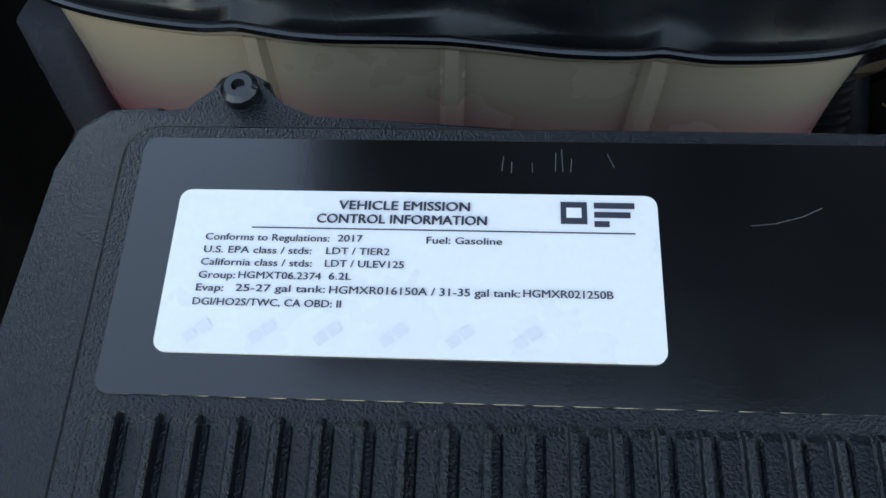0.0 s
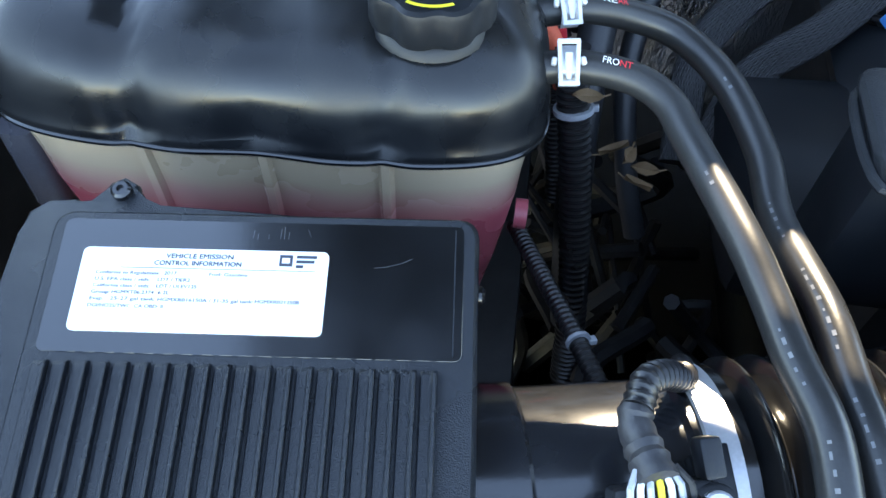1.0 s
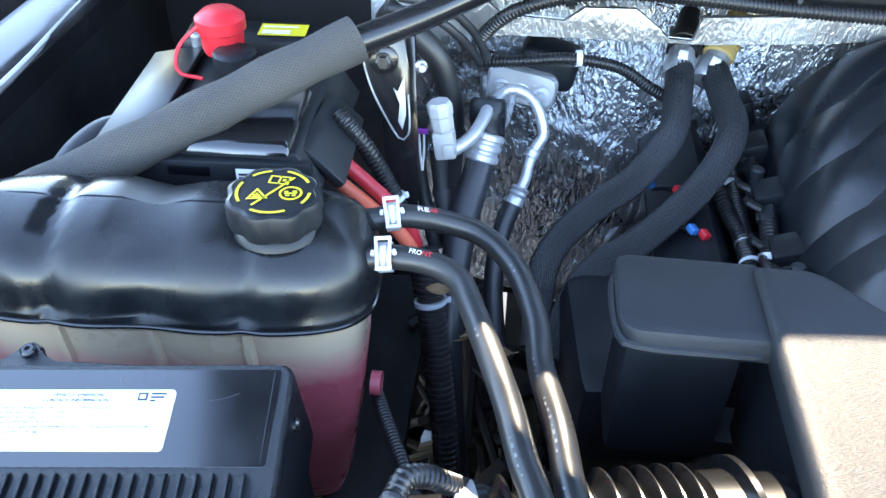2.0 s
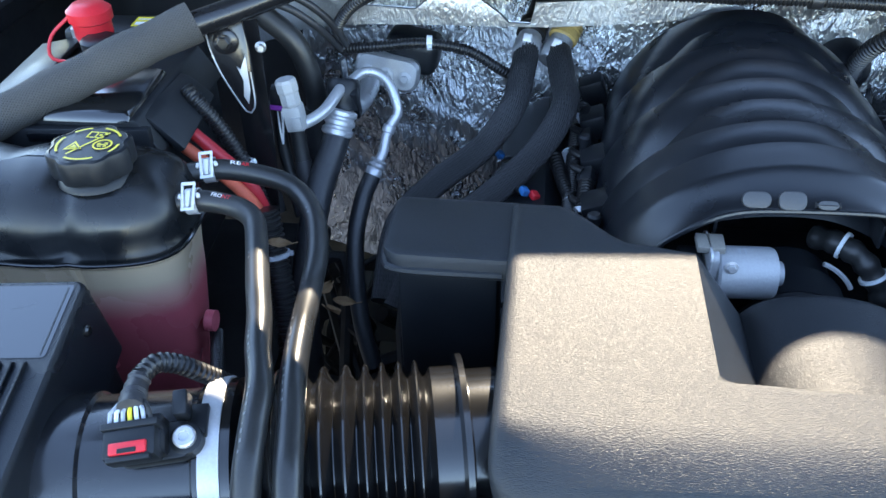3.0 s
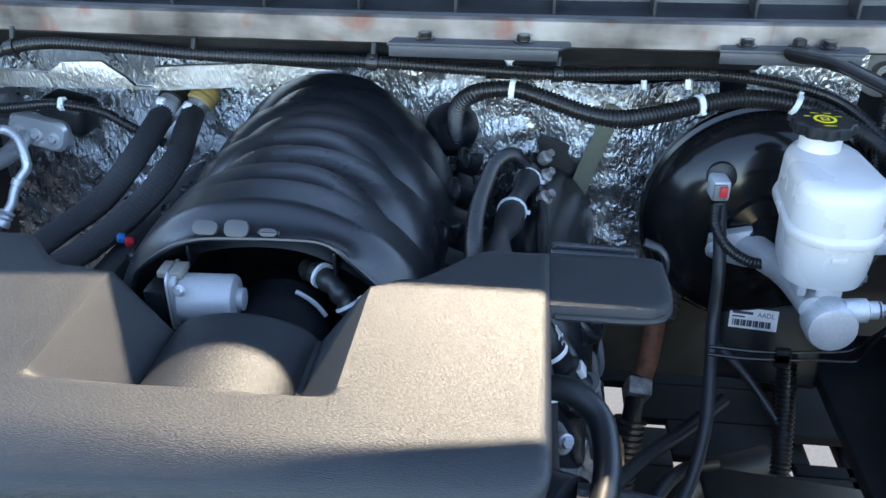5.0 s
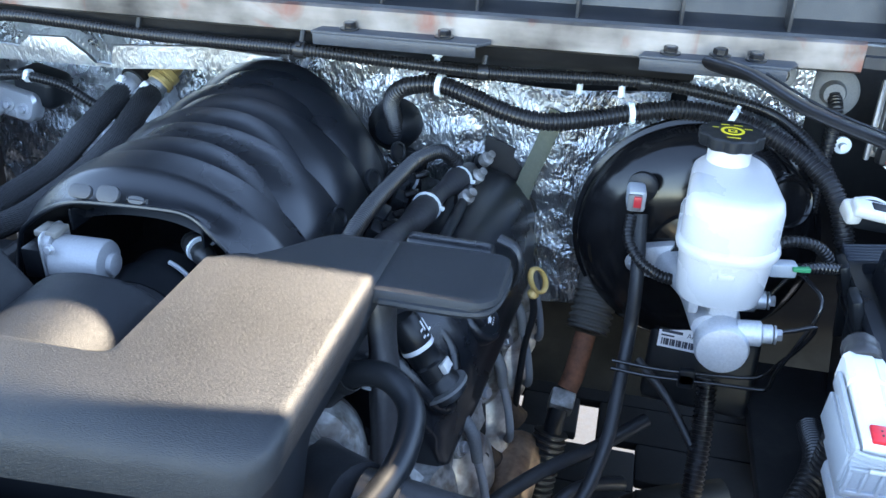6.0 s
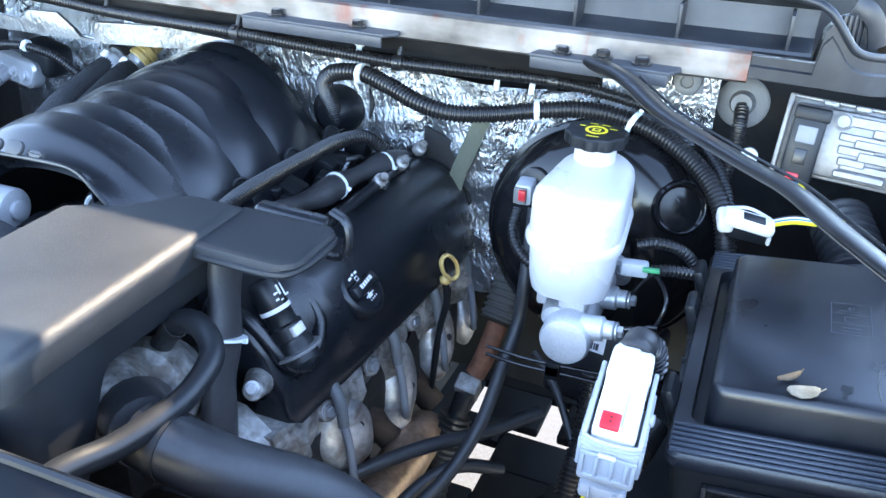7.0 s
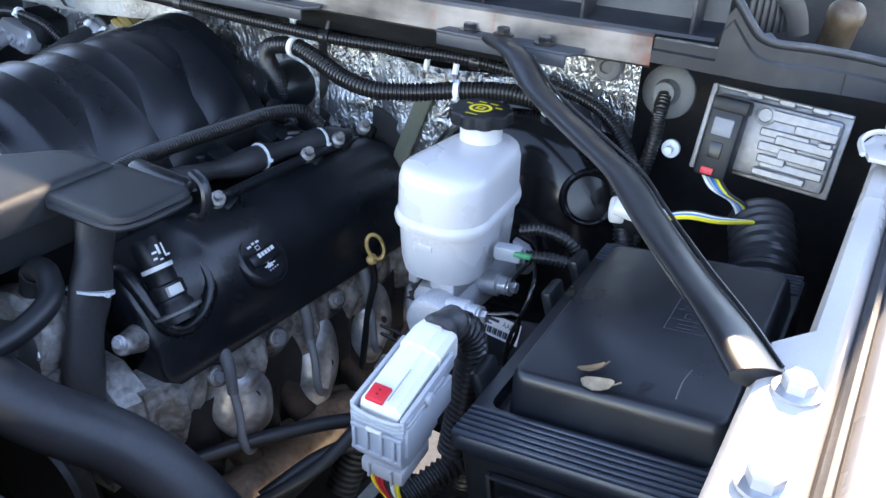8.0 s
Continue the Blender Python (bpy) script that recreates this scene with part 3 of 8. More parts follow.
# bay side walls, floor shadows, front panel
bm = box((0.02, 1.3, 0.42), pose(-0.215, 0.35, 0.98), 0.006)
tagged(part("wall_inner_fender", bm, DARK), "black inner fender beside the battery", "inner fender", kind="structure")
bm = box((0.02, 0.95, 0.36), pose(1.505, 0.42, 1.03), 0.006)
tagged(part("wall_inner_fender", bm, DARK), "black inner fender beside the fuse box", "inner fender", kind="structure")

# right fender flange: pale paint, stepped edge, bolts
fen = thing("fender_flange", (1.55, 0.3, 1.22), "pale painted steel fender flange in full sun, with bolts", "fender", kind="structure")
prof = [(1.474, 1.195), (1.4745, 1.222), (1.478, 1.228), (1.482, 1.229), (1.509, 1.229), (1.513, 1.225), (1.517, 1.214), (1.527, 1.213), (1.532, 1.226), (1.540, 1.245), (1.575, 1.262), (1.70, 1.262), (1.80, 1.20), (1.84, 1.0)]
bm = bmesh.new()
rows = []
for y in [-0.5 + 0.06 * i for i in range(13)] + [0.25, 0.29, 0.300, 0.308, 0.317, 0.325, 0.335, 0.38] + [0.42 + 0.06 * i for i in range(9)]:
    k = 0.019 * max(0, min(1, (y - 0.300) / 0.025))
    rows.append([bm.verts.new((x + (k if i < 4 else 0), y, z + 0.02 * (y - 0.3))) for i, (x, z) in enumerate(prof)])
for a, b in zip(rows, rows[1:]):
    for k in range(len(prof) - 1):
        bm.faces.new((a[k], b[k], b[k + 1], a[k + 1]))
part("flange", bm, PAINT, fen)
for y in (0.182, 0.260, 0.70):
    bolt("bolt", (1.498 if y < 0.5 else 1.508, y, 1.228 if y < 0.5 else 1.236), (0, 0, 1), 0.0088, STEEL, fen, "dull steel hexagon bolt", 1.45)
part("seal", sweep([(1.522, -0.3, 1.206), (1.522, 0.2, 1.214), (1.522, 0.7, 1.224)], 0.005, 8), RUBBER, fen)
hb = thing("hinge_plate", (1.49, 0.62, 1.24), "pale stamped hinge plate bolted to the fender", "hinge plate")
part("plate", prism([(-0.020, -0.030), (0.030, -0.036), (0.040, 0.020), (0.010, 0.034), (-0.016, 0.030), (-0.026, 0.0)], 0, 0.004, pose(1.508, 0.610, 1.243, 0, 0, 6), 0.001), PAINT, hb)
part("rim", sweep([(1.486, 0.580, 1.248), (1.481, 0.610, 1.249), (1.490, 0.640, 1.249), (1.516, 0.645, 1.249)], 0.0025, 6), PAINT, hb)
bolt("bolt", (1.512, 0.612, 1.247), (0, 0, 1), 0.009, STEEL, hb)
fenl = thing("fender_flange", (-0.23, 0.4, 1.2), "black painted fender edge with a bright rim", "fender", kind="structure")
bm = bmesh.new()
rows = []
for y in [-0.3 + 0.06 * i for i in range(20)]:
    rows.append([bm.verts.new((x, y, z)) for x, z in ((-0.185, 1.175), (-0.186, 1.198), (-0.192, 1.203), (-0.25, 1.206), (-0.262, 1.222), (-0.34, 1.24), (-0.45, 1.18))])
for a, b in zip(rows, rows[1:]):
    for k in range(6):
        bm.faces.new((a[k], b[k], b[k + 1], a[k + 1]))
part("flange", bm, SEMI, fenl)
part("rim", sweep([(-0.186, 0.10, 1.2), (-0.188, 0.45, 1.2), (-0.20, 0.62, 1.2), (-0.21, 0.8, 1.2)], 0.004, 8), STEEL, fenl, "bright sealed edge")

# the front: radiator top panel with printed symbols
rad = thing("radiator_panel", (0.6, -0.1, 1.1), "black plastic radiator cover panel with printed symbols", "panel", kind="structure")
bm = prism([(-0.20, -0.42), (1.50, -0.42), (1.50, 0.045), (0.95, 0.047), (0.60, 0.038), (0.20, 0.022), (-0.20, 0.0)], 1.103, 1.135, None, 0.006, 3)
part("panel", bm, BLACK, rad)
part("lip", sweep([(-0.18, 0.0, 1.135), (0.20, 0.019, 1.136), (0.60, 0.035, 1.136), (0.95, 0.044, 1.136), (1.30, 0.045, 1.136)], 0.004, 8), BLACK, rad)
M = pose(0.319, 0.009, 1.1358, 0, 0, 2.5)
part("symbol_ring", lathe([(0.0098, 0), (0.0128, 0), (0.0128, 0.0003), (0.0098, 0.0003)], pose(0.324, 0.006, 1.1356), 24, caps=False), REDINK, rad, "red ring symbol")
part("symbol_print", bars([(0.030, 0.001, 0.036, 0.013), (0.038, 0.004, 0.043, 0.014), (0.060, 0.001, 0.073, 0.004), (0.068, 0.004, 0.073, 0.012), (0.085, 0.002, 0.103, 0.007),
                           (0.108, 0.008, 0.140, 0.0105), (0.108, 0.0035, 0.133, 0.006), (0.155, 0.007, 0.182, 0.009), (0.155, 0.002, 0.176, 0.004)], M), WINK, rad, "white printed symbols and lines")

# unseen open hood and cab, their edges fitted to cast the bay's shadow lines
hood = thing("hood", (0.66, 0.9, 1.6), "unseen dark open hood, its edge shaped to shade the engine bay", "hood", kind="structure")
bm = bmesh.new()
rows = []
for i in range(33):
    x = -0.30 + 1.865 * i / 32
    u = x - 0.117
    edge = 0.068 + (0.032 * ((u - 0.57) / 0.33) ** 2 if u > 0.57 else 0.012 * ((u - 0.57) / 0.13) ** 2)
    edge = min(edge, 0.15)
    z0 = 1.183 + (1.0 - edge) * 0.729
    # The edge dips on the left to keep the tank out of the sun.
    t = max(0.0, min(1.0, (u - 0.132) / 0.03))
    z0 -= 0.15 * (1 - t * t * (3 - 2 * t))
    rows.append([[bm.verts.new((x, y, z + dz)) for y, z in ((1.0, z0), (0.86, z0 + 0.20), (0.62, z0 + 0.42), (0.40, z0 + 0.58), (0.20, z0 + 0.70))] for dz in (0.0, 0.05)])
for a, b in zip(rows, rows[1:]):
    for s in (0, 1):
        for k in range(4):
            bm.faces.new((a[s][k], b[s][k], b[s][k + 1], a[s][k + 1]))
    for k in (0, 4):
        bm.faces.new((a[0][k], b[0][k], b[1][k], a[1][k]))
part("hood_panel", bm, DARK, hood)
cab = thing("cab", (0.66, 2.0, 1.6), "unseen dark cab with roof and windscreen, placed to block sun", "cab", kind="structure")
bm = bmesh.new()
rows = []
for i in range(41):
    x = -0.40 + 2.03 * i / 40
    # Roof front curved to set the rear end of the sunlit band.
    front = max(1.205, 1.267 - 0.144 * (x - 0.97) ** 2)
    rows.append([bm.verts.new((x, y, z)) for y, z in ((front, 1.918), (2.85, 1.93), (2.85, 1.82), (front + 0.02, 1.82))])
for a, b in zip(rows, rows[1:]):
    for k in range(4):
        bm.faces.new((a[k], b[k], b[(k + 1) % 4], a[(k + 1) % 4]))
for row in (rows[0], rows[-1]):
    bm.faces.new(row)
part("roof", bm, SEMI, cab)
# The right pillar is set where it shades the fender brace.
for x, e in ((-0.205, -1), (1.545, 1)):
    part("pillar", sweep([(x, 1.24, 1.915), (x + 0.03 * e, 1.08, 1.68), (x + 0.05 * e, 0.95, 1.42)], 0.048, 12), SEMI, cab)
# Dark glass, out of view, that dulls what the manifold reflects.
part("windscreen", loft([[Vector((x0, 0.86 + 0.05 * e, 1.39)), Vector((x1, 0.86 + 0.05 * e, 1.39)), Vector((x1 - 0.10, 1.225 + 0.05 * e, 1.85)), Vector((x0 + 0.10, 1.225 + 0.05 * e, 1.85))] for e in (0, 0.12) for x0, x1 in ((-0.30, 1.62),)]), GLASSD, cab, "unseen dark windscreen added to darken reflections")
part("bulkhead", box((2.3, 0.04, 1.03), pose(0.70, 1.75, 0.935), 0.01), DARK, cab)
wiper = thing("wiper_linkage", (1.43, 0.775, 1.30), "black wiper pivot with a tan arm on the cowl", "wiper")
part("pivot", lathe([(0.016, -0.03), (0.016, 0.0), (0.0175, 0.003), (0.0175, 0.012), (0.014, 0.018), (0.006, 0.022)], pose(1.430, 0.775, 1.306, 15, 10, 0), 20), PIVOT, wiper, "brown pivot cap")
part("arm", sweep([(1.430, 0.775, 1.326), (1.42, 0.84, 1.36), (1.36, 0.98, 1.41), (1.26, 1.06, 1.43)], 0.010, 10, flat=0.6), BLACK, wiper)
# Black sheets added to keep the low bay dark, with gaps for ground spots.
tray = thing("undertray", (0.66, 0.4, 0.5), "added near-black sheets that hide the sunlit ground below the bay", "undertray", kind="structure")
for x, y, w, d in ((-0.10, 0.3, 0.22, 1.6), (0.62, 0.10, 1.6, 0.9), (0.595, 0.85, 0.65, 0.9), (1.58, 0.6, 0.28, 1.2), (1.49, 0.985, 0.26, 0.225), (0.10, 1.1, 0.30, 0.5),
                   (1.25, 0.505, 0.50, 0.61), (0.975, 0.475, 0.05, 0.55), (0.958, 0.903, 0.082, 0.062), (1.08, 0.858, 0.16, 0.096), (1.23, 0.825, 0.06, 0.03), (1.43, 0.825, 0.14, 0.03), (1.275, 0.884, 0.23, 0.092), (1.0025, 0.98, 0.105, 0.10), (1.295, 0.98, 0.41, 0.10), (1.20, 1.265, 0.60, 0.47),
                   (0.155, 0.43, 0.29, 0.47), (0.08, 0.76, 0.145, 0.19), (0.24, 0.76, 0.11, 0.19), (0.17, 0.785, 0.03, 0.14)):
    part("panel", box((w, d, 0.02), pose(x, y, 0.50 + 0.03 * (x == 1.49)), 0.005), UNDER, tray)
# More dark parts added to cover the ground on this side.
liner = thing("wheel_liner", (1.3, 0.6, 0.62), "added dark panels, arm and rail that fill the low bay", "wheel liner", kind="structure")
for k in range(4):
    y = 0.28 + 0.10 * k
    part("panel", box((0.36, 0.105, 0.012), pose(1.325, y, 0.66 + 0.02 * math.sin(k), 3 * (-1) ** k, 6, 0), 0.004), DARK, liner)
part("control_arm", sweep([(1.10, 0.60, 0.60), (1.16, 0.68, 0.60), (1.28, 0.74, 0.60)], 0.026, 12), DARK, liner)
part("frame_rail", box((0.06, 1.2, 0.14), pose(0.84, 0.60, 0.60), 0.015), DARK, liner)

# ---- left side: air filter box, coolant tank, hoses, battery ----
BOX = Matrix(((0.9950, -0.0975, -0.0219, 0.0282), (0.0922, 0.9805, -0.1733, 0.1272), (0.0384, 0.1704, 0.9846, 1.1815), (0, 0, 0, 1)))
airbox = thing("air_filter_box", (0.03, 0.1, 1.05), "black plastic air filter box with ribbed lid and white label", "air filter")
S = 1.030
LX0, LX1, LY1, LYR, LY0 = -0.0663 * S, 0.112 * S, 0.0345 * S, -0.0295 * S, -0.128
# raised lid: smooth panel behind, ribs in front
bm = loft([[BOX @ Vector((x, y, z)) for x, y in rounded(LX1 - LX0 - i, LY1 - LY0 - i, 0.008, 4, (LX0 + LX1) / 2, (LY0 + LY1) / 2)]
           for i, z in ((-0.009, -0.075), (-0.0065, -0.006), (-0.0055, -0.0028), (-0.002, -0.0006))])
lid = part("lid", bm, RIBBED, airbox, "grained black plastic lid")
bm = prism(rounded(LX1 - LX0 - 0.007, LY1 - LYR - 0.004, 0.003, 3, (LX0 + LX1) / 2, (LY1 + LYR) / 2), -0.001, -0.0003, BOX, 0.0001, 1)
part("smooth_panel", bm, SATIN, lid, "glossy black smooth panel")
part("panel_edge", bars([(LX1 - 0.0075, LYR + 0.004, LX1 - 0.0069, LY1 - 0.004)], BOX @ Matrix.Translation((0, 0, 0.0003))), RIBBED, lid)
bm = bmesh.new()
for x, y, turn, w in ((0.0195, 0.0275, 84, 0.004), (0.0215, 0.0265, 88, 0.003), (0.0262, 0.0265, 91, 0.0025), (0.0315, 0.0280, 88, 0.005), (0.0330, 0.0285, 92, 0.006), (0.0350, 0.0272, 86, 0.0035), (0.0440, 0.0285, 112, 0.004),
                      (0.0765, 0.0130, 6, 0.006), (0.0820, 0.0142, 16, 0.006), (0.0872, 0.0162, 27, 0.005)):
    bars([(-w / 2, -0.00008, w / 2, 0.00008)], BOX @ pose(x, y, -0.0001, 0, 0, turn), bm)
tagged(part("scratches", bm, FAINT, lid), "fine pale scratches", kind="stuff")
for i in range(20):
    x = -0.0585 * S + 0.00815 * S * i
    rib = [(-0.0041, 0.0), (-0.0040, 0.0022), (-0.0034, 0.0028), (0.0003, 0.0029), (0.0008, 0.0034), (0.0010, 0.0050), (0.0014, 0.0055), (0.0024, 0.0055), (0.0028, 0.0050), (0.0030, 0.0)]
    R = []
    for y, k in ((LYR - 0.002, 0.55), (LYR - 0.004, 1.0), (LY0 + 0.012, 1.0), (LY0 + 0.004, 0.3)):
        R.append([BOX @ Vector((x + a, y, -0.0022 + b * k)) for a, b in rib])
    part("rib", loft(R), RIBBED, lid, angle=24)
# lower flange with a screw ear
fl = [(LX0 - 0.022, LY1 - 0.006), (LX0 - 0.020, LY1 + 0.006), (LX0 - 0.012, LY1 + 0.012), (LX0 + 0.001, LY1 + 0.013), (LX0 + 0.009, LY1 + 0.009), (LX0 + 0.012, LY1 + 0.016), (LX0 + 0.015, LY1 + 0.022), (LX0 + 0.021, LY1 + 0.025),
      (LX0 + 0.028, LY1 + 0.021), (LX0 + 0.031, LY1 + 0.012), (LX0 + 0.040, LY1 + 0.008), (LX1 + 0.001, LY1 + 0.002), (LX1 + 0.001, LY0 - 0.004), (LX0 - 0.036, LY0 - 0.004), (LX0 - 0.026, LY1 - 0.06)]
part("flange", prism(fl, -0.016, -0.009, BOX, 0.002), RIBBED, airbox, "grained flange with a screw ear")
part("screw", lathe([(0.0048, -0.009), (0.0048, -0.0062), (0.0036, -0.005), (0.0018, -0.005), (0.0016, -0.0066)], BOX @ Matrix.Translation((LX0 + 0.0215, LY1 + 0.0165, 0)), 14), SEMI, airbox, "black screw")
part("body", loft([[BOX @ Vector((x, y, z)) for x, y in rounded(w, h, 0.02, 4, (LX0 + LX1) / 2 - 0.004, (LY0 + LY1) / 2)] for w, h, z in ((0.185, 0.155, -0.24), (0.196, 0.168, -0.016))]), BLACK, airbox)
part("side_clip", lathe([(0.0045, 0), (0.0045, 0.003), (0.003, 0.0045)], BOX @ pose(LX1 + 0.002, 0.010, -0.022, 0, 90, 0), 14), SEMI, airbox, "black round clip")

# label
label = tagged(part("label_paper", prism(rounded(0.104 * S, 0.0374 * S, 0.0026, 4), -0.0003, 0.0006, BOX), PAPER, None), "white printed emission label stuck on the air box", "label")
LM = BOX @ Matrix.Translation((0, 0, 0.00075))


def lab(u, v):
    return LM @ Matrix.Translation((u * S / 1000, v * S / 1000, 0))


bm = bmesh.new()
for txt, u, v, w, h in (("VEHICLE EMISSION", -16.6, 14.2, 28.4, 2.15), ("CONTROL INFORMATION", -21.1, 10.9, 36.6, 2.15),
                        ("Conforms to Regulations:", -44.8, 6.4, 26.9, 1.6), ("2017", -16.1, 6.5, 5.3, 1.6), ("Fuel: Gasoline", 2.9, 6.4, 16.0, 1.6),
                        ("U.S. EPA class / stds:", -44.7, 3.4, 23.2, 1.6), ("LDT / TIER2", -18.3, 3.5, 13.5, 1.6),
                        ("California class / stds:", -44.9, 0.5, 23.8, 1.6), ("LDT / ULEV125", -18.3, 0.6, 16.7, 1.6),
                        ("Group:", -44.9, -2.5, 7.8, 1.6), ("HGMXT06.2374", -36.4, -2.4, 17.5, 1.6), ("6.2L", -17.2, -2.3, 4.7, 1.6),
                        ("Evap:", -45.0, -5.4, 5.8, 1.6), ("25-27 gal tank:", -36.6, -5.3, 18.9, 1.6), ("HGMXR016150A / 31-35 gal tank:", -16.8, -5.4, 39.5, 1.7), ("HGMXR021250B", 23.4, -5.3, 18.3, 1.7),
                        ("DGI/HO2S/TWC, CA OBD: II", -45.2, -8.5, 31.1, 1.6)):
    words(txt, lab(u, v), w * S / 1000, h * S / 1000, bm)
    words(txt, lab(u + 0.10, v) @ Matrix.Translation((0, 0, 0.00006)), w * S / 1000, h * S / 1000, bm)
    if h > 2:
        words(txt, lab(u + 0.20, v + 0.05) @ Matrix.Translation((0, 0, 0.00012)), w * S / 1000, h * S / 1000, bm)
part("lettering", bm, INK, label, "dark printed lettering")
part("rule", bars([(-0.035 * S, 0.0094 * S, 0.047 * S, 0.0097 * S)], LM), INK, label)
part("emblem_block", bars([(0.0314 * S, 0.0116 * S, 0.037 * S, 0.0169 * S)], LM), INK, label, "dark square emblem block")
part("emblem_mark", bars([(0.0326 * S, 0.0130 * S, 0.0358 * S, 0.0154 * S)], LM @ Matrix.Translation((0, 0, 0.0002))), PAPER, label)
for row in ((0.0385, 0.0154, 0.0471, 0.0168), (0.0385, 0.0132, 0.0462, 0.0146), (0.0385, 0.0110, 0.0417, 0.0124)):
    part("maker_bar", bars([tuple(v * S for v in row)], LM), INK, label, "bar in place of the maker's name")
rows = []
for k in range(6):
    rows.append(((-46 + 13.5 * k) * S / 1000, -0.0160 * S, (-40.5 + 13.5 * k) * S / 1000, -0.0125 * S))
bm = bmesh.new()
for x0, y0, x1, y1 in rows:
    bars([(-0.0030, -0.0012, -0.0004, 0.0012), (0.0004, -0.0012, 0.0032, 0.0012)], LM @ pose((x0 + x1) / 2, (y0 + y1) / 2, 0, 0, 0, 38), bm)
tagged(part("watermark", bm, WMARK, label), "faint grey watermark shapes", kind="stuff")

# coolant tank: milky lower half with pink coolant, black upper half
tank = thing("coolant_tank", (0.03, 0.28, 1.0), "coolant expansion tank, black top, milky bottom with pink fluid", "coolant tank")
TM = pose(0.019, 0.290, 0, 0, 0, 3.0)


def tank_ring(z, grow, scallop=0.0, n=132, hw=0.149, hd=0.060, gy=None, crease=0.0):
    """Outline of the tank: rounded ends, shallow scallops along its front and back, creases over its top."""
    out = []
    for k in range(n):
        a = 2 * math.pi * k / n
        c, s = math.cos(a), math.sin(a)
        e = 0.50
        x = (hw + grow) * math.copysign(abs(c) ** e, c)
        y = (hd + (grow if gy is None else gy)) * math.copysign(abs(s) ** e, s)
        ph = ((x + 0.148 - 0.018) / 0.0655)
        dip = math.exp(-((ph - round(ph)) / 0.13) ** 2) if 0.5 < ph < 3.6 else 0.0
        y -= math.copysign(scallop * dip, s) * min(1, abs(s) * 2)
        out.append(TM @ Vector((x, y, z - crease * dip)))
    return out


LEVEL = 1.116
low = [(0.92, -0.035), (0.95, -0.026), (1.03, -0.014), (1.095, -0.007), (LEVEL, -0.006)]
part("filled_shell", loft([tank_ring(z, g, 0.0022) for z, g in low]), TANK, tank, "pink coolant showing through the milky shell")
hi = [(LEVEL, -0.006), (1.138, -0.004), (1.148, -0.003), (1.150, 0.001), (1.153, 0.003), (1.156, 0.003), (1.1565, 0.0)]
part("lower_shell", loft([tank_ring(z, g, 0.0022) for z, g in hi]), TANK, tank, "milky cream empty part of the shell")
up = [(1.168, 0.002, 0.002), (1.170, 0.004, 0.004), (1.173, 0.003, 0.003), (1.176, 0.0, 0.0), (1.184, 0.001, 0.001), (1.193, -0.002, -0.003), (1.201, -0.008, -0.010), (1.2065, -0.016, -0.020), (1.2105, -0.024, -0.032), (1.2125, -0.032, -0.045), (1.2133, -0.037, -0.0540), (1.2136, -0.040, -0.0588)]
part("upper_shell", loft([tank_ring(z, g, 0.0022 if z < 1.160 else 0.0055 if q > -0.02 else 0.002, gy=q, crease=0.0 if q > -0.002 else (0.003 if q > -0.012 else 0.0055)) for z, g, q in [(1.156 + (z - 1.168) * 1.36, g, q) for z, g, q in up]]), TANKTOP, tank, "glossy black upper shell with moulded lobes", angle=60)
for dx in (-0.064, 0.0015, 0.067):
    part("inner_rib", loft([[TM @ Vector((dx + x, y + g, z)) for x, y in ((-0.0045, 0.003), (-0.0022, -0.0010), (0.0022, -0.0010), (0.0045, 0.003))] for z, g in ((1.149, -0.0572), (1.116, -0.0548), (1.095, -0.0538), (1.03, -0.0468))]), TANK, tank)
ring = tank_ring(1.1555, 0.003, 0.0022)
part("seam", sweep(ring + [ring[0]], 0.0018, 6, 0.004), SATIN, tank)
part("end_lug", loft([[Vector((x, y, z)) for x, y in rounded(0.022, 0.030, 0.006, 3, -0.130, 0.262)] for z in (1.06, 1.125)]), LUG, tank, "pale clear lug at the end")
part("foot_lug", lathe([(0.010, 0), (0.010, 0.008)], pose(0.163, 0.290, 1.055, 0, 90, 0), 12), COOLANT, tank)
CAPM = pose(0.106, 0.281, 1.214, 0, 0, 12)
cap = part("cap", lathe([(0.022, 0), (0.026, 0.002), (0.0315, 0.004), (0.0325, 0.007), (0.0325, 0.021), (0.0315, 0.0235), (0.029, 0.0245), (0.0285, 0.0238), (0.004, 0.0243)], CAPM, 96, None, (8, 0.0028, 0.027)), BLACK, tank, "black lobed screw cap with yellow symbols")
part("neck", lathe([(0.030, -0.004), (0.028, 0.001), (0.024, 0.004)], CAPM, 32), BLACK, tank)
TOPM = CAPM @ Matrix.Translation((0, 0, 0.0249))
bm = bmesh.new()
for a0, a1 in ((20, 70), (95, 128), (150, 205), (235, 290), (320, 350)):
    for k in range(8):
        b0, b1 = radians(a0 + (a1 - a0) * k / 8), radians(a0 + (a1 - a0) * (k + 1) / 8)
        bm.faces.new([bm.verts.new(TOPM @ Vector((r * math.cos(a), r * math.sin(a), 0))) for r, a in ((0.0228, b0), (0.0248, b0), (0.0248, b1), (0.0228, b1))])
bars([(-0.0008, -0.020, 0.0008, 0.020)], TOPM @ pose(0, 0, 0, 0, 0, -42), bm)
C2 = TOPM @ Matrix.Translation((0.0112, -0.0035, 0))
lathe([(0.0062, 0), (0.0076, 0), (0.0076, 0.0002), (0.0062, 0.0002)], C2, 24, bm, caps=False)
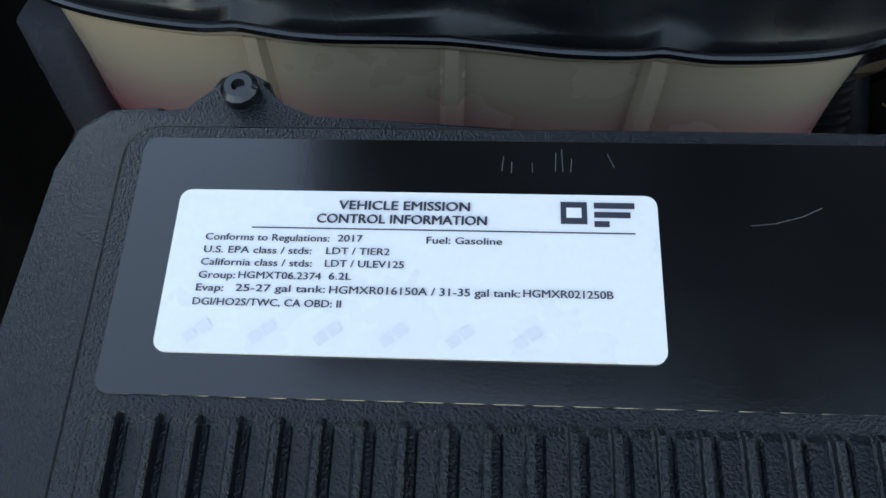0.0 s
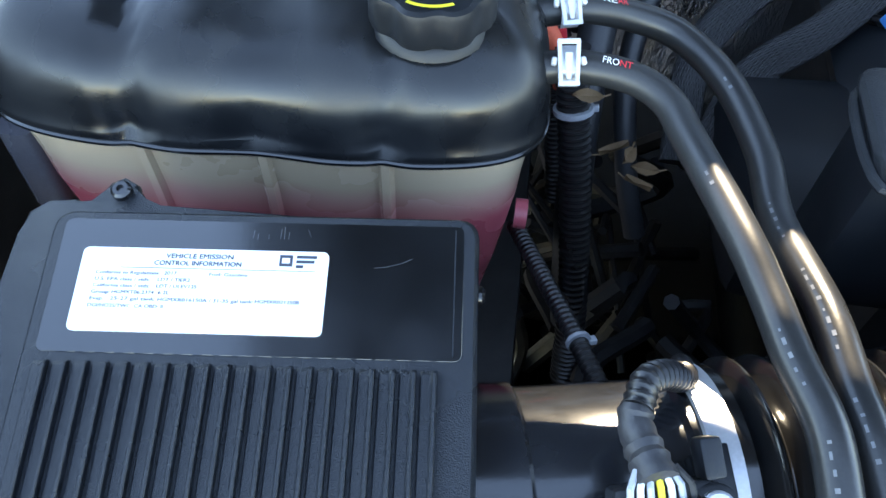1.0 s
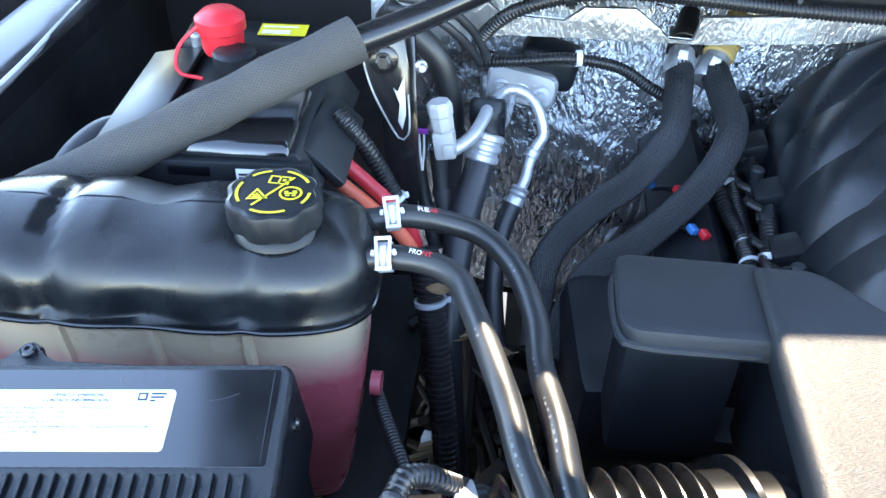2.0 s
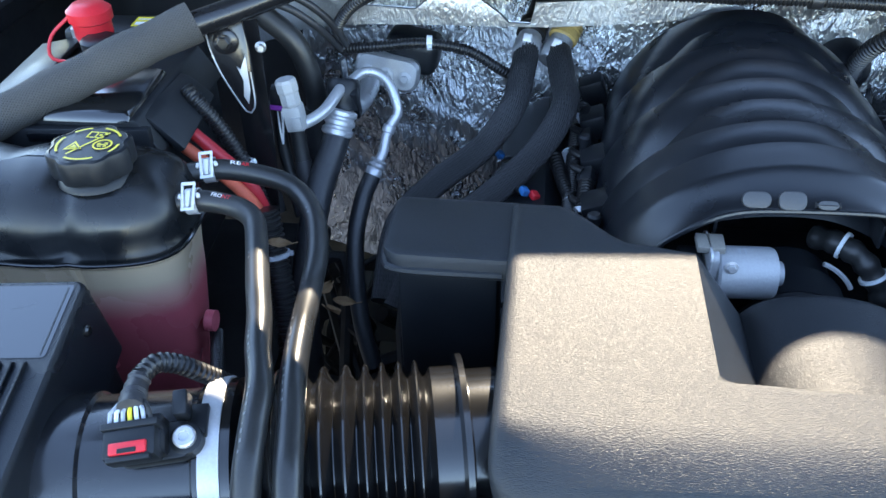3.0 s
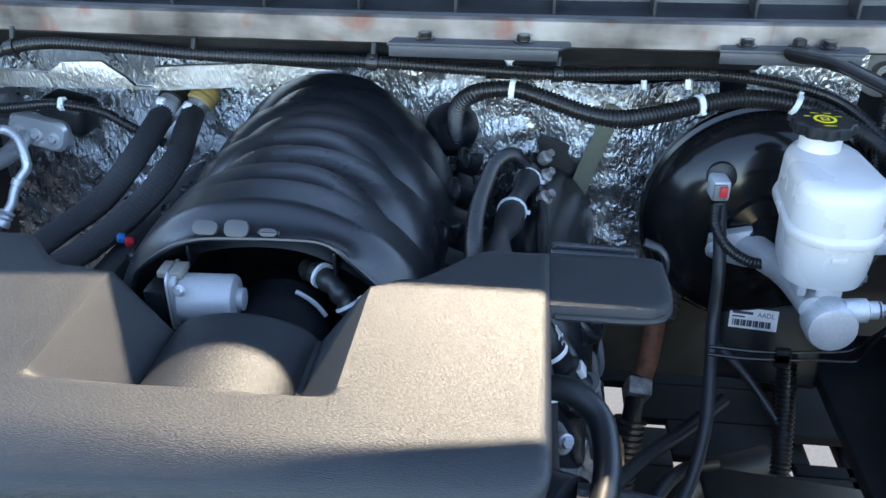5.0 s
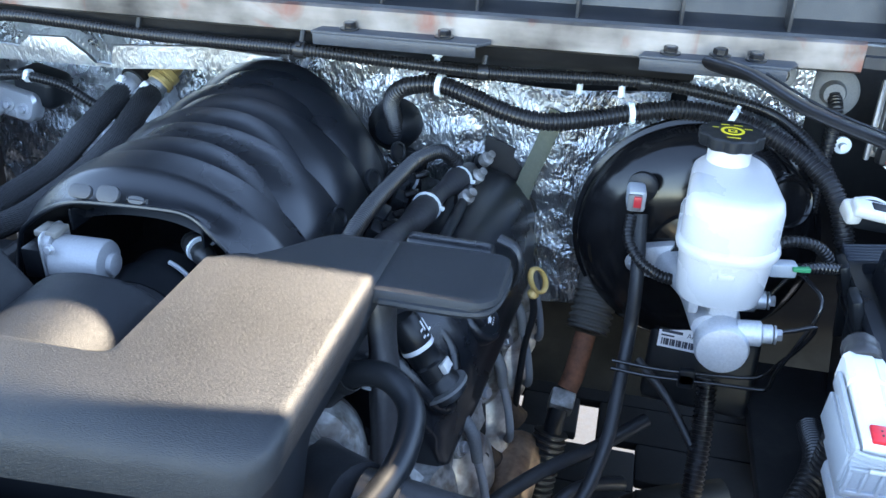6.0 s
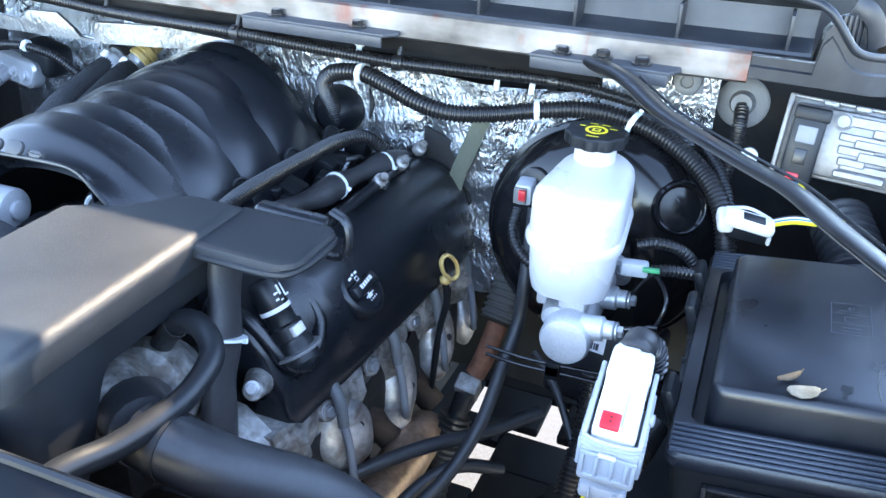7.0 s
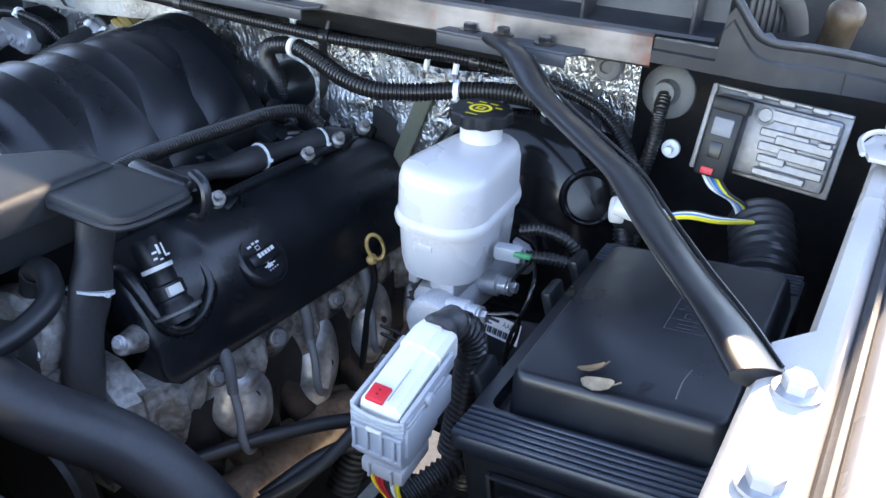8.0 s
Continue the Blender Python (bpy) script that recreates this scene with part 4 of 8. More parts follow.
bars([(-0.0042, -0.0007, 0.0042, 0.0007), (-0.0042, 0.0012, -0.0016, 0.0028), (0.0012, 0.0012, 0.0040, 0.0028), (-0.0034, -0.0030, -0.0006, -0.0016), (0.0008, -0.0034, 0.0034, -0.0016)], C2, bm)
B2 = TOPM @ Matrix.Translation((0.0035, 0.0125, 0)) @ pose(0, 0, 0, 0, 0, -14)
bars([(-0.0070, -0.0046, -0.0004, -0.0034), (0.0004, -0.0046, 0.0070, -0.0034), (-0.0070, 0.0034, -0.0004, 0.0046), (0.0004, 0.0034, 0.0070, 0.0046), (-0.0070, -0.0034, -0.0058, 0.0034), (0.0058, -0.0034, 0.0070, 0.0034), (-0.0006, -0.0034, 0.0006, 0.0034), (0.0020, -0.0010, 0.0044, 0.0014)], B2, bm)
T2 = TOPM @ Matrix.Translation((-0.0105, -0.0040, 0))
tri = [Vector((0.0082 * math.cos(radians(a)), 0.0082 * math.sin(radians(a)), 0)) for a in (90, 210, 330)]
for k in range(3):
    p, q = tri[k], tri[(k + 1) % 3]
    bm.faces.new([bm.verts.new(T2 @ v) for v in (p, q, q * 0.66, p * 0.66)])
bars([(-0.0030, -0.0022, 0.0030, -0.0010), (-0.0022, -0.0004, 0.0022, 0.0008), (-0.0008, 0.0008, 0.0008, 0.0026)], T2, bm)
part("cap_print", bm, YELLOW, cap, "yellow printed warning symbols")

# the two hoses off the tank, with their spring clamps
H1 = [(0.158, 0.328, 1.186), (0.185, 0.334, 1.188), (0.215, 0.341, 1.180), (0.243, 0.338, 1.172), (0.268, 0.308, 1.168), (0.283, 0.262, 1.165), (0.288, 0.22, 1.162), (0.298, 0.16, 1.176), (0.303, 0.125, 1.177), (0.308, 0.10, 1.177), (0.314, 0.07, 1.172), (0.320, 0.04, 1.164), (0.325, 0.01, 1.13), (0.327, -0.01, 1.07)]
H2 = [(0.160, 0.285, 1.184), (0.185, 0.287, 1.187), (0.212, 0.285, 1.185), (0.230, 0.273, 1.183), (0.240, 0.25, 1.182), (0.260, 0.19, 1.186), (0.270, 0.16, 1.184), (0.278, 0.13, 1.183), (0.288, 0.10, 1.182), (0.292, 0.07, 1.176), (0.296, 0.04, 1.166), (0.299, 0.01, 1.13), (0.30, -0.01, 1.07)]
for pts in (H1, H2):
    h = thing("coolant_hose", pts[0], "black rubber coolant hose with white print from the tank", "hose", "coolant hoses")
    part("tube", sweep(pts, 0.0088, 14, 0.005), HOSE, h)
    part("nipple", sweep([(pts[0][0] - 0.012, pts[0][1] - 0.002, pts[0][2] - 0.001), pts[1]], 0.0062, 12), GREYP, h)
    path = smooth_path(pts, 0.002)
    bm = bmesh.new()
    for k in range(24, min(250, len(path) - 2), 3):
        if 55 < k and (k // 36) % 3 < 2 and (k * 37) % 11 < 8:
            p, d = path[k], (path[k + 1] - path[k - 1]).normalized()
            n = Vector((-0.55, -0.5, 0.9))
            n = (n - d * n.dot(d)).normalized()
            bars([(-0.0014 - 0.0006 * (k % 4), -0.0005 - 0.0003 * (k % 2), 0.0005 * (k % 3), 0.0004 + 0.0004 * ((k // 3) % 3))], frame_of(p + n * 0.00892, n, d), bm)
    tagged(part("hose_print", bm, PRINT, h), "white print along the hose", kind="stuff")
    p, d = path[21], (path[22] - path[20]).normalized()
    n = (Vector((0, -0.25, 1)) - d * Vector((0, -0.25, 1)).dot(d)).normalized()
    W = frame_of(p + n * 0.0092, n, d)
    first, last = ("RE", "AR") if pts is H1 else ("FRO", "NT")
    part("paint_mark", words(first, W @ Matrix.Translation((-0.008, -0.002, 0)), 0.0085, 0.0040), WINK, h, "white word mark")
    part("paint_mark", words(last, W @ Matrix.Translation((0.001, -0.002, 0)), 0.0065, 0.0040), REDINK, h, "red end of the word mark")
    m = frame_of(path[9], (path[10] - path[8]), (0, 0, 1))
    sc = part("spring_clamp", lathe([(0.0098, -0.0050), (0.0106, -0.0050), (0.0106, 0.0050), (0.0098, 0.0050)], m, 24, caps=False), CLAMP, h, "pale zinc spring clamp with upright tabs")
    d = (path[10] - path[8]).normalized()
    n = Vector((0, -0.62, 0.78))
    n = (n - d * n.dot(d)).normalized()
    m = frame_of(path[9] + n * 0.0122, n, d) @ Matrix.Scale(0.9, 4)
    bm = box((0.0026, 0.0250, 0.0012), m @ pose(-0.0050, 0, 0, 0, 0, 2), 0.0004, 1)
    box((0.0026, 0.0250, 0.0012), m @ pose(0.0050, 0, 0, 0, 0, -2), 0.0004, 1, bm)
    for y, w in ((0.0118, 0.0130), (-0.0118, 0.0122)):
        box((w, 0.0030, 0.0014), m @ Matrix.Translation((0, y, 0.0001)), 0.0004, 1, bm)
    part("window_frame", bm, CLAMP, sc, "pale pressed frame with an open window")
    part("tongue", loft([[m @ Vector(p) for p in ((-w, y, -0.0012), (w, y, -0.0012), (w, y, 0.0002), (-w, y, 0.0002))] for y, w in ((-0.0095, 0.0012), (0.0, 0.0019), (0.0055, 0.0021))]), CLAMP, sc)
    for e in (-1, 1):
        part("tab", box((0.0034, 0.0050, 0.0034), m @ pose(0.0082 * e, 0.0010, -0.0022, 0, 0, 12 * e), 0.0008, 1), CLAMP, sc)

# air duct: sensor tube, band clamp, bellows to the engine cover
duct = thing("air_intake_duct", (0.28, 0.11, 1.1), "black corrugated air intake duct with a steel band clamp", "air duct")
DY, DZ, DR = 0.103, 1.100, 0.058
AX = frame_of((0.14, 0.075, DZ), (0.262, 0.055, 0.0), (0, 0, 1))


def along(x):
    return (x - 0.14) / (0.28 / 0.2677) * 1.0


part("sensor_tube", lathe([(0.055, -0.03), (0.057, 0.0), (0.057, 0.035), (0.0545, 0.037), (0.0545, 0.104), (0.058, 0.106), (0.058, 0.118)], AX, 56), DUCT, duct, "smooth black sensor tube")
clamp = part("band_clamp", lathe([(0.0585, 0.110), (0.0612, 0.110), (0.0615, 0.1165), (0.0612, 0.123), (0.0585, 0.123)], AX, 48), CLAMP, duct, "bright steel worm-drive band clamp")
part("clamp_screw", box((0.008, 0.022, 0.012), AX @ Matrix.Translation((0.060, 0.012, 0.110)) @ pose(0, 0, 0, 0, 0, 10), 0.001), BLACK, clamp)
prof = [(0.057, 0.118), (0.0598, 0.119), (0.0598, 0.129), (0.054, 0.131)]
z = 0.132
for k in range(9):
    w = 0.0150 if k < 5 else (0.0115 if k < 8 else 0.011)
    prof += [(0.0515, z), (0.0560, z + w * 0.24), (0.0615, z + w * 0.34), (0.0632, z + w * 0.44), (0.0632, z + w * 0.52), (0.0615, z + w * 0.62), (0.0560, z + w * 0.72), (0.0515, z + w * 0.96)]
    z += w
prof += [(0.054, z + 0.002), (0.058, z + 0.004), (0.058, z + 0.020), (0.066, z + 0.022), (0.066, z + 0.026), (0.055, z + 0.028), (0.055, z + 0.055)]
part("bellows", lathe(prof, AX, 64), BELLOW, duct, "glossy black rubber bellows")
sens = thing("airflow_sensor", (0.226, 0.066, 1.155), "black airflow sensor plug with a red lock on the duct", "sensor")
SM = pose(0.223, 0.064, 1.160, 24, -4, 14) @ Matrix.Scale(0.9, 4)
part("flange", prism(rounded(0.054, 0.026, 0.010, 4, 0.008, 0), -0.010, 0.002, SM, 0.002), BLACK, sens)
part("housing", box((0.036, 0.026, 0.022), SM @ Matrix.Translation((0, 0.002, 0.008)), 0.003), BLACK, sens)
part("plug", box((0.034, 0.020, 0.020), SM @ Matrix.Translation((0, -0.006, 0.018)), 0.0025), BLACK, sens)
part("plug_rim", box((0.037, 0.005, 0.022), SM @ Matrix.Translation((0, 0.006, 0.018)), 0.0012), BLACK, sens)
part("lock", box((0.024, 0.008, 0.0035), SM @ Matrix.Translation((0, -0.010, 0.029)), 0.001), RED, sens, "red plastic lock")
part("lock_slot", box((0.012, 0.003, 0.0012), SM @ Matrix.Translation((0, -0.012, 0.0310)), 0.0003, 1), BLACK, sens)
part("lock_lip", box((0.028, 0.004, 0.007), SM @ Matrix.Translation((0, -0.0165, 0.026)), 0.001), BLACK, sens)
for k in range(7):
    x = -0.0135 + 0.0045 * k
    part("wire", sweep([SM @ Vector((x, 0.007, 0.025)), SM @ Vector((x, 0.013, 0.0275)), SM @ Vector((x * 0.6, 0.022, 0.024))], 0.0014, 6), (GREYP, TIE, GREYP, YELLOW, TIE, GREYP, DARK)[k], sens)
SC = SM @ Matrix.Translation((0.029, 0.0, 0.002))
part("ear", lathe([(0.011, -0.012), (0.011, 0.0), (0.009, 0.001)], SC, 20), BLACK, sens)
part("screw", lathe([(0.0078, 0.001), (0.0078, 0.004), (0.0066, 0.0052), (0.0038, 0.0052), (0.0034, 0.0036), (0.0012, 0.0036)], SC, 22), CLAMP, sens, "bright torx screw")
part("clip_block", box((0.010, 0.018, 0.016), SM @ Matrix.Translation((0.028, 0.022, 0.006)), 0.002), BLACK, sens)
part("wrap", sweep([SM @ Vector((0, 0.016, 0.025)), (0.213, 0.090, 1.182), (0.213, 0.099, 1.184)], lambda s: 0.0084 - 0.0016 * s + 0.0007 * math.sin(30 * s), 12, 0.003), TAPE, sens, "shiny taped wire wrap")
part("conduit", loom([(0.213, 0.097, 1.184), (0.217, 0.110, 1.183), (0.226, 0.119, 1.175), (0.236, 0.126, 1.162), (0.244, 0.138, 1.142), (0.256, 0.165, 1.10), (0.266, 0.19, 1.06)], 0.0068), LOOM, sens)

# battery with its box on top, cables
bat = thing("battery", (0.03, 0.46, 0.99), "black battery with a fuse cover on top and red cap", "battery")


def bat_block(name, front, back, material, label=""):
    """A moulded block from its two end outlines (x, z) at two depths."""
    y0, a0 = front
    y1, a1 = back
    bm = loft([[Vector((x, y0, z)) for x, z in a0], [Vector((x, y1, z)) for x, z in a1]])
    bmesh.ops.bevel(bm, geom=bm.edges[:], offset=0.003, segments=2, affect="EDGES", profile=0.5, clamp_overlap=True)
    return part(name, bm, material, bat, label)


part("case", box((0.165, 0.20, 0.17), pose(0.015, 0.475, 1.085, 0, 0, 4), 0.008, 2), BLACK, bat)
bat_block("cover", (0.378, [(-0.070, 1.170), (-0.066, 1.200), (0.093, 1.206), (0.112, 1.172)]), (0.545, [(-0.090, 1.170), (-0.082, 1.200), (0.090, 1.206), (0.112, 1.172)]), BLACK, "black moulded fuse cover")
bat_block("cover_side", (0.392, [(0.090, 1.204), (0.100, 1.200), (0.128, 1.170), (0.120, 1.165)]), (0.480, [(0.096, 1.206), (0.106, 1.202), (0.128, 1.182), (0.120, 1.172)]), BLACK)
part("cover_panel", box((0.085, 0.105, 0.010), pose(0.046, 0.425, 1.208, 0, 0, 2), 0.004, 2, None, (0.90, 0.88)), SATIN, bat)
part("cover_front", box((0.150, 0.010, 0.030), pose(0.030, 0.374, 1.184, 0, 0, 4), 0.003), BLACK, bat)
part("side_facet", box((0.050, 0.165, 0.006), pose(-0.052, 0.462, 1.203, 0, -12, 4), 0.002), BLACK, bat)
part("handle_slot", box((0.034, 0.004, 0.010), pose(0.010, 0.3685, 1.190, 0, 0, 4), 0.002), SATIN, bat)
TG = frame_of((0.047, 0.3690, 1.177), (0.07, -1, 0.0), (1, 0.07, 0))
part("paper_tag", bars([(0, 0, 0.022, 0.017)], TG), PAPER, bat, "small white tag with printed bars")
part("tag_print", bars([(0.002, 0.011, 0.019, 0.013), (0.002, 0.008, 0.016, 0.0095), (0.002, 0.002, 0.019, 0.006)], TG @ Matrix.Translation((0, 0, 0.0003))), INK, bat)
part("red_cap", lathe([(0.017, 0), (0.019, 0.006), (0.019, 0.020), (0.022, 0.022), (0.022, 0.032), (0.015, 0.038), (0.004, 0.039)], pose(-0.006, 0.520, 1.218), 24), RED, bat, "red plastic terminal cap")
part("cap_strap", sweep([(-0.022, 0.508, 1.246), (-0.036, 0.492, 1.232), (-0.034, 0.478, 1.216), (-0.012, 0.476, 1.212)], 0.0018, 8), RED, bat, "thin red strap")
part("terminal_clamp", lathe([(0.019, 0), (0.019, 0.026), (0.016, 0.028)], pose(0.012, 0.495, 1.203), 20), BLACK, bat)
part("warning_tag", bars([(0, 0, 0.045, 0.026)], pose(0.012, 0.560, 1.2165, 0, 0, 4)), YELLOW, bat, "yellow warning tag")
part("warning_print", bars([(0.003, 0.003, 0.030, 0.011), (0.003, 0.017, 0.036, 0.020)], pose(0.012, 0.560, 1.2170, 0, 0, 4)), PAPER, bat)
part("rear_block", box((0.14, 0.05, 0.05), pose(0.010, 0.575, 1.19, 0, 0, 4), 0.006), BLACK, bat)
part("stud", lathe([(0.006, 0), (0.006, 0.014), (0.004, 0.016)], pose(-0.040, 0.545, 1.205), 12), STEEL, bat)
for matl, pts in ((REDW, [(0.099, 0.440, 1.186), (0.115, 0.431, 1.171), (0.138, 0.425, 1.153), (0.160, 0.420, 1.135), (0.175, 0.42, 1.113), (0.185, 0.425, 1.07)]),
                  (ORANGE, [(0.093, 0.428, 1.178), (0.110, 0.420, 1.160), (0.138, 0.416, 1.138), (0.166, 0.411, 1.115), (0.180, 0.412, 1.090), (0.188, 0.42, 1.05)])):
    c = thing("battery_cable", pts[0], "thick red battery cable running down behind the tank", "cable", "battery cables")
    part("sheath", sweep(pts, 0.0062, 12), matl, c)
    part("boot", sweep([pts[0], pts[1]], 0.0078, 12), RUBBER, c)
c = thing("cable_conduit", (0.14, 0.45, 1.16), "black corrugated conduit beside the red cables", "conduit", "conduits")
part("tube", loom([(0.110, 0.456, 1.200), (0.121, 0.450, 1.190), (0.138, 0.450, 1.164), (0.151, 0.450, 1.138), (0.165, 0.447, 1.105), (0.185, 0.43, 1.03), (0.20, 0.40, 0.94)], 0.0078), LOOM, c)
tie((0.158, 0.449, 1.122), (0.4, -0.05, -1), 0.0085, c)
c = thing("taped_harness", (-0.09, 0.40, 1.17), "taped black harness with red wires beside the battery", "harness")
part("loom_wrap", sweep([(-0.115, 0.33, 1.10), (-0.105, 0.37, 1.165), (-0.085, 0.42, 1.185), (-0.055, 0.45, 1.175)], 0.011, 10), TAPE, c)
for k in range(2):
    part("wire", sweep([(-0.065, 0.445 + 0.008 * k, 1.182), (-0.04, 0.452 + 0.008 * k, 1.178), (-0.02, 0.455 + 0.008 * k, 1.17)], 0.0032, 8), RED, c)

# diagonal brace with woven sleeve, and its bracket
br = thing("support_brace", (0.0, 0.38, 1.25), "black brace tube wrapped in a woven grey sleeve", "brace", "support braces")
part("tube", sweep([(0.10, 0.445, 1.256), (0.17, 0.50, 1.268), (0.24, 0.575, 1.278)], 0.012, 14), SEMI, br)
part("sleeve", sweep([(-0.21, 0.255, 1.135), (-0.14, 0.300, 1.168), (-0.07, 0.344, 1.193), (-0.01, 0.380, 1.214), (0.06, 0.424, 1.240), (0.126, 0.468, 1.262)], lambda s: 0.0185 + 0.0008 * math.sin(40 * s), 20, 0.006), SLEEVE, br, "woven grey cloth sleeve, worn at the end")
bk = thing("brace_bracket", (0.148, 0.487, 1.2), "black stamped bracket with a bolt and bright slot", "bracket")
bkm = frame_of((0.150, 0.487, 1.205), (0.10, -0.97, 0.15), (1, 0.1, 0))
part("plate", prism([(-0.026, 0.046), (0.012, 0.052), (0.016, 0.020), (0.018, -0.030), (0.012, -0.044), (0.003, -0.036), (-0.018, 0.006), (-0.024, 0.026)], 0, 0.003, bkm, 0.001), SEMI, bk)
part("edge_bead", sweep([bkm @ Vector(p) for p in ((-0.024, 0.040, 0.003), (-0.021, 0.020, 0.003), (-0.013, -0.004, 0.003), (0.003, -0.035, 0.003), (0.010, -0.042, 0.003), (0.016, -0.032, 0.003), (0.015, 0.0, 0.003))], 0.0009, 6), STEEL, bk, "bright worn edge")
part("slot", prism([(0.002, 0.006), (0.006, 0.002), (0.012, 0.018), (0.013, -0.018), (0.010, -0.032), (0.006, -0.024), (0.008, -0.008)], 0.003, 0.0045, bkm, 0.0004), CLAMP, bk, "bright silver slot edge")
part("washer", lathe([(0.0125, 0.003), (0.0125, 0.005), (0.0105, 0.0062)], bkm @ Matrix.Translation((-0.006, 0.030, 0)), 24), SEMI, bk)
bolt("bolt", bkm @ Vector((-0.006, 0.030, 0.006)), bkm.to_3x3() @ Vector((0, 0, 1)), 0.0062, SEMI, bk, "", 1.2)
part("leg", prism([(-0.014, 0.04), (0.020, 0.045), (0.024, -0.10), (0.020, -0.20), (-0.002, -0.20), (-0.008, -0.06)], -0.030, -0.026, bkm, 0.001), SEMI, bk)
part("side_nut", lathe([(0.0055, 0), (0.0055, 0.003), (0.004, 0.004), (0.003, 0.008)], frame_of((0.174, 0.50, 1.226), (0.3, -0.9, 0.1)), 16), STEEL, bk, "small push nut")
for pts, r in (([(0.125, 0.60, 1.235), (0.150, 0.60, 1.214), (0.176, 0.60, 1.189), (0.190, 0.60, 1.150), (0.194, 0.60, 1.11), (0.19, 0.59, 1.03)], 0.0125),
               ([(0.170, 0.545, 1.138), (0.168, 0.54, 1.10), (0.176, 0.53, 1.06), (0.19, 0.51, 1.02)], 0.007), ([(0.186, 0.54, 1.12), (0.192, 0.53, 1.08), (0.205, 0.51, 1.03)], 0.0085), ([(0.155, 0.53, 1.15), (0.150, 0.52, 1.09), (0.165, 0.50, 1.03)], 0.009)):
    k = thing("black_cable", pts[0], "thick black cable dropping beside the firewall", "cable", "thick cables")
    part("sheath", sweep(pts, r, 12), HOSE, k)
    part("wrap", sweep(pts[-2:], r * 1.15, 10), TAPE, k)
k = thing("wire_plug", (0.168, 0.548, 1.14), "small purple wire plug beside the pressure sensor", "connector", "wire plugs")
part("body", box((0.016, 0.014, 0.022), pose(0.168, 0.545, 1.150, 0, 10, 10), 0.002), BLACK, k)
part("latch", box((0.017, 0.006, 0.005), pose(0.168, 0.538, 1.140, 0, 10, 10), 0.001), mat("purple_latch", (0.22, 0.03, 0.30), 0.4), k, "purple latch")
for a in (0.0, 0.004):
    part("wire", sweep([(0.168 + a, 0.540, 1.139), (0.169 + a, 0.535, 1.120), (0.172, 0.53, 1.10)], 0.0012, 6), WINK, k)

# conduits and hoses going down beside the tank
c = thing("cable_conduit", (0.2, 0.38, 1.05), "wide corrugated conduit hanging beside the tank", "conduit", "conduits")
part("tube", loom([(0.190, 0.405, 1.10), (0.197, 0.392, 1.06), (0.205, 0.375, 1.02), (0.214, 0.350, 0.97), (0.224, 0.32, 0.90), (0.23, 0.30, 0.82)], 0.0125, 0.0055), LOOM, c)
tie((0.198, 0.390, 1.056), (0.2, -0.3, -1), 0.0135, c, GREYP)
c = thing("cable_conduit", (0.2, 0.25, 1.0), "thin corrugated conduit crossing under the duct", "conduit", "conduits")
part("tube", loom([(0.165, 0.30, 1.03), (0.185, 0.25, 1.045), (0.205, 0.20, 1.06), (0.22, 0.16, 1.07), (0.225, 0.12, 1.10)], 0.006), LOOM, c)
tie((0.207, 0.196, 1.061), (0.4, -1, 0.3), 0.0064, c, GREYP, 0.0025)

# dry leaves caught beside the conduit
for x, y, z, a in ((0.205, 0.385, 1.075, 20), (0.245, 0.385, 1.02, 70), (0.255, 0.372, 1.005, 140), (0.262, 0.392, 1.0, 10), (0.236, 0.40, 1.01, 200)):
    k = thing("dry_leaf", (x, y, z), "brown dry leaf caught low in the bay", "leaf", "dry leaves")
    M = pose(x, y, z, 40, 15, a)
    rings = []
    for u, w in ((-0.012, 0.001), (-0.007, 0.004), (0.0, 0.0055), (0.007, 0.0035), (0.012, 0.0005)):
        rings.append([M @ Vector((u, w, 0.003 * abs(u) / 0.018)), M @ Vector((u, 0, -0.002)), M @ Vector((u, -w, 0.003)), M @ Vector((u, 0, -0.0014))])
    part("blade", loft(rings), LEAF, k)
    part("stalk", sweep([M @ Vector((0.012, 0, -0.001)), M @ Vector((0.018, 0.002, 0.001))], 0.0007, 5), LEAF, k)

# ---- engine: cover, manifold, throttle, heater hoses, refrigerant lines ----
XC = 0.668
cover = thing("engine_cover", (XC, 0.15, 1.02), "grained black plastic engine cover with a throttle notch", "engine cover")


def sstep(a, b, x):
    t = max(0.0, min(1.0, (x - a) / (b - a)))
    return t * t * (3 - 2 * t)


def cover_back(x):
    if x < 0.47:
        return 0.315
    if x < 0.525:
        return 0.315 - 0.045 * sstep(0.465, 0.525, x)
    if x < 0.566:
        return 0.270 - 0.006 * sstep(0.525, 0.566, x)
    if x < 0.770:
        return 0.264
    if x < 0.81:
        return 0.264 + 0.014 * sstep(0.770, 0.80, x)
    return 0.278 + 0.05 * sstep(0.80, 0.862, x)


def cover_front(x):
    return 0.042 + 0.020 * (x - 0.432) / 0.475


def cover_top(x, y):
    z = 1.187 - 0.026 * (1 - sstep(0.03, 0.10, y)) ** 1.5
    # throttle notch: sloped cheeks, a half-round hump between two valleys
    if 0.564 < x < 0.774 and y > 0.120:
        side = max(0.0, min(1.0, (x - 0.567) / 0.046, (0.772 - x) / 0.046))
        deep = sstep(0.128, 0.139, y)
        floor = 1.126
        zz = z + (floor - z) * side
        dx = (x - XC - 0.001) / 0.060
        if abs(dx) < 1:
            zz = max(zz, floor + 0.029 * math.sqrt(1 - dx * dx))
        z = z + (zz - z) * deep
    return z


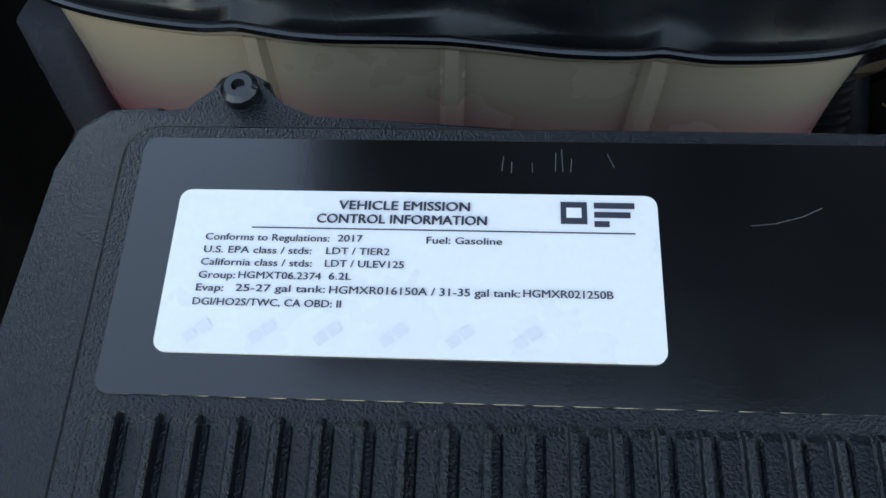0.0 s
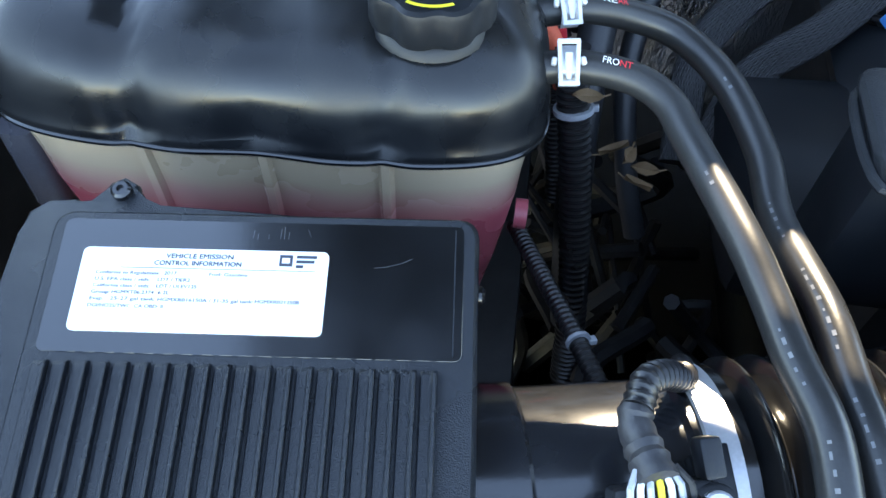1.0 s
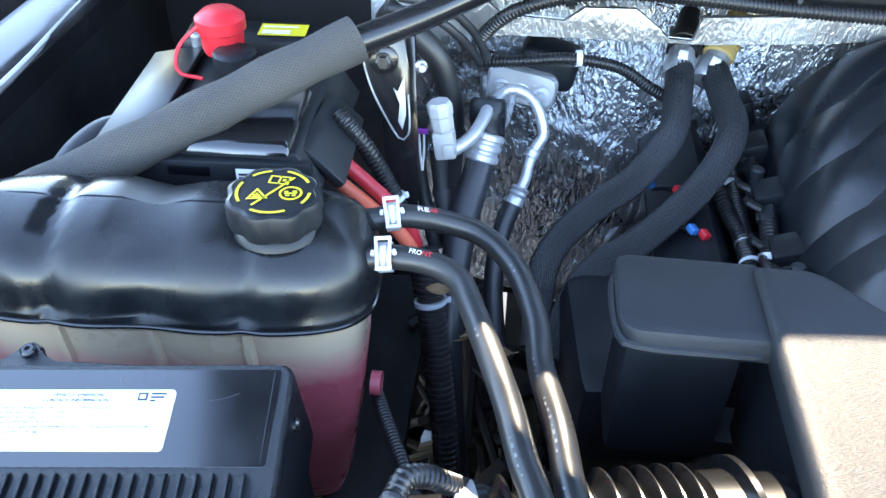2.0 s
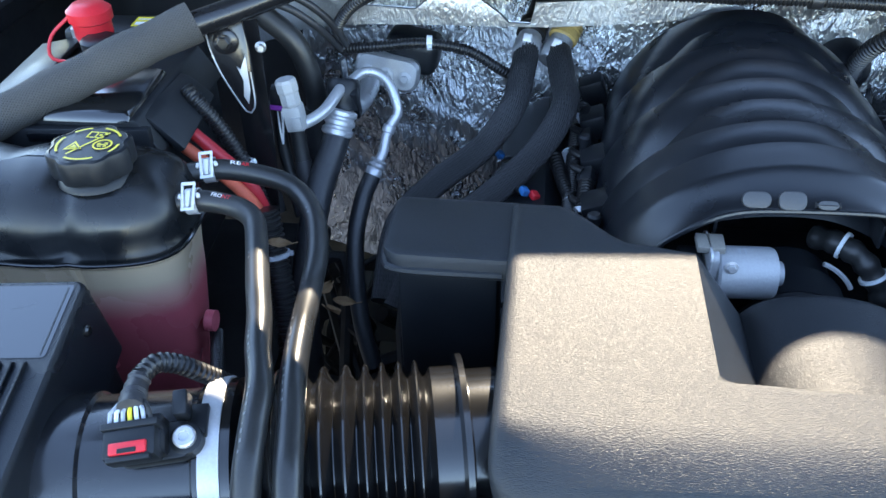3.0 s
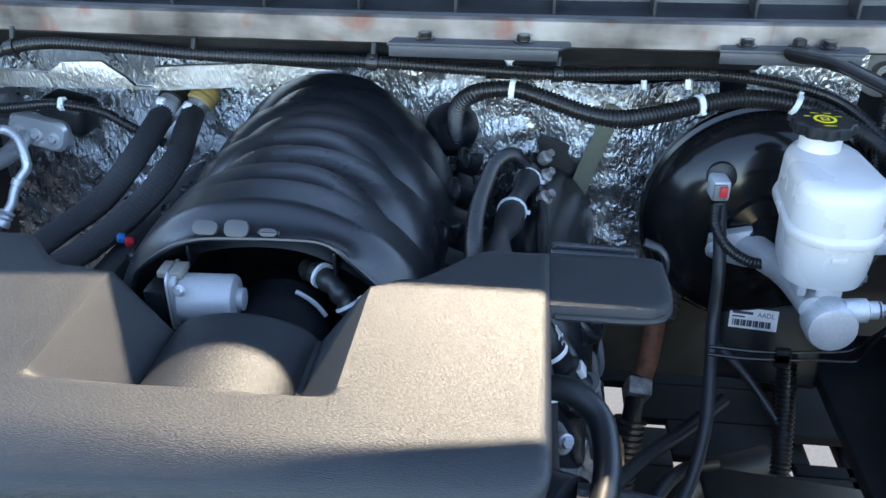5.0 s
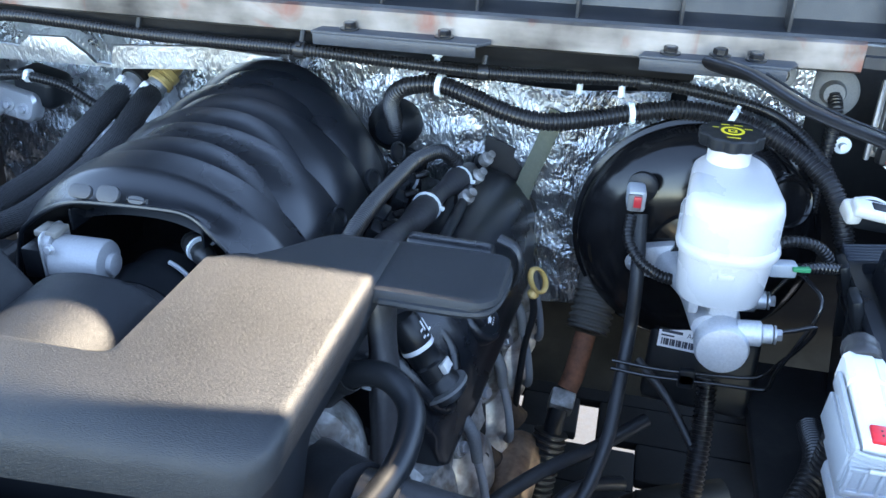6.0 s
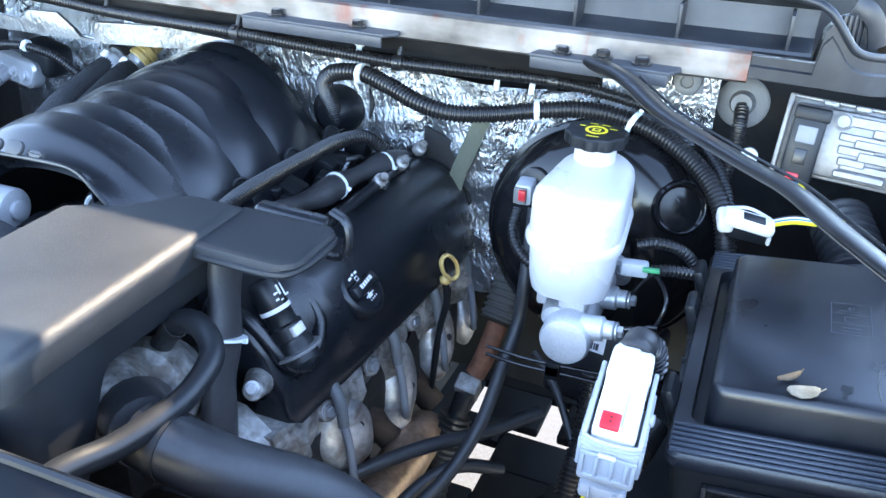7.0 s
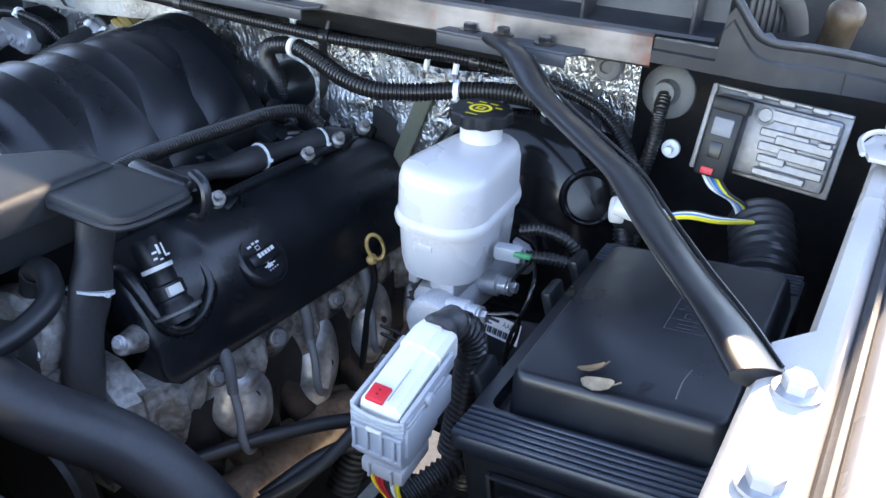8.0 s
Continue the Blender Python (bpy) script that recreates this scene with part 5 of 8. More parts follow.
def shell(x0, x1, yf, yb, top, bottom, nx, ny, r=0.010, foot=None):
    """A moulded cover: a height field with rolled edges and a skirt."""
    bm = bmesh.new()
    g = []

    def roll(d):
        return r - math.sqrt(max(0.0, r * r - (r - min(d, r)) ** 2))
    us = [0.0, 0.002, 0.005, 0.010] + [0.010 + (x1 - x0 - 0.020) * i / nx for i in range(1, nx)] + [x1 - x0 - 0.010, x1 - x0 - 0.005, x1 - x0 - 0.002, x1 - x0]
    for u in us:
        x = x0 + u
        a, b = yf(x), yb(x)
        col = []
        L = b - a
        vs = [0.0, 0.002, 0.005, 0.010] + [0.010 + (L - 0.020) * k / ny for k in range(1, ny)] + [L - 0.010, L - 0.005, L - 0.002, L]
        for v in vs:
            y = a + v
            d = min(u, x1 - x0 - u, v, L - v)
            col.append(bm.verts.new((x, y, top(x, y) - roll(d))))
        g.append(col)
    for i in range(len(g) - 1):
        for k in range(len(g[0]) - 1):
            bm.faces.new((g[i][k], g[i + 1][k], g[i + 1][k + 1], g[i][k + 1]))
    rim = [c[0] for c in g] + g[-1][1:] + [c[-1] for c in g[::-1]][1:] + g[0][::-1][1:-1]
    low = [bm.verts.new((XC + (v.co.x - XC) * 0.985, v.co.y, min(v.co.z - 0.004, foot(v.co.x, v.co.y) if foot else bottom))) for v in rim]
    for i in range(len(rim)):
        j = (i + 1) % len(rim)
        bm.faces.new((rim[i], rim[j], low[j], low[i]))
    return bm


def smooth_corner(f, x0, x1, r, sign):
    """Rounds the plan's corners at both ends of a span."""
    def g(x):
        d = min(x - x0, x1 - x)
        return f(x) + (sign * (r - math.sqrt(max(0.0, r * r - (r - d) ** 2))) if d < r else 0.0)
    return g


part("body", shell(0.4315, 0.9085, smooth_corner(cover_front, 0.4315, 0.9085, 0.024, 1), cover_back, cover_top, 1.03, 120, 70, 0.008, lambda x, y: cover_top(x, y) - 0.030), GRAIN, cover)
part("skirt", shell(0.4445, 0.8955, smooth_corner(lambda x: cover_front(x) + 0.012, 0.4445, 0.8955, 0.020, 1), lambda x: cover_back(x) - 0.014, lambda x, y: cover_top(x, y) - 0.009, 1.03, 90, 50, 0.006, lambda x, y: 1.03 + (0.09 * sstep(0.115, 0.165, y) if x > 0.86 else 0.0)), BLACK, cover, "dark recessed skirt")
part("chamber", shell(0.336, 0.4375, smooth_corner(lambda x: 0.242, 0.336, 0.50, 0.016, 1), smooth_corner(lambda x: 0.324, 0.336, 0.50, 0.012, -1), lambda x, y: 1.180, 1.162, 24, 20, 0.005), GRAIN, cover, "smooth black side chamber")
part("chamber_bead", sweep([(0.428, 0.243, 1.166), (0.352, 0.243, 1.166), (0.338, 0.256, 1.166), (0.337, 0.305, 1.166), (0.347, 0.322, 1.166)], 0.0035, 8), GRAIN, cover)
part("chamber_wall", box((0.080, 0.058, 0.12), pose(0.385, 0.288, 1.098), 0.006), BLACK, cover, "recessed dark chamber wall")
part("chamber", shell(0.9025, 1.000, smooth_corner(lambda x: 0.255, 0.80, 1.000, 0.020, 1), smooth_corner(lambda x: 0.336, 0.80, 1.000, 0.014, -1), lambda x, y: 1.182, 1.170, 24, 20, 0.005), GRAIN, cover, "smooth black side chamber")
part("chamber_bead", sweep([(0.912, 0.256, 1.172), (0.979, 0.256, 1.172), (0.996, 0.271, 1.172), (0.999, 0.316, 1.172), (0.988, 0.334, 1.172), (0.93, 0.337, 1.172)], 0.0035, 8), GRAIN, cover)

# intake manifold: eight arched runners, each reaching down to one flank in turn
mani = thing("intake_manifold", (XC - 0.005, 0.55, 1.05), "black plastic intake manifold with overlapping arched runners", "intake manifold")


def man_point(a, y, lift):
    """a runs across the arch, from -1 to 1."""
    hw = 0.152 - 0.030 * sstep(0.45, 0.85, y)
    base = 1.189 + 0.065 * max(0, y - 0.45)
    x = XC - 0.006 + hw * math.sin(a * 1.45) / math.sin(1.45)
    drop = 0.115 * (1 - math.cos(a * 1.45)) + 0.015 * a * a
    return Vector((x, y + 0.010 * a * a, base - drop + lift * (0.35 + 0.65 * math.cos(a * 1.3))))


def runner(crest, side):
    """One shell: it swells to its crest, then drops; it dives under its neighbours on the far flank."""
    bm = bmesh.new()
    na, length = 56, 0.084
    steps = [k / 30 for k in range(28)] + [0.93, 0.955, 0.975, 0.99, 1.0]
    rows = []
    for t in steps:
        if t < 0.955:
            lift = 0.046 * (1 - (1 - t / 0.955) ** 2.3) - 0.028
        else:
            q = (t - 0.955) / 0.045
            lift = 0.018 - 0.030 * q * q
        row = []
        for i in range(na + 1):
            a = -1 + 2 * i / na
            row.append(bm.verts.new(man_point(a, crest - length * 0.955 + length * t, lift - 0.031 * sstep(0.08, 0.80, -side * a))))
        rows.append(row)
    for p, q in zip(rows, rows[1:]):
        for i in range(na):
            bm.faces.new((p[i], p[i + 1], q[i + 1], q[i]))
    return bm


for k, crest in enumerate((0.432, 0.471, 0.509, 0.546, 0.583, 0.620, 0.655)):
    part("runner", runner(crest, -1 if k % 2 == 0 else 1), MANIFOLD, mani)
# front mouth: flat-topped lip, first runner sweeping back from it, dark throat behind
mouth = [(-0.124, 1.100), (-0.114, 1.142), (-0.104, 1.156), (-0.080, 1.174), (-0.058, 1.184), (-0.030, 1.188), (0.040, 1.190), (0.062, 1.186), (0.078, 1.172), (0.106, 1.143), (0.116, 1.130), (0.126, 1.100)]
LIPY = 0.322
LIPP = smooth_path([(XC - 0.004 + x, LIPY, z - 0.003) for x, z in mouth], 0.010)
part("mouth_lip", sweep(LIPP, 0.0023, 8, 0.006), MANIFOLD, mani)
bm = bmesh.new()
rows = []
nl = len(LIPP) - 1
for k in range(31):
    t = k / 30
    row = []
    for i, p in enumerate(LIPP):
        a = -1 + 2 * i / nl
        if t < 0.94:
            lift = 0.017 * sstep(0.10, 0.50, t) + 0.004 * sstep(0.3, 0.94, t)
        else:
            lift = 0.021 - 0.036 * ((t - 0.94) / 0.06) ** 2
        q = man_point(a, LIPY + 0.072 * max(0.04, t), lift)
        b = sstep(0.0, 0.30, t)
        row.append(bm.verts.new(p.lerp(q, b)))
    rows.append(row)
for p, q in zip(rows, rows[1:]):
    for i in range(nl):
        bm.faces.new((p[i], p[i + 1], q[i + 1], q[i]))
part("front_runner", bm, MANIFOLD, mani)
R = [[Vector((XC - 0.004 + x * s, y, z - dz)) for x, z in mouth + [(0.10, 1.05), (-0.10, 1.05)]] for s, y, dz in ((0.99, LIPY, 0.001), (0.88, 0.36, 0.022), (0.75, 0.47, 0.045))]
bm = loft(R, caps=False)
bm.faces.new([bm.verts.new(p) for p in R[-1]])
# The throat's shade is put into its black colour.
part("throat", bm, UNDER, mani, "throat coloured matt black for its shade")
for dx in (-0.072, 0.058):
    part("throat_rib", box((0.003, 0.05, 0.022), pose(XC + dx, 0.36, 1.157), 0.001), MANIFOLD, mani)
for dx, w, h in ((-0.048, 0.022, 0.013), (-0.021, 0.021, 0.015), (0.006, 0.018, 0.007)):
    part("boss", prism(rounded(w, h, 0.006, 4), -0.002, 0.003, frame_of((XC + dx, 0.3262, 1.1925 + 0.3 * (h - 0.015)), (0, -0.80, 0.60)), 0.001), mat("worn_boss_plastic", (0.035, 0.038, 0.044), 0.5), mani, "small pale raised boss")
for k, y in enumerate((0.43, 0.52, 0.61, 0.70)):
    for s in (-1, 1):
        part("side_pocket", box((0.030, 0.034, 0.030), pose(XC - 0.006 + s * 0.150, y + 0.03, 1.085, 0, s * 20, 0), 0.004), BLACK, mani)
for y in (0.470, 0.569, 0.655):
    part("flank_recess", lathe([(0.0125, 0.0), (0.0125, 0.004), (0.010, 0.0045), (0.009, 0.002)], frame_of((0.800 + 0.05 * (y - 0.47), y, 1.122), (0.88, -0.30, 0.30)), 18), BLACK, mani, "dark round recess")
part("rear_hump", loft([[Vector((0.79 + 0.035 * math.cos(a) * s, 0.735 + dy, 1.135 + 0.035 * math.sin(a) * s)) for a in [2 * math.pi * k / 20 for k in range(20)]] for s, dy in ((0.5, -0.05), (0.9, -0.035), (1.0, 0.0), (0.95, 0.05))]), MANIFOLD, mani)

# throttle
thr = thing("throttle_body", (0.65, 0.33, 1.07), "cast aluminium throttle motor with a black rubber collar", "throttle")
TM0 = frame_of((0.596, 0.312, 1.130), (1, 0.05, 0.0))
part("motor", lathe([(0.0195, 0), (0.0215, 0.002), (0.0215, 0.044), (0.0200, 0.047), (0.013, 0.049)], TM0, 28), GREYM, thr, "matte grey motor case")
part("motor_cap", lathe([(0.010, 0.049), (0.010, 0.054), (0.007, 0.055)], TM0, 18), GREYM, thr)
part("motor_mark", bars([(-0.004, 0.016, 0.004, 0.018), (-0.004, 0.021, 0.004, 0.0225)], TM0 @ pose(0, -0.0217, 0, 90, 0, 0)), GREYP, thr)
part("gear_case", prism(rounded(0.034, 0.050, 0.008, 4), -0.006, 0.0, TM0 @ Matrix.Translation((-0.004, 0, 0)), 0.001), GREYM, thr, "matte grey gear cover")
part("gear_plate", prism(rounded(0.038, 0.056, 0.008, 4), -0.008, -0.006, TM0 @ Matrix.Translation((-0.004, 0, 0)), 0.0005), ALU, thr)
part("connector", box((0.020, 0.032, 0.030), pose(0.577, 0.314, 1.128), 0.003), BLACK, thr)
part("connector_lock", box((0.022, 0.020, 0.006), pose(0.590, 0.316, 1.155), 0.001), mat("tan_grey_lock", (0.20, 0.19, 0.17), 0.5), thr)
for p in ((0.604, 0.292, 1.106), (0.604, 0.292, 1.150)):
    bolt("bolt", p, (0, -1, 0.2), 0.0036, ALUP, thr)
part("collar", lathe([(0.046, -0.03), (0.050, -0.028), (0.050, -0.020), (0.047, -0.018), (0.051, -0.014), (0.051, -0.006), (0.047, -0.004), (0.051, 0.0), (0.051, 0.010), (0.044, 0.012), (0.044, 0.04)], frame_of((XC, 0.292, 1.072), (0, 1, 0.12)), 40), RUBBER, thr, "ridged black rubber collar")
part("body", lathe([(0.050, 0), (0.050, 0.03), (0.044, 0.032), (0.044, 0.06)], frame_of((XC, 0.312, 1.070), (0, 1, 0.1)), 32), BLACK, thr)
part("rim", sweep(arc_pts((XC + 0.004, 0.330, 1.080), (1, 0, 0), (0, 0.12, 1), 0.050, 30, 70, 10), 0.0022, 6, 0.004), GREYM, thr, "grey throttle rim")
part("collar_tab", box((0.010, 0.012, 0.006), pose(0.676, 0.290, 1.123), 0.001), RUBBER, thr)
vh = thing("vent_hose", (0.71, 0.34, 1.13), "short ribbed black vent hose with white bands in the throat", "hose")
part("tube", sweep([(0.690, 0.376, 1.126), (0.706, 0.358, 1.132), (0.724, 0.347, 1.124), (0.741, 0.338, 1.102), (0.748, 0.334, 1.08)], lambda s: 0.0100 + 0.0010 * math.sin(40 * s), 16, 0.003), HOSE, vh)
for p, d in (((0.708, 0.357, 1.132), (0.7, -0.5, -0.1)), ((0.734, 0.342, 1.112), (0.5, -0.3, -0.8))):
    tie(p, d, 0.0110, vh, TIE, 0.003)

# injector plugs and clips on both flanks
for sx, x0 in ((-1, 0.503), (1, 0.826)):
    for y, dz, matl in ((0.425, 0.0, BLACK), (0.468, -0.008, GREYP), (0.512, 0.004, BLACK), (0.556, -0.004, BLACK), (0.602, 0.0, BLACK), (0.648, 0.004, GREYP)):
        k = thing("injector_plug", (x0, y, 1.08 + dz), "black injector plug with a clip on the manifold flank", "connector", "injector plugs")
        M = pose(x0 - sx * 0.002, y, 1.082 + dz, 12, sx * 28, 10 * sx)
        part("body", box((0.014, 0.020, 0.026), M, 0.003), BLACK, k)
        part("clip", box((0.005, 0.014, 0.010), M @ Matrix.Translation((sx * 0.008, 0, 0.006)), 0.001), matl, k)
        part("lead", sweep([M @ Vector((sx * 0.004, 0.004, 0.012)), M @ Vector((sx * 0.014, 0.012, 0.016)), M @ Vector((sx * 0.018, 0.030, 0.004)), M @ Vector((sx * 0.016, 0.044, -0.012))], 0.0042, 8), LOOM, k)
k = thing("wiring_loom", (0.49, 0.55, 1.06), "taped loom running along the manifold flank", "wiring loom", "wiring looms")
part("conduit", loom([(0.478, 0.40, 1.05), (0.484, 0.46, 1.062), (0.488, 0.54, 1.060), (0.492, 0.62, 1.066), (0.50, 0.69, 1.08)], 0.0095, 0.0046), LOOM, k)
for y in (0.47, 0.60):
    tie((0.486, y, 1.062), (0.05, 1, 0), 0.0100, k, TIE, 0.004)

# engine block below, its shade helped by a near-black colour
blk = thing("engine_block", (XC, 0.5, 0.8), "dark engine block and accessories below the cover", "engine")
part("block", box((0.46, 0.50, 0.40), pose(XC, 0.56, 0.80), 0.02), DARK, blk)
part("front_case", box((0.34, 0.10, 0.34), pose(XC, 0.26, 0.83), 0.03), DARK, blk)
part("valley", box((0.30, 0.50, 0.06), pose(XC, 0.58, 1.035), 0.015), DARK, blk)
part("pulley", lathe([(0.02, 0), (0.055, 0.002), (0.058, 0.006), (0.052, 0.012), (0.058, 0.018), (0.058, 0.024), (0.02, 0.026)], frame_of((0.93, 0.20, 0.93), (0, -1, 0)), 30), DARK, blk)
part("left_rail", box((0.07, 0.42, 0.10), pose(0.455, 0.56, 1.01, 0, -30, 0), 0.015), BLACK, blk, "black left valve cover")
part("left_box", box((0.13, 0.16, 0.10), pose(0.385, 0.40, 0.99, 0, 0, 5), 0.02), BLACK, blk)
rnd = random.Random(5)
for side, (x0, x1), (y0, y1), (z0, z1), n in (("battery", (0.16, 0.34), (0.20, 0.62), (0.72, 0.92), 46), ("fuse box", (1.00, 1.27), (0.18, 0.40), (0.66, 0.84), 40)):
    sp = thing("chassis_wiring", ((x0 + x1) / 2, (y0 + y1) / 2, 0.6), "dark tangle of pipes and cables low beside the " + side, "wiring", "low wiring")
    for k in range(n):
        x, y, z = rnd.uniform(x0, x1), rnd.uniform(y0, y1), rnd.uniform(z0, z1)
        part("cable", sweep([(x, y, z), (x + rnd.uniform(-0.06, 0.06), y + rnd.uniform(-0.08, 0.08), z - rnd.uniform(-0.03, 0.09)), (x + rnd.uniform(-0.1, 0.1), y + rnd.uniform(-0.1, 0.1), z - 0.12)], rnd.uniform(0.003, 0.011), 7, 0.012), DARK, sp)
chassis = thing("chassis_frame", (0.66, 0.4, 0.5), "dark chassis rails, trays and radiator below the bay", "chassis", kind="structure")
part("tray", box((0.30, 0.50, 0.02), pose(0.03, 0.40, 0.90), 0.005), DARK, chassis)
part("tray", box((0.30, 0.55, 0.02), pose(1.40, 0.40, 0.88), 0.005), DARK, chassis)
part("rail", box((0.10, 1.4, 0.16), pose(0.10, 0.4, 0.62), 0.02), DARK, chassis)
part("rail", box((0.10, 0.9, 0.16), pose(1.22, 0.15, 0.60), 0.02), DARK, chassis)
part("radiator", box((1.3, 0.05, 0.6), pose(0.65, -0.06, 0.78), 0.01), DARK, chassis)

# heater hoses in woven sleeves
for pts in ([(0.434, 0.725, 1.166), (0.429, 0.698, 1.153), (0.425, 0.655, 1.138), (0.417, 0.605, 1.118), (0.385, 0.575, 1.080), (0.335, 0.548, 1.047), (0.300, 0.50, 1.02), (0.295, 0.43, 0.97)],
            [(0.476, 0.722, 1.168), (0.464, 0.698, 1.150), (0.470, 0.650, 1.140), (0.475, 0.600, 1.126), (0.448, 0.556, 1.092), (0.395, 0.515, 1.052), (0.340, 0.480, 1.022), (0.31, 0.42, 0.97)]):
    h = thing("heater_hose", pts[0], "heater hose in a black woven sleeve from the firewall", "hose", "heater hoses")
    part("sleeve", sweep(pts[1:], 0.0150, 48, 0.006, jag=0.035), BRAID, h, "woven black sleeve", angle=80)
    m = frame_of(pts[1], Vector(pts[0]) - Vector(pts[1]))
    part("end_fitting", lathe([(0.0152, -0.020), (0.0164, -0.018), (0.0160, 0.004), (0.014, 0.006), (0.014, 0.014), (0.010, 0.016)], m, 22), STEEL, h, "bright crimped end")
    part("fitting_tab", box((0.010, 0.006, 0.010), m @ Matrix.Translation((0, -0.016, -0.004)), 0.001), WINK, h)
    part("coupling", lathe([(0.012, 0.012), (0.0175, 0.014), (0.0175, 0.021), (0.0158, 0.022), (0.0158, 0.025), (0.0172, 0.026), (0.0172, 0.034), (0.013, 0.036), (0.011, 0.07)], m, 26), GOLD if pts[0][0] > 0.45 else DARK, h, "amber quick coupling" if pts[0][0] > 0.45 else "")

# refrigerant lines
ac = thing("refrigerant_line", (0.25, 0.6, 1.1), "aluminium refrigerant pipes with a black hose and service port", "pipe")
part("block_fitting", loft([[frame_of((0.262, 0.680, 1.121), (0, -0.97, 0.2), (0.98, 0, -0.18)) @ Vector((x, y, z)) for x, y in rounded(w, h, 0.012, 4)] for w, h, z in ((0.074, 0.036, -0.016), (0.078, 0.040, -0.012), (0.078, 0.040, 0.004), (0.072, 0.034, 0.008))]), ALUP, ac, "pale cast block fitting")
for x, z in ((0.240, 1.124), (0.262, 1.120), (0.284, 1.115)):
    bolt("bolt", (x, 0.671, z), (0, -1, 0.2), 0.0052, ALU, ac, "", 1.7)
part("suction_pipe", sweep([(0.246, 0.672, 1.118), (0.243, 0.640, 1.108), (0.236, 0.605, 1.108), (0.231, 0.575, 1.120)], 0.0115, 16), ALUP, ac)
part("collar", lathe([(0.016, -0.004), (0.0185, 0.0), (0.0185, 0.018), (0.0165, 0.022), (0.0165, 0.030)], frame_of((0.231, 0.588, 1.148), (0, -0.48, -0.86)), 20), BLACK, ac, "black clamp collar")
part("collar_arm", box((0.010, 0.014, 0.040), pose(0.244, 0.580, 1.128, 20, 0, 0), 0.003), BLACK, ac)
part("branch_pipe", sweep([(0.232, 0.580, 1.150), (0.228, 0.560, 1.146), (0.220, 0.538, 1.139), (0.208, 0.522, 1.135), (0.200, 0.515, 1.134)], 0.0065, 12), ALUP, ac)
SP = frame_of((0.196, 0.512, 1.140), (-0.16, 0.06, 0.98))
SGREY = mat("aged_grey_plug", (0.32, 0.32, 0.315), 0.5, tone=0.15, dust=0.1)
part("sensor_body", box((0.020, 0.019, 0.028), SP @ Matrix.Translation((0, 0, 0.004)), 0.003), SGREY, ac, "pale grey pressure sensor plug")
part("sensor_top", lathe([(0.0095, 0.017), (0.0108, 0.020), (0.0108, 0.032), (0.0118, 0.034), (0.0118, 0.043), (0.0095, 0.046)], SP, 8), SGREY, ac, angle=20)
part("sensor_step", box((0.010, 0.006, 0.014), SP @ Matrix.Translation((0.004, -0.0095, 0.000)), 0.001), SGREY, ac)
CRM = frame_of((0.2335, 0.563, 1.128), (-0.22, -0.46, -0.86))
part("crimp", lathe([(0.0150, 0), (0.0172, 0.002), (0.0172, 0.006), (0.0152, 0.008), (0.0152, 0.010), (0.0172, 0.012), (0.0172, 0.016), (0.0152, 0.018), (0.0152, 0.020), (0.0175, 0.022), (0.0175, 0.027), (0.0155, 0.029)], CRM, 26), ALUP, ac, "bright ringed crimp")
part("hose", sweep([(0.229, 0.553, 1.106), (0.222, 0.525, 1.083), (0.216, 0.50, 1.062), (0.212, 0.46, 1.025), (0.212, 0.414, 0.975), (0.22, 0.38, 0.90), (0.23, 0.36, 0.82)], 0.0150, 16), RUBBER, ac)
part("thin_pipe", sweep([(0.236, 0.600, 1.144), (0.246, 0.615, 1.148), (0.262, 0.618, 1.147), (0.277, 0.612, 1.138), (0.286, 0.602, 1.120), (0.288, 0.597, 1.108), (0.281, 0.590, 1.098), (0.276, 0.580, 1.085), (0.274, 0.572, 1.072), (0.268, 0.562, 1.062)], 0.0058, 12), ALUP, ac)
part("pipe_nut", lathe([(0.0066, 0), (0.0076, 0.001), (0.0076, 0.008), (0.0066, 0.009)], frame_of((0.280, 0.589, 1.097), (-0.3, -0.5, -0.8)), 12), ALUP, ac)
part("thin_crimp", lathe([(0.0085, 0), (0.0100, 0.002), (0.0085, 0.005), (0.0100, 0.008), (0.0085, 0.011), (0.0100, 0.014), (0.0100, 0.019), (0.0085, 0.020)], frame_of((0.270, 0.566, 1.065), (-0.35, -0.55, -0.75)), 18), ALUP, ac)
part("thin_hose", sweep([(0.263, 0.555, 1.050), (0.254, 0.535, 1.028), (0.250, 0.50, 0.99), (0.262, 0.45, 0.93), (0.28, 0.42, 0.88)], 0.0100, 12), RUBBER, ac)
part("silver_wrap", sweep([(0.222, 0.625, 1.160), (0.224, 0.622, 1.130), (0.222, 0.618, 1.105)], 0.008, 8, flat=0.4), FOIL, ac, "crumpled foil scrap")
cn = thing("block_cover", (0.30, 0.70, 1.13), "black plastic cover over the refrigerant block", "cover")
part("shell", box((0.066, 0.050, 0.046), pose(0.290, 0.712, 1.136, 0, 10, -6), 0.012, 3), BLACK, cn)
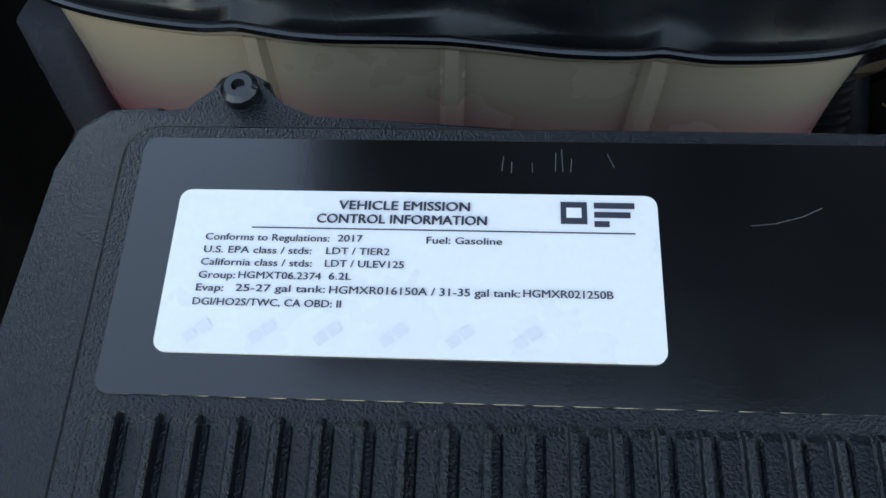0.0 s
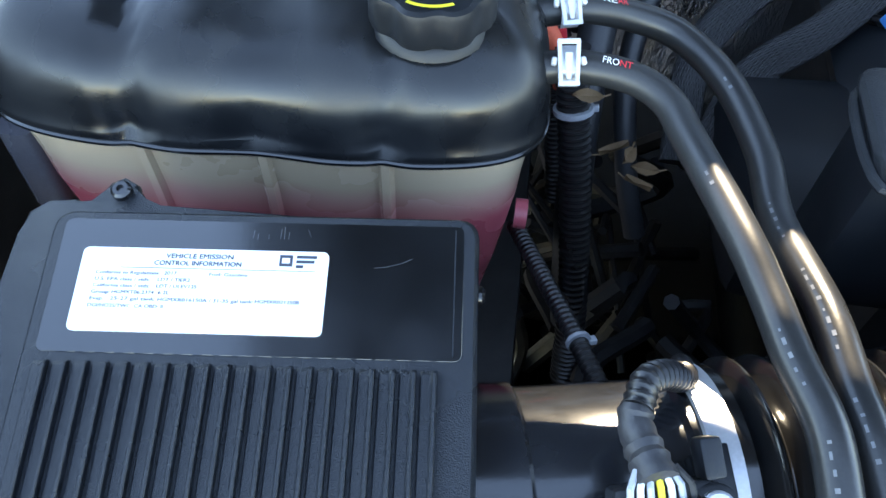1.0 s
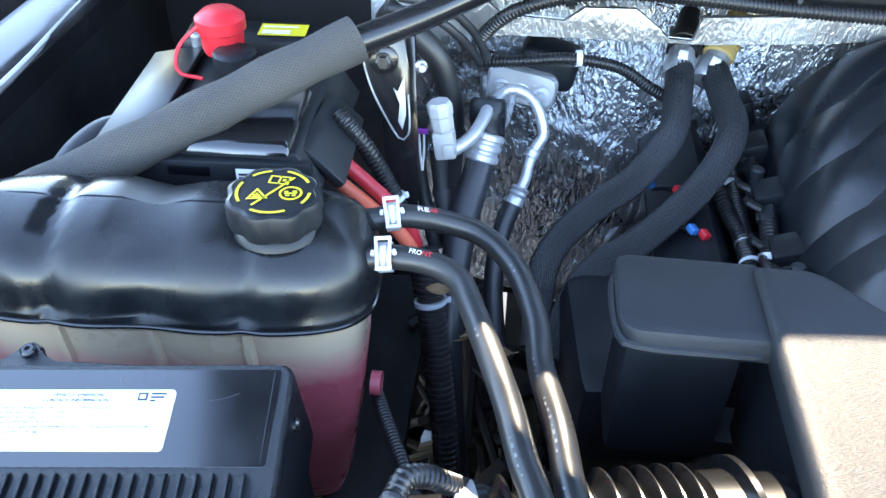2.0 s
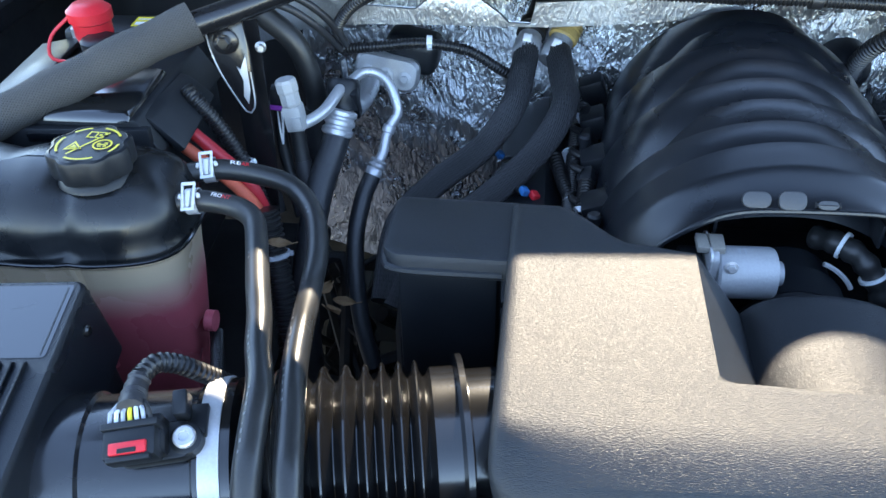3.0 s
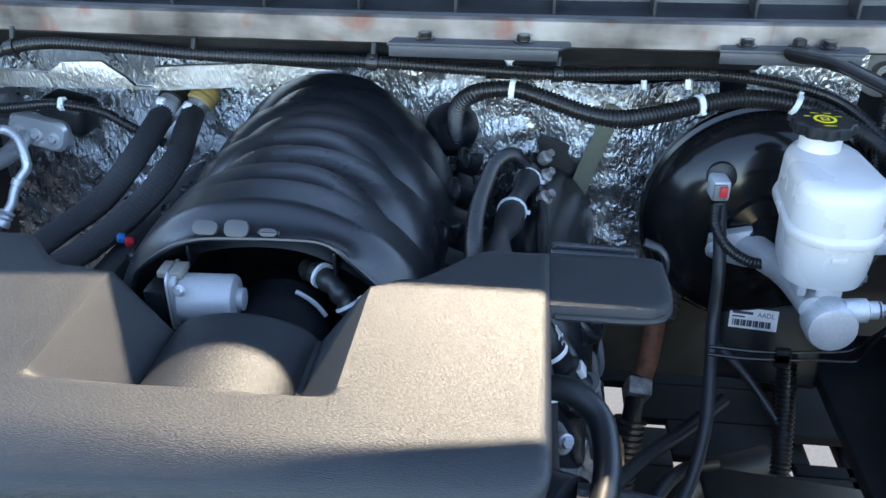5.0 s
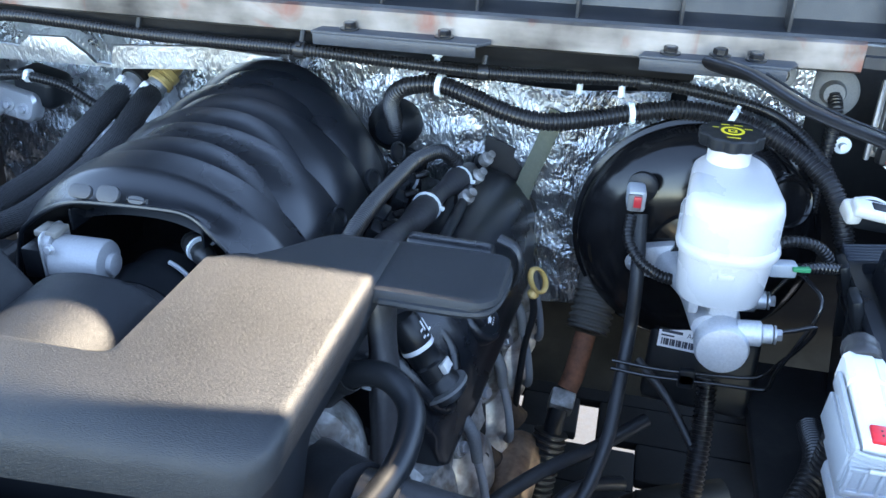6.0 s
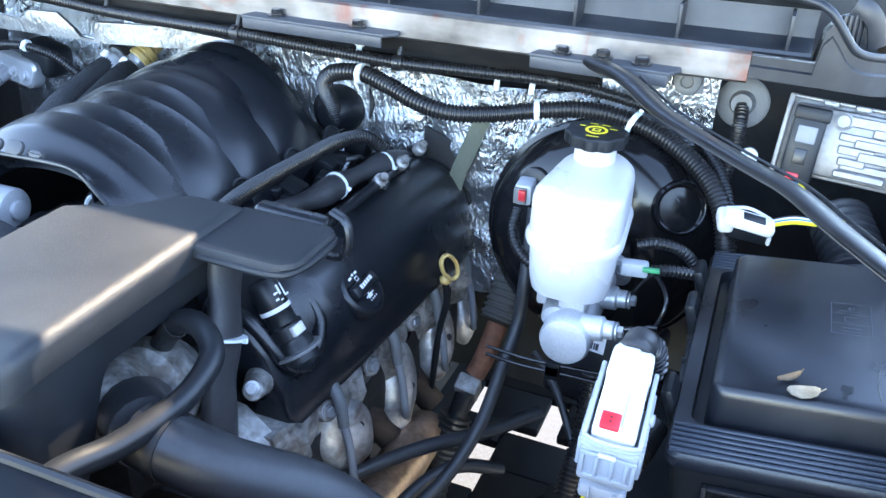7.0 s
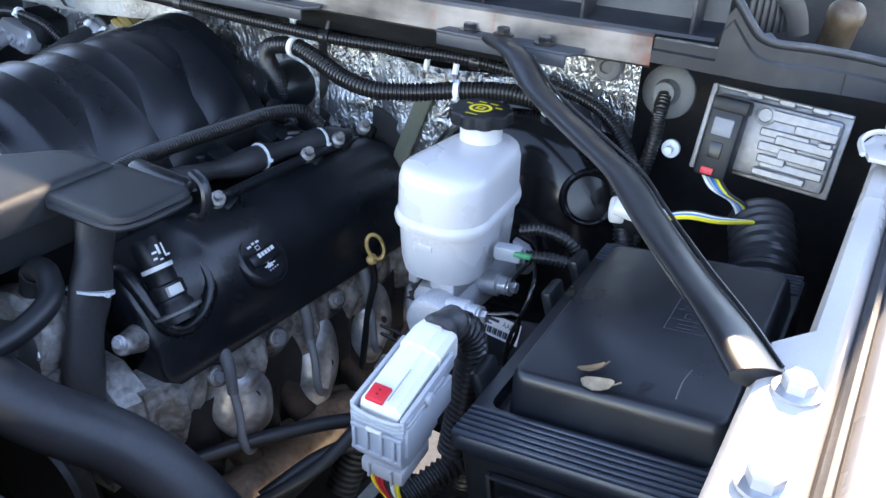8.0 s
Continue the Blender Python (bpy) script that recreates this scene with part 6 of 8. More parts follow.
# small connectors and ribbed tubes between hoses and manifold
for x, y, z, matl in ((0.437, 0.512, 1.068, BLUE), (0.448, 0.508, 1.066, RED), (0.405, 0.60, 1.06, BLUE), (0.43, 0.575, 1.07, RED)):
    k = thing("wire_plug", (x, y, z), "small coloured wire plug on the engine", "connector", "wire plugs")
    part("body", box((0.009, 0.011, 0.008), pose(x, y, z, 10, 20, 30), 0.002), matl, k)
    part("tail", sweep([(x, y, z), (x - 0.012, y + 0.012, z - 0.006), (x - 0.02, y + 0.03, z - 0.02)], 0.003, 8), LOOM, k)
for pts in ([(0.468, 0.575, 1.075), (0.478, 0.54, 1.065), (0.488, 0.505, 1.06), (0.490, 0.48, 1.05)], [(0.500, 0.50, 1.09), (0.497, 0.46, 1.08), (0.492, 0.42, 1.05)]):
    k = thing("ribbed_tube", pts[0], "short ribbed black tube with a bright clip", "tube", "ribbed tubes")
    part("tube", loom(pts, 0.0085, 0.0045), LOOM, k)
    tie(pts[-2], Vector(pts[-1]) - Vector(pts[-2]), 0.0095, k, STEEL, 0.006)
    part("elbow", sweep([pts[-1], (pts[-1][0] - 0.002, pts[-1][1] - 0.02, pts[-1][2] - 0.012), (pts[-1][0] - 0.01, pts[-1][1] - 0.035, pts[-1][2] - 0.035)], 0.0095, 10), BLACK, k)
for x, y, z in ((0.505, 0.415, 1.10), (0.498, 0.565, 1.10), (0.815, 0.405, 1.105), (0.812, 0.52, 1.095)):
    k = thing("mounting_stud", (x, y, z), "small black mounting stud beside the manifold", "stud", "mounting studs")
    part("post", lathe([(0.005, -0.05), (0.005, 0.0), (0.007, 0.001), (0.007, 0.008), (0.005, 0.010)], pose(x, y, z), 12), BLACK, k)

# wiring looms along the cowl
l1 = thing("wiring_loom", (0.7, 0.61, 1.25), "long corrugated black wiring loom along the cowl", "wiring loom", "wiring looms")
L1 = [(0.215, 0.655, 1.160), (0.218, 0.635, 1.195), (0.255, 0.615, 1.235), (0.33, 0.608, 1.258), (0.42, 0.612, 1.256), (0.508, 0.618, 1.249), (0.61, 0.612, 1.249), (0.713, 0.608, 1.250), (0.813, 0.618, 1.243), (0.913, 0.632, 1.236), (1.0, 0.655, 1.232), (1.085, 0.677, 1.228), (1.17, 0.69, 1.215), (1.235, 0.685, 1.198), (1.280, 0.655, 1.165), (1.305, 0.62, 1.12), (1.31, 0.60, 1.08)]
part("conduit", loom(L1, 0.0072, 0.004), LOOM, l1)
for p, d in (((0.30, 0.610, 1.252), (1, 0, 0.25)), ((0.508, 0.618, 1.249), (1, 0, 0)), ((0.713, 0.608, 1.250), (1, 0.05, -0.05)), ((0.913, 0.632, 1.236), (1, 0.2, -0.05)), ((1.085, 0.677, 1.228), (1, 0.2, -0.1))):
    tie(p, d, 0.0078, l1, LOOM, 0.011)
    part("clip_post", sweep([p, (p[0] + 0.002, p[1] + 0.008, p[2] + 0.022)], 0.0032, 8), BLACK, l1)
l2 = thing("wiring_loom", (1.0, 0.64, 1.2), "thick corrugated wiring loom looping to the manifold", "wiring loom", "wiring looms")
L2 = [(0.800, 0.700, 1.118), (0.797, 0.684, 1.15), (0.803, 0.655, 1.187), (0.826, 0.637, 1.210), (0.865, 0.635, 1.216), (0.905, 0.628, 1.208), (0.945, 0.621, 1.197), (0.985, 0.622, 1.191), (1.03, 0.640, 1.192), (1.075, 0.657, 1.198), (1.13, 0.668, 1.204), (1.182, 0.668, 1.199), (1.225, 0.655, 1.188), (1.265, 0.632, 1.170), (1.292, 0.605, 1.145), (1.31, 0.58, 1.09)]
part("conduit", loom(L2, 0.0105, 0.0046), LOOM, l2)
for p, d in (((0.865, 0.635, 1.216), (1, -0.1, -0.05)), ((1.075, 0.657, 1.198), (1, 0.25, 0.1)), ((1.182, 0.668, 1.199), (1, -0.2, -0.4))):
    tie(p, d, 0.0112, l2, TIE, 0.006)
for x, y, z in ((0.86, 0.640, 1.245), (1.062, 0.675, 1.222), (1.015, 0.69, 1.215)):
    part("push_clip", lathe([(0.0035, -0.012), (0.0035, 0.0), (0.006, 0.002), (0.006, 0.010), (0.003, 0.012)], pose(x, y, z, -20, 0, 0), 12), TIE, l2, "white push clip")
for pts, r in (([(0.14, 0.60, 1.245), (0.18, 0.61, 1.235), (0.21, 0.625, 1.205), (0.225, 0.64, 1.17)], 0.0045), ([(0.13, 0.59, 1.238), (0.17, 0.60, 1.228), (0.20, 0.615, 1.20), (0.217, 0.64, 1.165)], 0.0045)):
    k = thing("black_cable", pts[0], "thin black cable by the firewall", "cable", "thin cables")
    part("sheath", sweep(pts, r, 10), RUBBER, k)
k = thing("wiring_loom", (0.3, 0.66, 1.17), "corrugated loom running to the heater hoses", "wiring loom", "wiring looms")
part("conduit", loom([(0.215, 0.655, 1.158), (0.26, 0.650, 1.165), (0.31, 0.652, 1.170), (0.36, 0.660, 1.160), (0.395, 0.665, 1.138), (0.43, 0.675, 1.115)], 0.0065, 0.004), LOOM, k)
tie((0.318, 0.654, 1.170), (1, 0.1, 0), 0.0072, k, TIE, 0.006)

# ---- right side: valve cover, brake booster, fuse box, control unit ----
vc = thing("valve_cover", (0.93, 0.5, 0.95), "black valve cover with oil cap and coil", "valve cover")
VSEC = [(0.862, 1.030), (0.864, 1.074), (0.870, 1.083), (0.892, 1.086), (0.915, 1.080), (0.934, 1.066), (0.950, 1.045), (0.958, 1.025), (0.962, 0.995), (0.962, 0.976), (0.966, 0.970), (0.965, 0.958), (0.90, 0.950)]
R = []
for y, s, cut in ((0.316, 0.86, 0.020), (0.319, 0.94, 0.020), (0.327, 1.0, 0.020), (0.385, 1.0, 0.018), (0.402, 1.0, 0.005), (0.412, 1.0, 0.0), (0.50, 1.0, 0.0), (0.715, 1.0, 0.0), (0.730, 0.95, 0.0), (0.738, 0.86, 0.0)):
    c = Vector((0.915, 0, 1.02))
    yaw = 0.06 * (y - 0.45)
    row = []
    for i, (x, z) in enumerate(VSEC):
        k = cut if 3 <= i <= 7 else cut * 0.3
        row.append(Vector((c.x + (x - c.x) * s - 0.75 * k + yaw, y, c.z + (z - c.z) * s - 0.65 * k)))
    R.append(row)
part("shell", loft(R), VALVE, vc, angle=50)
VN = Vector((0.72, 0, 0.70)).normalized()
VM = frame_of((0.948, 0.460, 1.036), VN, (0, 1, 0))
ocap = part("oil_cap", lathe([(0.030, -0.010), (0.032, -0.004), (0.032, 0.006), (0.030, 0.009), (0.027, 0.010), (0.026, 0.008), (0.004, 0.008)], VM, 40), VALVE, vc, "round black oil filler cap")
part("cap_bar", box((0.046, 0.016, 0.010), VM @ Matrix.Translation((0, 0, 0.011)), 0.004), VALVE, ocap)
CM = frame_of((0.948, 0.460, 1.036), VN, (-0.10, 0.98, 0.0)) @ Matrix.Translation((0, 0, 0.0168))
part("grade_bars", bars([(-0.012, 0.015, -0.006, 0.0175), (-0.004, 0.016, 0.000, 0.0185), (0.002, 0.0155, 0.007, 0.018), (-0.003, 0.0085, 0.003, 0.0095), (-0.003, 0.0125, 0.003, 0.0135), (-0.003, 0.0095, -0.0022, 0.0125), (0.0022, 0.0095, 0.003, 0.0125)], CM @ Matrix.Translation((0, 0, -0.0065))), WINK, ocap, "white printed bars")
part("name_bars", bars([(-0.012, 0.000, -0.008, 0.005), (-0.007, 0.000, -0.003, 0.0045), (-0.002, 0.000, 0.002, 0.0045), (0.003, 0.000, 0.007, 0.0045), (0.008, 0.000, 0.013, 0.0045)], CM), WINK, ocap, "white printed bars in place of a name")
part("oil_symbol", bars([(-0.006, -0.014, 0.003, -0.010), (0.003, -0.012, 0.008, -0.0105), (-0.009, -0.012, -0.006, -0.0105), (-0.003, -0.010, 0.0, -0.008), (-0.006, -0.0175, -0.004, -0.016), (-0.002, -0.0175, 0.0, -0.016), (0.002, -0.0175, 0.004, -0.016), (0.006, -0.0175, 0.008, -0.016)], CM @ Matrix.Translation((0, 0, -0.0065))), WINK, ocap, "white oil can symbol")
CF = frame_of((0.940, 0.348, 1.030), (-0.50, 0.06, 0.80), (0, 1, 0))
coil = part("oil_filler_tube", lathe([(0.019, -0.012), (0.019, 0.004), (0.0160, 0.008), (0.0160, 0.012), (0.0178, 0.013), (0.0178, 0.026), (0.0145, 0.028), (0.0145, 0.040), (0.0155, 0.042), (0.0155, 0.070), (0.0125, 0.075)], CF, 28), BLACK, vc, "black plug with white bands")
part("white_band", lathe([(0.0157, 0.042), (0.0160, 0.0425), (0.0160, 0.0460), (0.0157, 0.0465)], CF, 28, caps=False), WINK, coil)
part("white_block", box((0.016, 0.006, 0.010), CF @ Matrix.Translation((-0.004, -0.0170, 0.019)), 0.001), WHITE, coil)
part("tube_print", bars([(-0.010, 0.052, -0.005, 0.054), (-0.003, 0.050, 0.001, 0.0515), (-0.009, 0.058, -0.003, 0.060), (-0.002, 0.056, 0.001, 0.066), (0.004, 0.052, 0.006, 0.066), (0.006, 0.052, 0.010, 0.054)], CF @ pose(0, -0.0157, 0, 90, 0, 0)), WINK, coil, "white printed marks")
part("foot_ring", lathe([(0.019, 0.0), (0.025, 0.002), (0.025, 0.005), (0.019, 0.006)], CF @ Matrix.Translation((0, 0, -0.006)), 28, caps=False), DUSTR, vc, "dusty ring at the tube's foot")
part("pocket_ridge", sweep([(0.872, 0.328, 1.062), (0.895, 0.327, 1.066), (0.915, 0.328, 1.050), (0.932, 0.330, 1.028), (0.944, 0.339, 1.012), (0.947, 0.357, 1.008), (0.944, 0.380, 1.014), (0.937, 0.398, 1.034), (0.920, 0.402, 1.056), (0.900, 0.402, 1.066), (0.875, 0.402, 1.060)], 0.0075, 12), VALVE, vc)
part("front_boss", lathe([(0.015, -0.03), (0.0105, -0.002), (0.0098, 0.004), (0.008, 0.006)], frame_of((0.928, 0.290, 1.016), (0.35, -0.85, 0.35)), 18), CAST, vc, "cast mounting boss")
bolt("mount_bolt", (0.9315, 0.284, 1.024), (0.35, -0.85, 0.35), 0.0055, ALU, vc, "", 1.3)

# cylinder head edge, heat shields, plug leads, dipstick
hd = thing("cylinder_head", (0.95, 0.5, 0.9), "sooty cast aluminium cylinder head edge with bolts", "cylinder head")
bm = bmesh.new()
R = []
for i in range(61):
    y = 0.290 + 0.45 * i / 60
    o = 0.010 * math.sin(y * 2 * math.pi / 0.1) + 0.006 * math.sin(y * 160) + 0.06 * (y - 0.45)
    R.append([Vector(p) for p in ((0.905, y, 0.962), (0.948 + o * 0.3, y, 0.962), (0.956 + o * 0.6, y, 0.945), (0.957 + o, y, 0.920), (0.946 + o, y, 0.885), (0.93, y, 0.85), (0.90, y, 0.85))])
part("casting", loft(R, bm), CAST, hd)
part("front_casting", loft([[Vector(p) for p in ((0.86, y, 0.99), (0.905 + k, y, 0.985), (0.940 + k, y, 0.955), (0.945 + k, y, 0.90), (0.91, y, 0.84), (0.86, y, 0.84))] for y, k in ((0.262, -0.020), (0.270, -0.004), (0.300, 0.006))]), CAST, hd)
for y in (0.382, 0.472, 0.575):
    part("bolt_boss", lathe([(0.014, -0.03), (0.013, 0.0), (0.012, 0.010), (0.009, 0.013)], frame_of((0.950 + 0.06 * (y - 0.45), y, 0.930), (0.85, -0.3, 0.35)), 14), CAST, hd)
    bolt("bolt", (0.959 + 0.06 * (y - 0.45), y - 0.004, 0.934), (0.85, -0.3, 0.35), 0.0065, STEEL, hd)
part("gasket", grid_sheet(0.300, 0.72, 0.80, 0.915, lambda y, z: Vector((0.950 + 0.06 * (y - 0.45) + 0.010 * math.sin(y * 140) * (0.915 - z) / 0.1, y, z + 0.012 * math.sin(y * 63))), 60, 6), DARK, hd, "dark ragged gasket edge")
for k, (x, y, z, w, h, lean) in enumerate(((0.962, 0.402, 0.880, 0.040, 0.040, 10), (0.966, 0.526, 0.850, 0.030, 0.058, -14), (0.972, 0.636, 0.856, 0.030, 0.052, -10), (0.972, 0.742, 0.836, 0.023, 0.042, -6))):
    s = thing("heat_shield", (x, y, z), "pressed-steel heat shield below the head, brown with stains and painted reflections", "heat shield", "heat shields")
    M = frame_of((x, y, z), (0.80, -0.52, 0.30), (0.45, 0.86, 0.05)) @ pose(0, 0, 0, 0, 0, lean)
    rings = []
    for sc, d in ((0.985, -0.004), (1.0, -0.002), (0.985, 0.0), (0.93, 0.003), (0.84, 0.0062), (0.70, 0.0095), (0.52, 0.0122), (0.30, 0.0140), (0.06, 0.0146)):
        ring = []
        for i in range(44):
            a = 2 * math.pi * i / 44
            egg = 1.0 + 0.14 * math.sin(a) - 0.10 * math.cos(2 * a + 0.5 * k) + 0.02 * math.sin(5 * a + k)
            px, py = sc * w * egg * math.cos(a), sc * h * egg * math.sin(a)
            ring.append(M @ Vector((px, py, d + 0.0025 * noise.noise(Vector((px * 40, py * 40, 3.0 * k))) * (sc < 0.95))))
        rings.append(ring)
    part("pressing", loft(rings), SHIELD, s, "dull steel pressing with brown stains and painted reflections", angle=50)
    part("hole", lathe([(0.0052, 0), (0.0052, 0.0012), (0.002, 0.0013)], M @ Matrix.Translation((w * 0.42, h * 0.25, 0.0108)), 16), DARK, s)
    wl = thing("plug_lead", (x, y + 0.01, 0.95), "grey ignition lead with boot hanging from the head", "ignition lead", "ignition leads")
    part("boot", sweep([(x - 0.010, y - 0.012, 0.962), (x + 0.004, y - 0.018, 0.945), (x + 0.010, y - 0.022, 0.918)], lambda s: 0.0075 - 0.0015 * s, 12), DUSTR, wl)
    part("lead", sweep([(x + 0.009, y - 0.021, 0.922), (x + 0.017, y - 0.023, 0.892), (x + 0.022, y - 0.026, 0.862), (x + 0.020, y - 0.016, 0.838), (x + 0.008, y + 0.012, 0.826)], 0.0048, 10), LEAD, wl)
man = thing("exhaust_manifold", (1.0, 0.5, 0.8), "sooty brown exhaust manifold below the shields", "exhaust manifold")
part("log", sweep([(0.975, 0.30, 0.79), (0.99, 0.45, 0.785), (0.995, 0.53, 0.792), (0.996, 0.555, 0.775)], 0.030, 18), HEATED, man, "heat-tinted steel pipe")
for y in (0.40, 0.50, 0.60):
    part("port", sweep([(0.935, y, 0.85), (0.955, y, 0.82), (0.985, y, 0.79)], 0.018, 12), SOOT, man)
dip = thing("dipstick", (0.99, 0.616, 0.95), "yellow ring-handled oil dipstick on a black tube", "dipstick")
DM = frame_of((0.9945, 0.613, 0.997), (0.70, -0.70, 0.3), (-0.45, 0, 0.9))
part("handle", sweep([DM @ Vector((0.0160 * math.cos(a), 0.0098 * math.sin(a), 0)) for a in [2 * math.pi * k / 18 for k in range(19)]], 0.0024, 8, 0.003, flat=2.2, side=(0.70, -0.70, 0.3)), DIPY, dip, "yellow ring handle")
part("foot", lathe([(0.0055, -0.004), (0.0075, 0.0), (0.0055, 0.005), (0.003, 0.008)], frame_of((0.990, 0.612, 0.978), (0.3, 0, 1)), 14), DIPY, dip, "yellow stopper")
part("stem", sweep([(0.990, 0.612, 0.976), (0.992, 0.614, 0.945), (0.985, 0.61, 0.90), (0.98, 0.60, 0.80)], 0.0045, 10), BLACK, dip)

# injector harness and fuel rail beside the manifold
ih = thing("injector_harness", (0.86, 0.55, 1.09), "taped injector harness with ribbed tube beside the manifold", "harness")
part("ribbed_tube", loom([(0.846, 0.350, 1.140), (0.841, 0.40, 1.145), (0.838, 0.47, 1.142), (0.842, 0.54, 1.140), (0.850, 0.60, 1.140), (0.868, 0.64, 1.135), (0.885, 0.655, 1.115)], 0.0088, 0.004), LOOM, ih)
part("loom_wrap", sweep([(0.862, 0.40, 1.115), (0.862, 0.47, 1.112), (0.868, 0.52, 1.105), (0.876, 0.58, 1.105), (0.888, 0.65, 1.10), (0.89, 0.70, 1.09)], lambda s: 0.013 + 0.003 * math.sin(17 * s), 12), TAPE, ih, "cloth-taped wiring")
for p, d in (((0.872, 0.555, 1.105), (0.1, 1, 0)), ((0.888, 0.645, 1.10), (0.15, 1, -0.1))):
    tie(p, d, 0.0155, ih, TIE, 0.003)
part("rail_pipe", sweep([(0.905, 0.43, 1.10), (0.905, 0.58, 1.098), (0.900, 0.66, 1.09), (0.897, 0.72, 1.078)], 0.006, 10), VALVE, ih, "black fuel pipe")
for y in (0.45, 0.60, 0.66, 0.715):
    part("fitting", lathe([(0.006, 0), (0.0085, 0.002), (0.0085, 0.012), (0.005, 0.014), (0.005, 0.022)], frame_of((0.903, y, 1.096), (0.5, -0.3, 0.6)), 12), CAST, ih)
    part("plug", box((0.018, 0.022, 0.016), pose(0.898, y + 0.02, 1.085, 20, 20, 15), 0.003), BLACK, ih)
lp = thing("lift_bracket", (0.94, 0.36, 1.16), "black bracket and clip behind the cover chamber", "bracket")
part("bar", box((0.075, 0.018, 0.016), pose(0.945, 0.346, 1.174, 8, 0, -3), 0.006, 3), VALVE, lp)
part("clip", sweep([(0.985, 0.348, 1.188), (1.000, 0.345, 1.182), (1.004, 0.342, 1.165), (0.998, 0.340, 1.150), (0.985, 0.340, 1.148)], 0.0032, 8, flat=1.8, side=(0, 1, 0)), VALVE, lp)
h = thing("cloth_strap", (0.886, 0.70, 1.02), "olive woven strap hanging over the foil", "strap")
part("webbing", sweep([(0.99, 0.735, 1.165), (0.975, 0.730, 1.12), (0.955, 0.725, 1.06), (0.945, 0.72, 0.98)], 0.011, 8, flat=0.2, side=(0, -1, 0.1)), mat("olive_webbing", (0.10, 0.105, 0.075), 0.7, tone=0.2, grain=0.5, scale=300), h)
pl = thing("plastic_shield", (0.95, 0.70, 1.05), "grey translucent shield behind the valve cover", "shield")
part("sheet", loft([[Vector((0.90, 0.745, 1.12)), Vector((0.96, 0.745, 1.10)), Vector((0.985, 0.74, 0.96)), Vector((0.90, 0.735, 0.98))], [Vector((0.90, 0.750, 1.12)), Vector((0.96, 0.750, 1.10)), Vector((0.985, 0.745, 0.96)), Vector((0.90, 0.740, 0.98))]]), DARK, pl)

# brake booster, master cylinder and reservoir
bb = thing("brake_booster", (1.163, 0.64, 1.06), "round glossy black brake booster on the firewall", "brake booster")
BBM = frame_of((1.163, 0.667, 1.058), (0, -1, 0.07), (1, 0, 0))
part("shell", lathe([(0.120, -0.07), (0.128, -0.03), (0.138, -0.006), (0.139, 0.0), (0.138, 0.006), (0.133, 0.008), (0.131, 0.018), (0.125, 0.032), (0.112, 0.044), (0.090, 0.052), (0.060, 0.058), (0.03, 0.060)], BBM, 72), BOOST, bb)
part("boss", lathe([(0.031, -0.006), (0.0290, 0.0005), (0.0265, 0.0022), (0.0240, 0.0010), (0.0225, -0.0012), (0.004, -0.0006)], BBM @ frame_of((0.088, 0.066, 0.0455), (0.376, 0.282, 0.88)), 40), BOOST, bb, "round pressed boss")
part("hub", lathe([(0.050, 0), (0.048, 0.012), (0.030, 0.016), (0.030, 0.036)], BBM @ Matrix.Translation((0, 0, 0.056)), 32), BOOST, bb)
part("mount_flange", prism([(-0.062, -0.012), (-0.048, -0.016), (-0.020, -0.024), (0.020, -0.024), (0.048, -0.016), (0.060, 0.0), (0.048, 0.016), (0.020, 0.024), (-0.020, 0.024), (-0.048, 0.016), (-0.062, 0.012)], -0.007, 0.007, frame_of((1.156, 0.588, 1.058), (0, -1, 0), (1, 0, 0)), 0.003), ALU, bb, "cast aluminium mounting flange")
for x in (1.102, 1.205):
    bolt("nut", (x, 0.579, 1.058), (0, -1, 0), 0.008, STEEL, bb)
vcn = thing("booster_sensor", (1.09, 0.55, 1.13), "grey vacuum sensor plug with corrugated lead", "sensor")
part("collar", lathe([(0.016, 0), (0.016, 0.008), (0.012, 0.010)], frame_of((1.098, 0.598, 1.140), (-0.1, -1, 0.1)), 20), BLACK, vcn)
part("plug", box((0.019, 0.028, 0.024), pose(1.092, 0.576, 1.136, 0, 0, 5), 0.004), GREYP, vcn)
part("plug_face", box((0.014, 0.004, 0.018), pose(1.091, 0.561, 1.136, 0, 0, 5), 0.001), DUSTR, vcn)
part("lock", box((0.008, 0.004, 0.012), pose(1.094, 0.558, 1.138), 0.001), REDW, vcn)
part("lead", loom([(1.090, 0.562, 1.120), (1.090, 0.548, 1.102), (1.102, 0.535, 1.085), (1.125, 0.530, 1.072), (1.15, 0.535, 1.066)], 0.0062, 0.004), LOOM, vcn)
mc = thing("master_cylinder", (1.18, 0.48, 1.06), "cast aluminium brake master cylinder", "master cylinder")
MCM = frame_of((1.184, 0.425, 1.062), (0, 1, -0.04), (1, 0, 0))
part("bore", lathe([(0.018, -0.004), (0.0225, -0.003), (0.0245, 0.002), (0.0245, 0.022), (0.020, 0.026), (0.020, 0.14)], MCM, 32), ALU, mc)
part("saddle", box((0.028, 0.075, 0.030), pose(1.182, 0.485, 1.088), 0.006), ALU, mc)
part("web", sweep([(1.168, 0.445, 1.072), (1.160, 0.50, 1.074), (1.150, 0.55, 1.066), (1.140, 0.586, 1.058)], lambda s: 0.0125 + 0.006 * s, 16), ALU, mc)
part("web_lug", box((0.010, 0.020, 0.022), pose(1.153, 0.452, 1.096, 0, 0, 8), 0.003), ALU, mc)
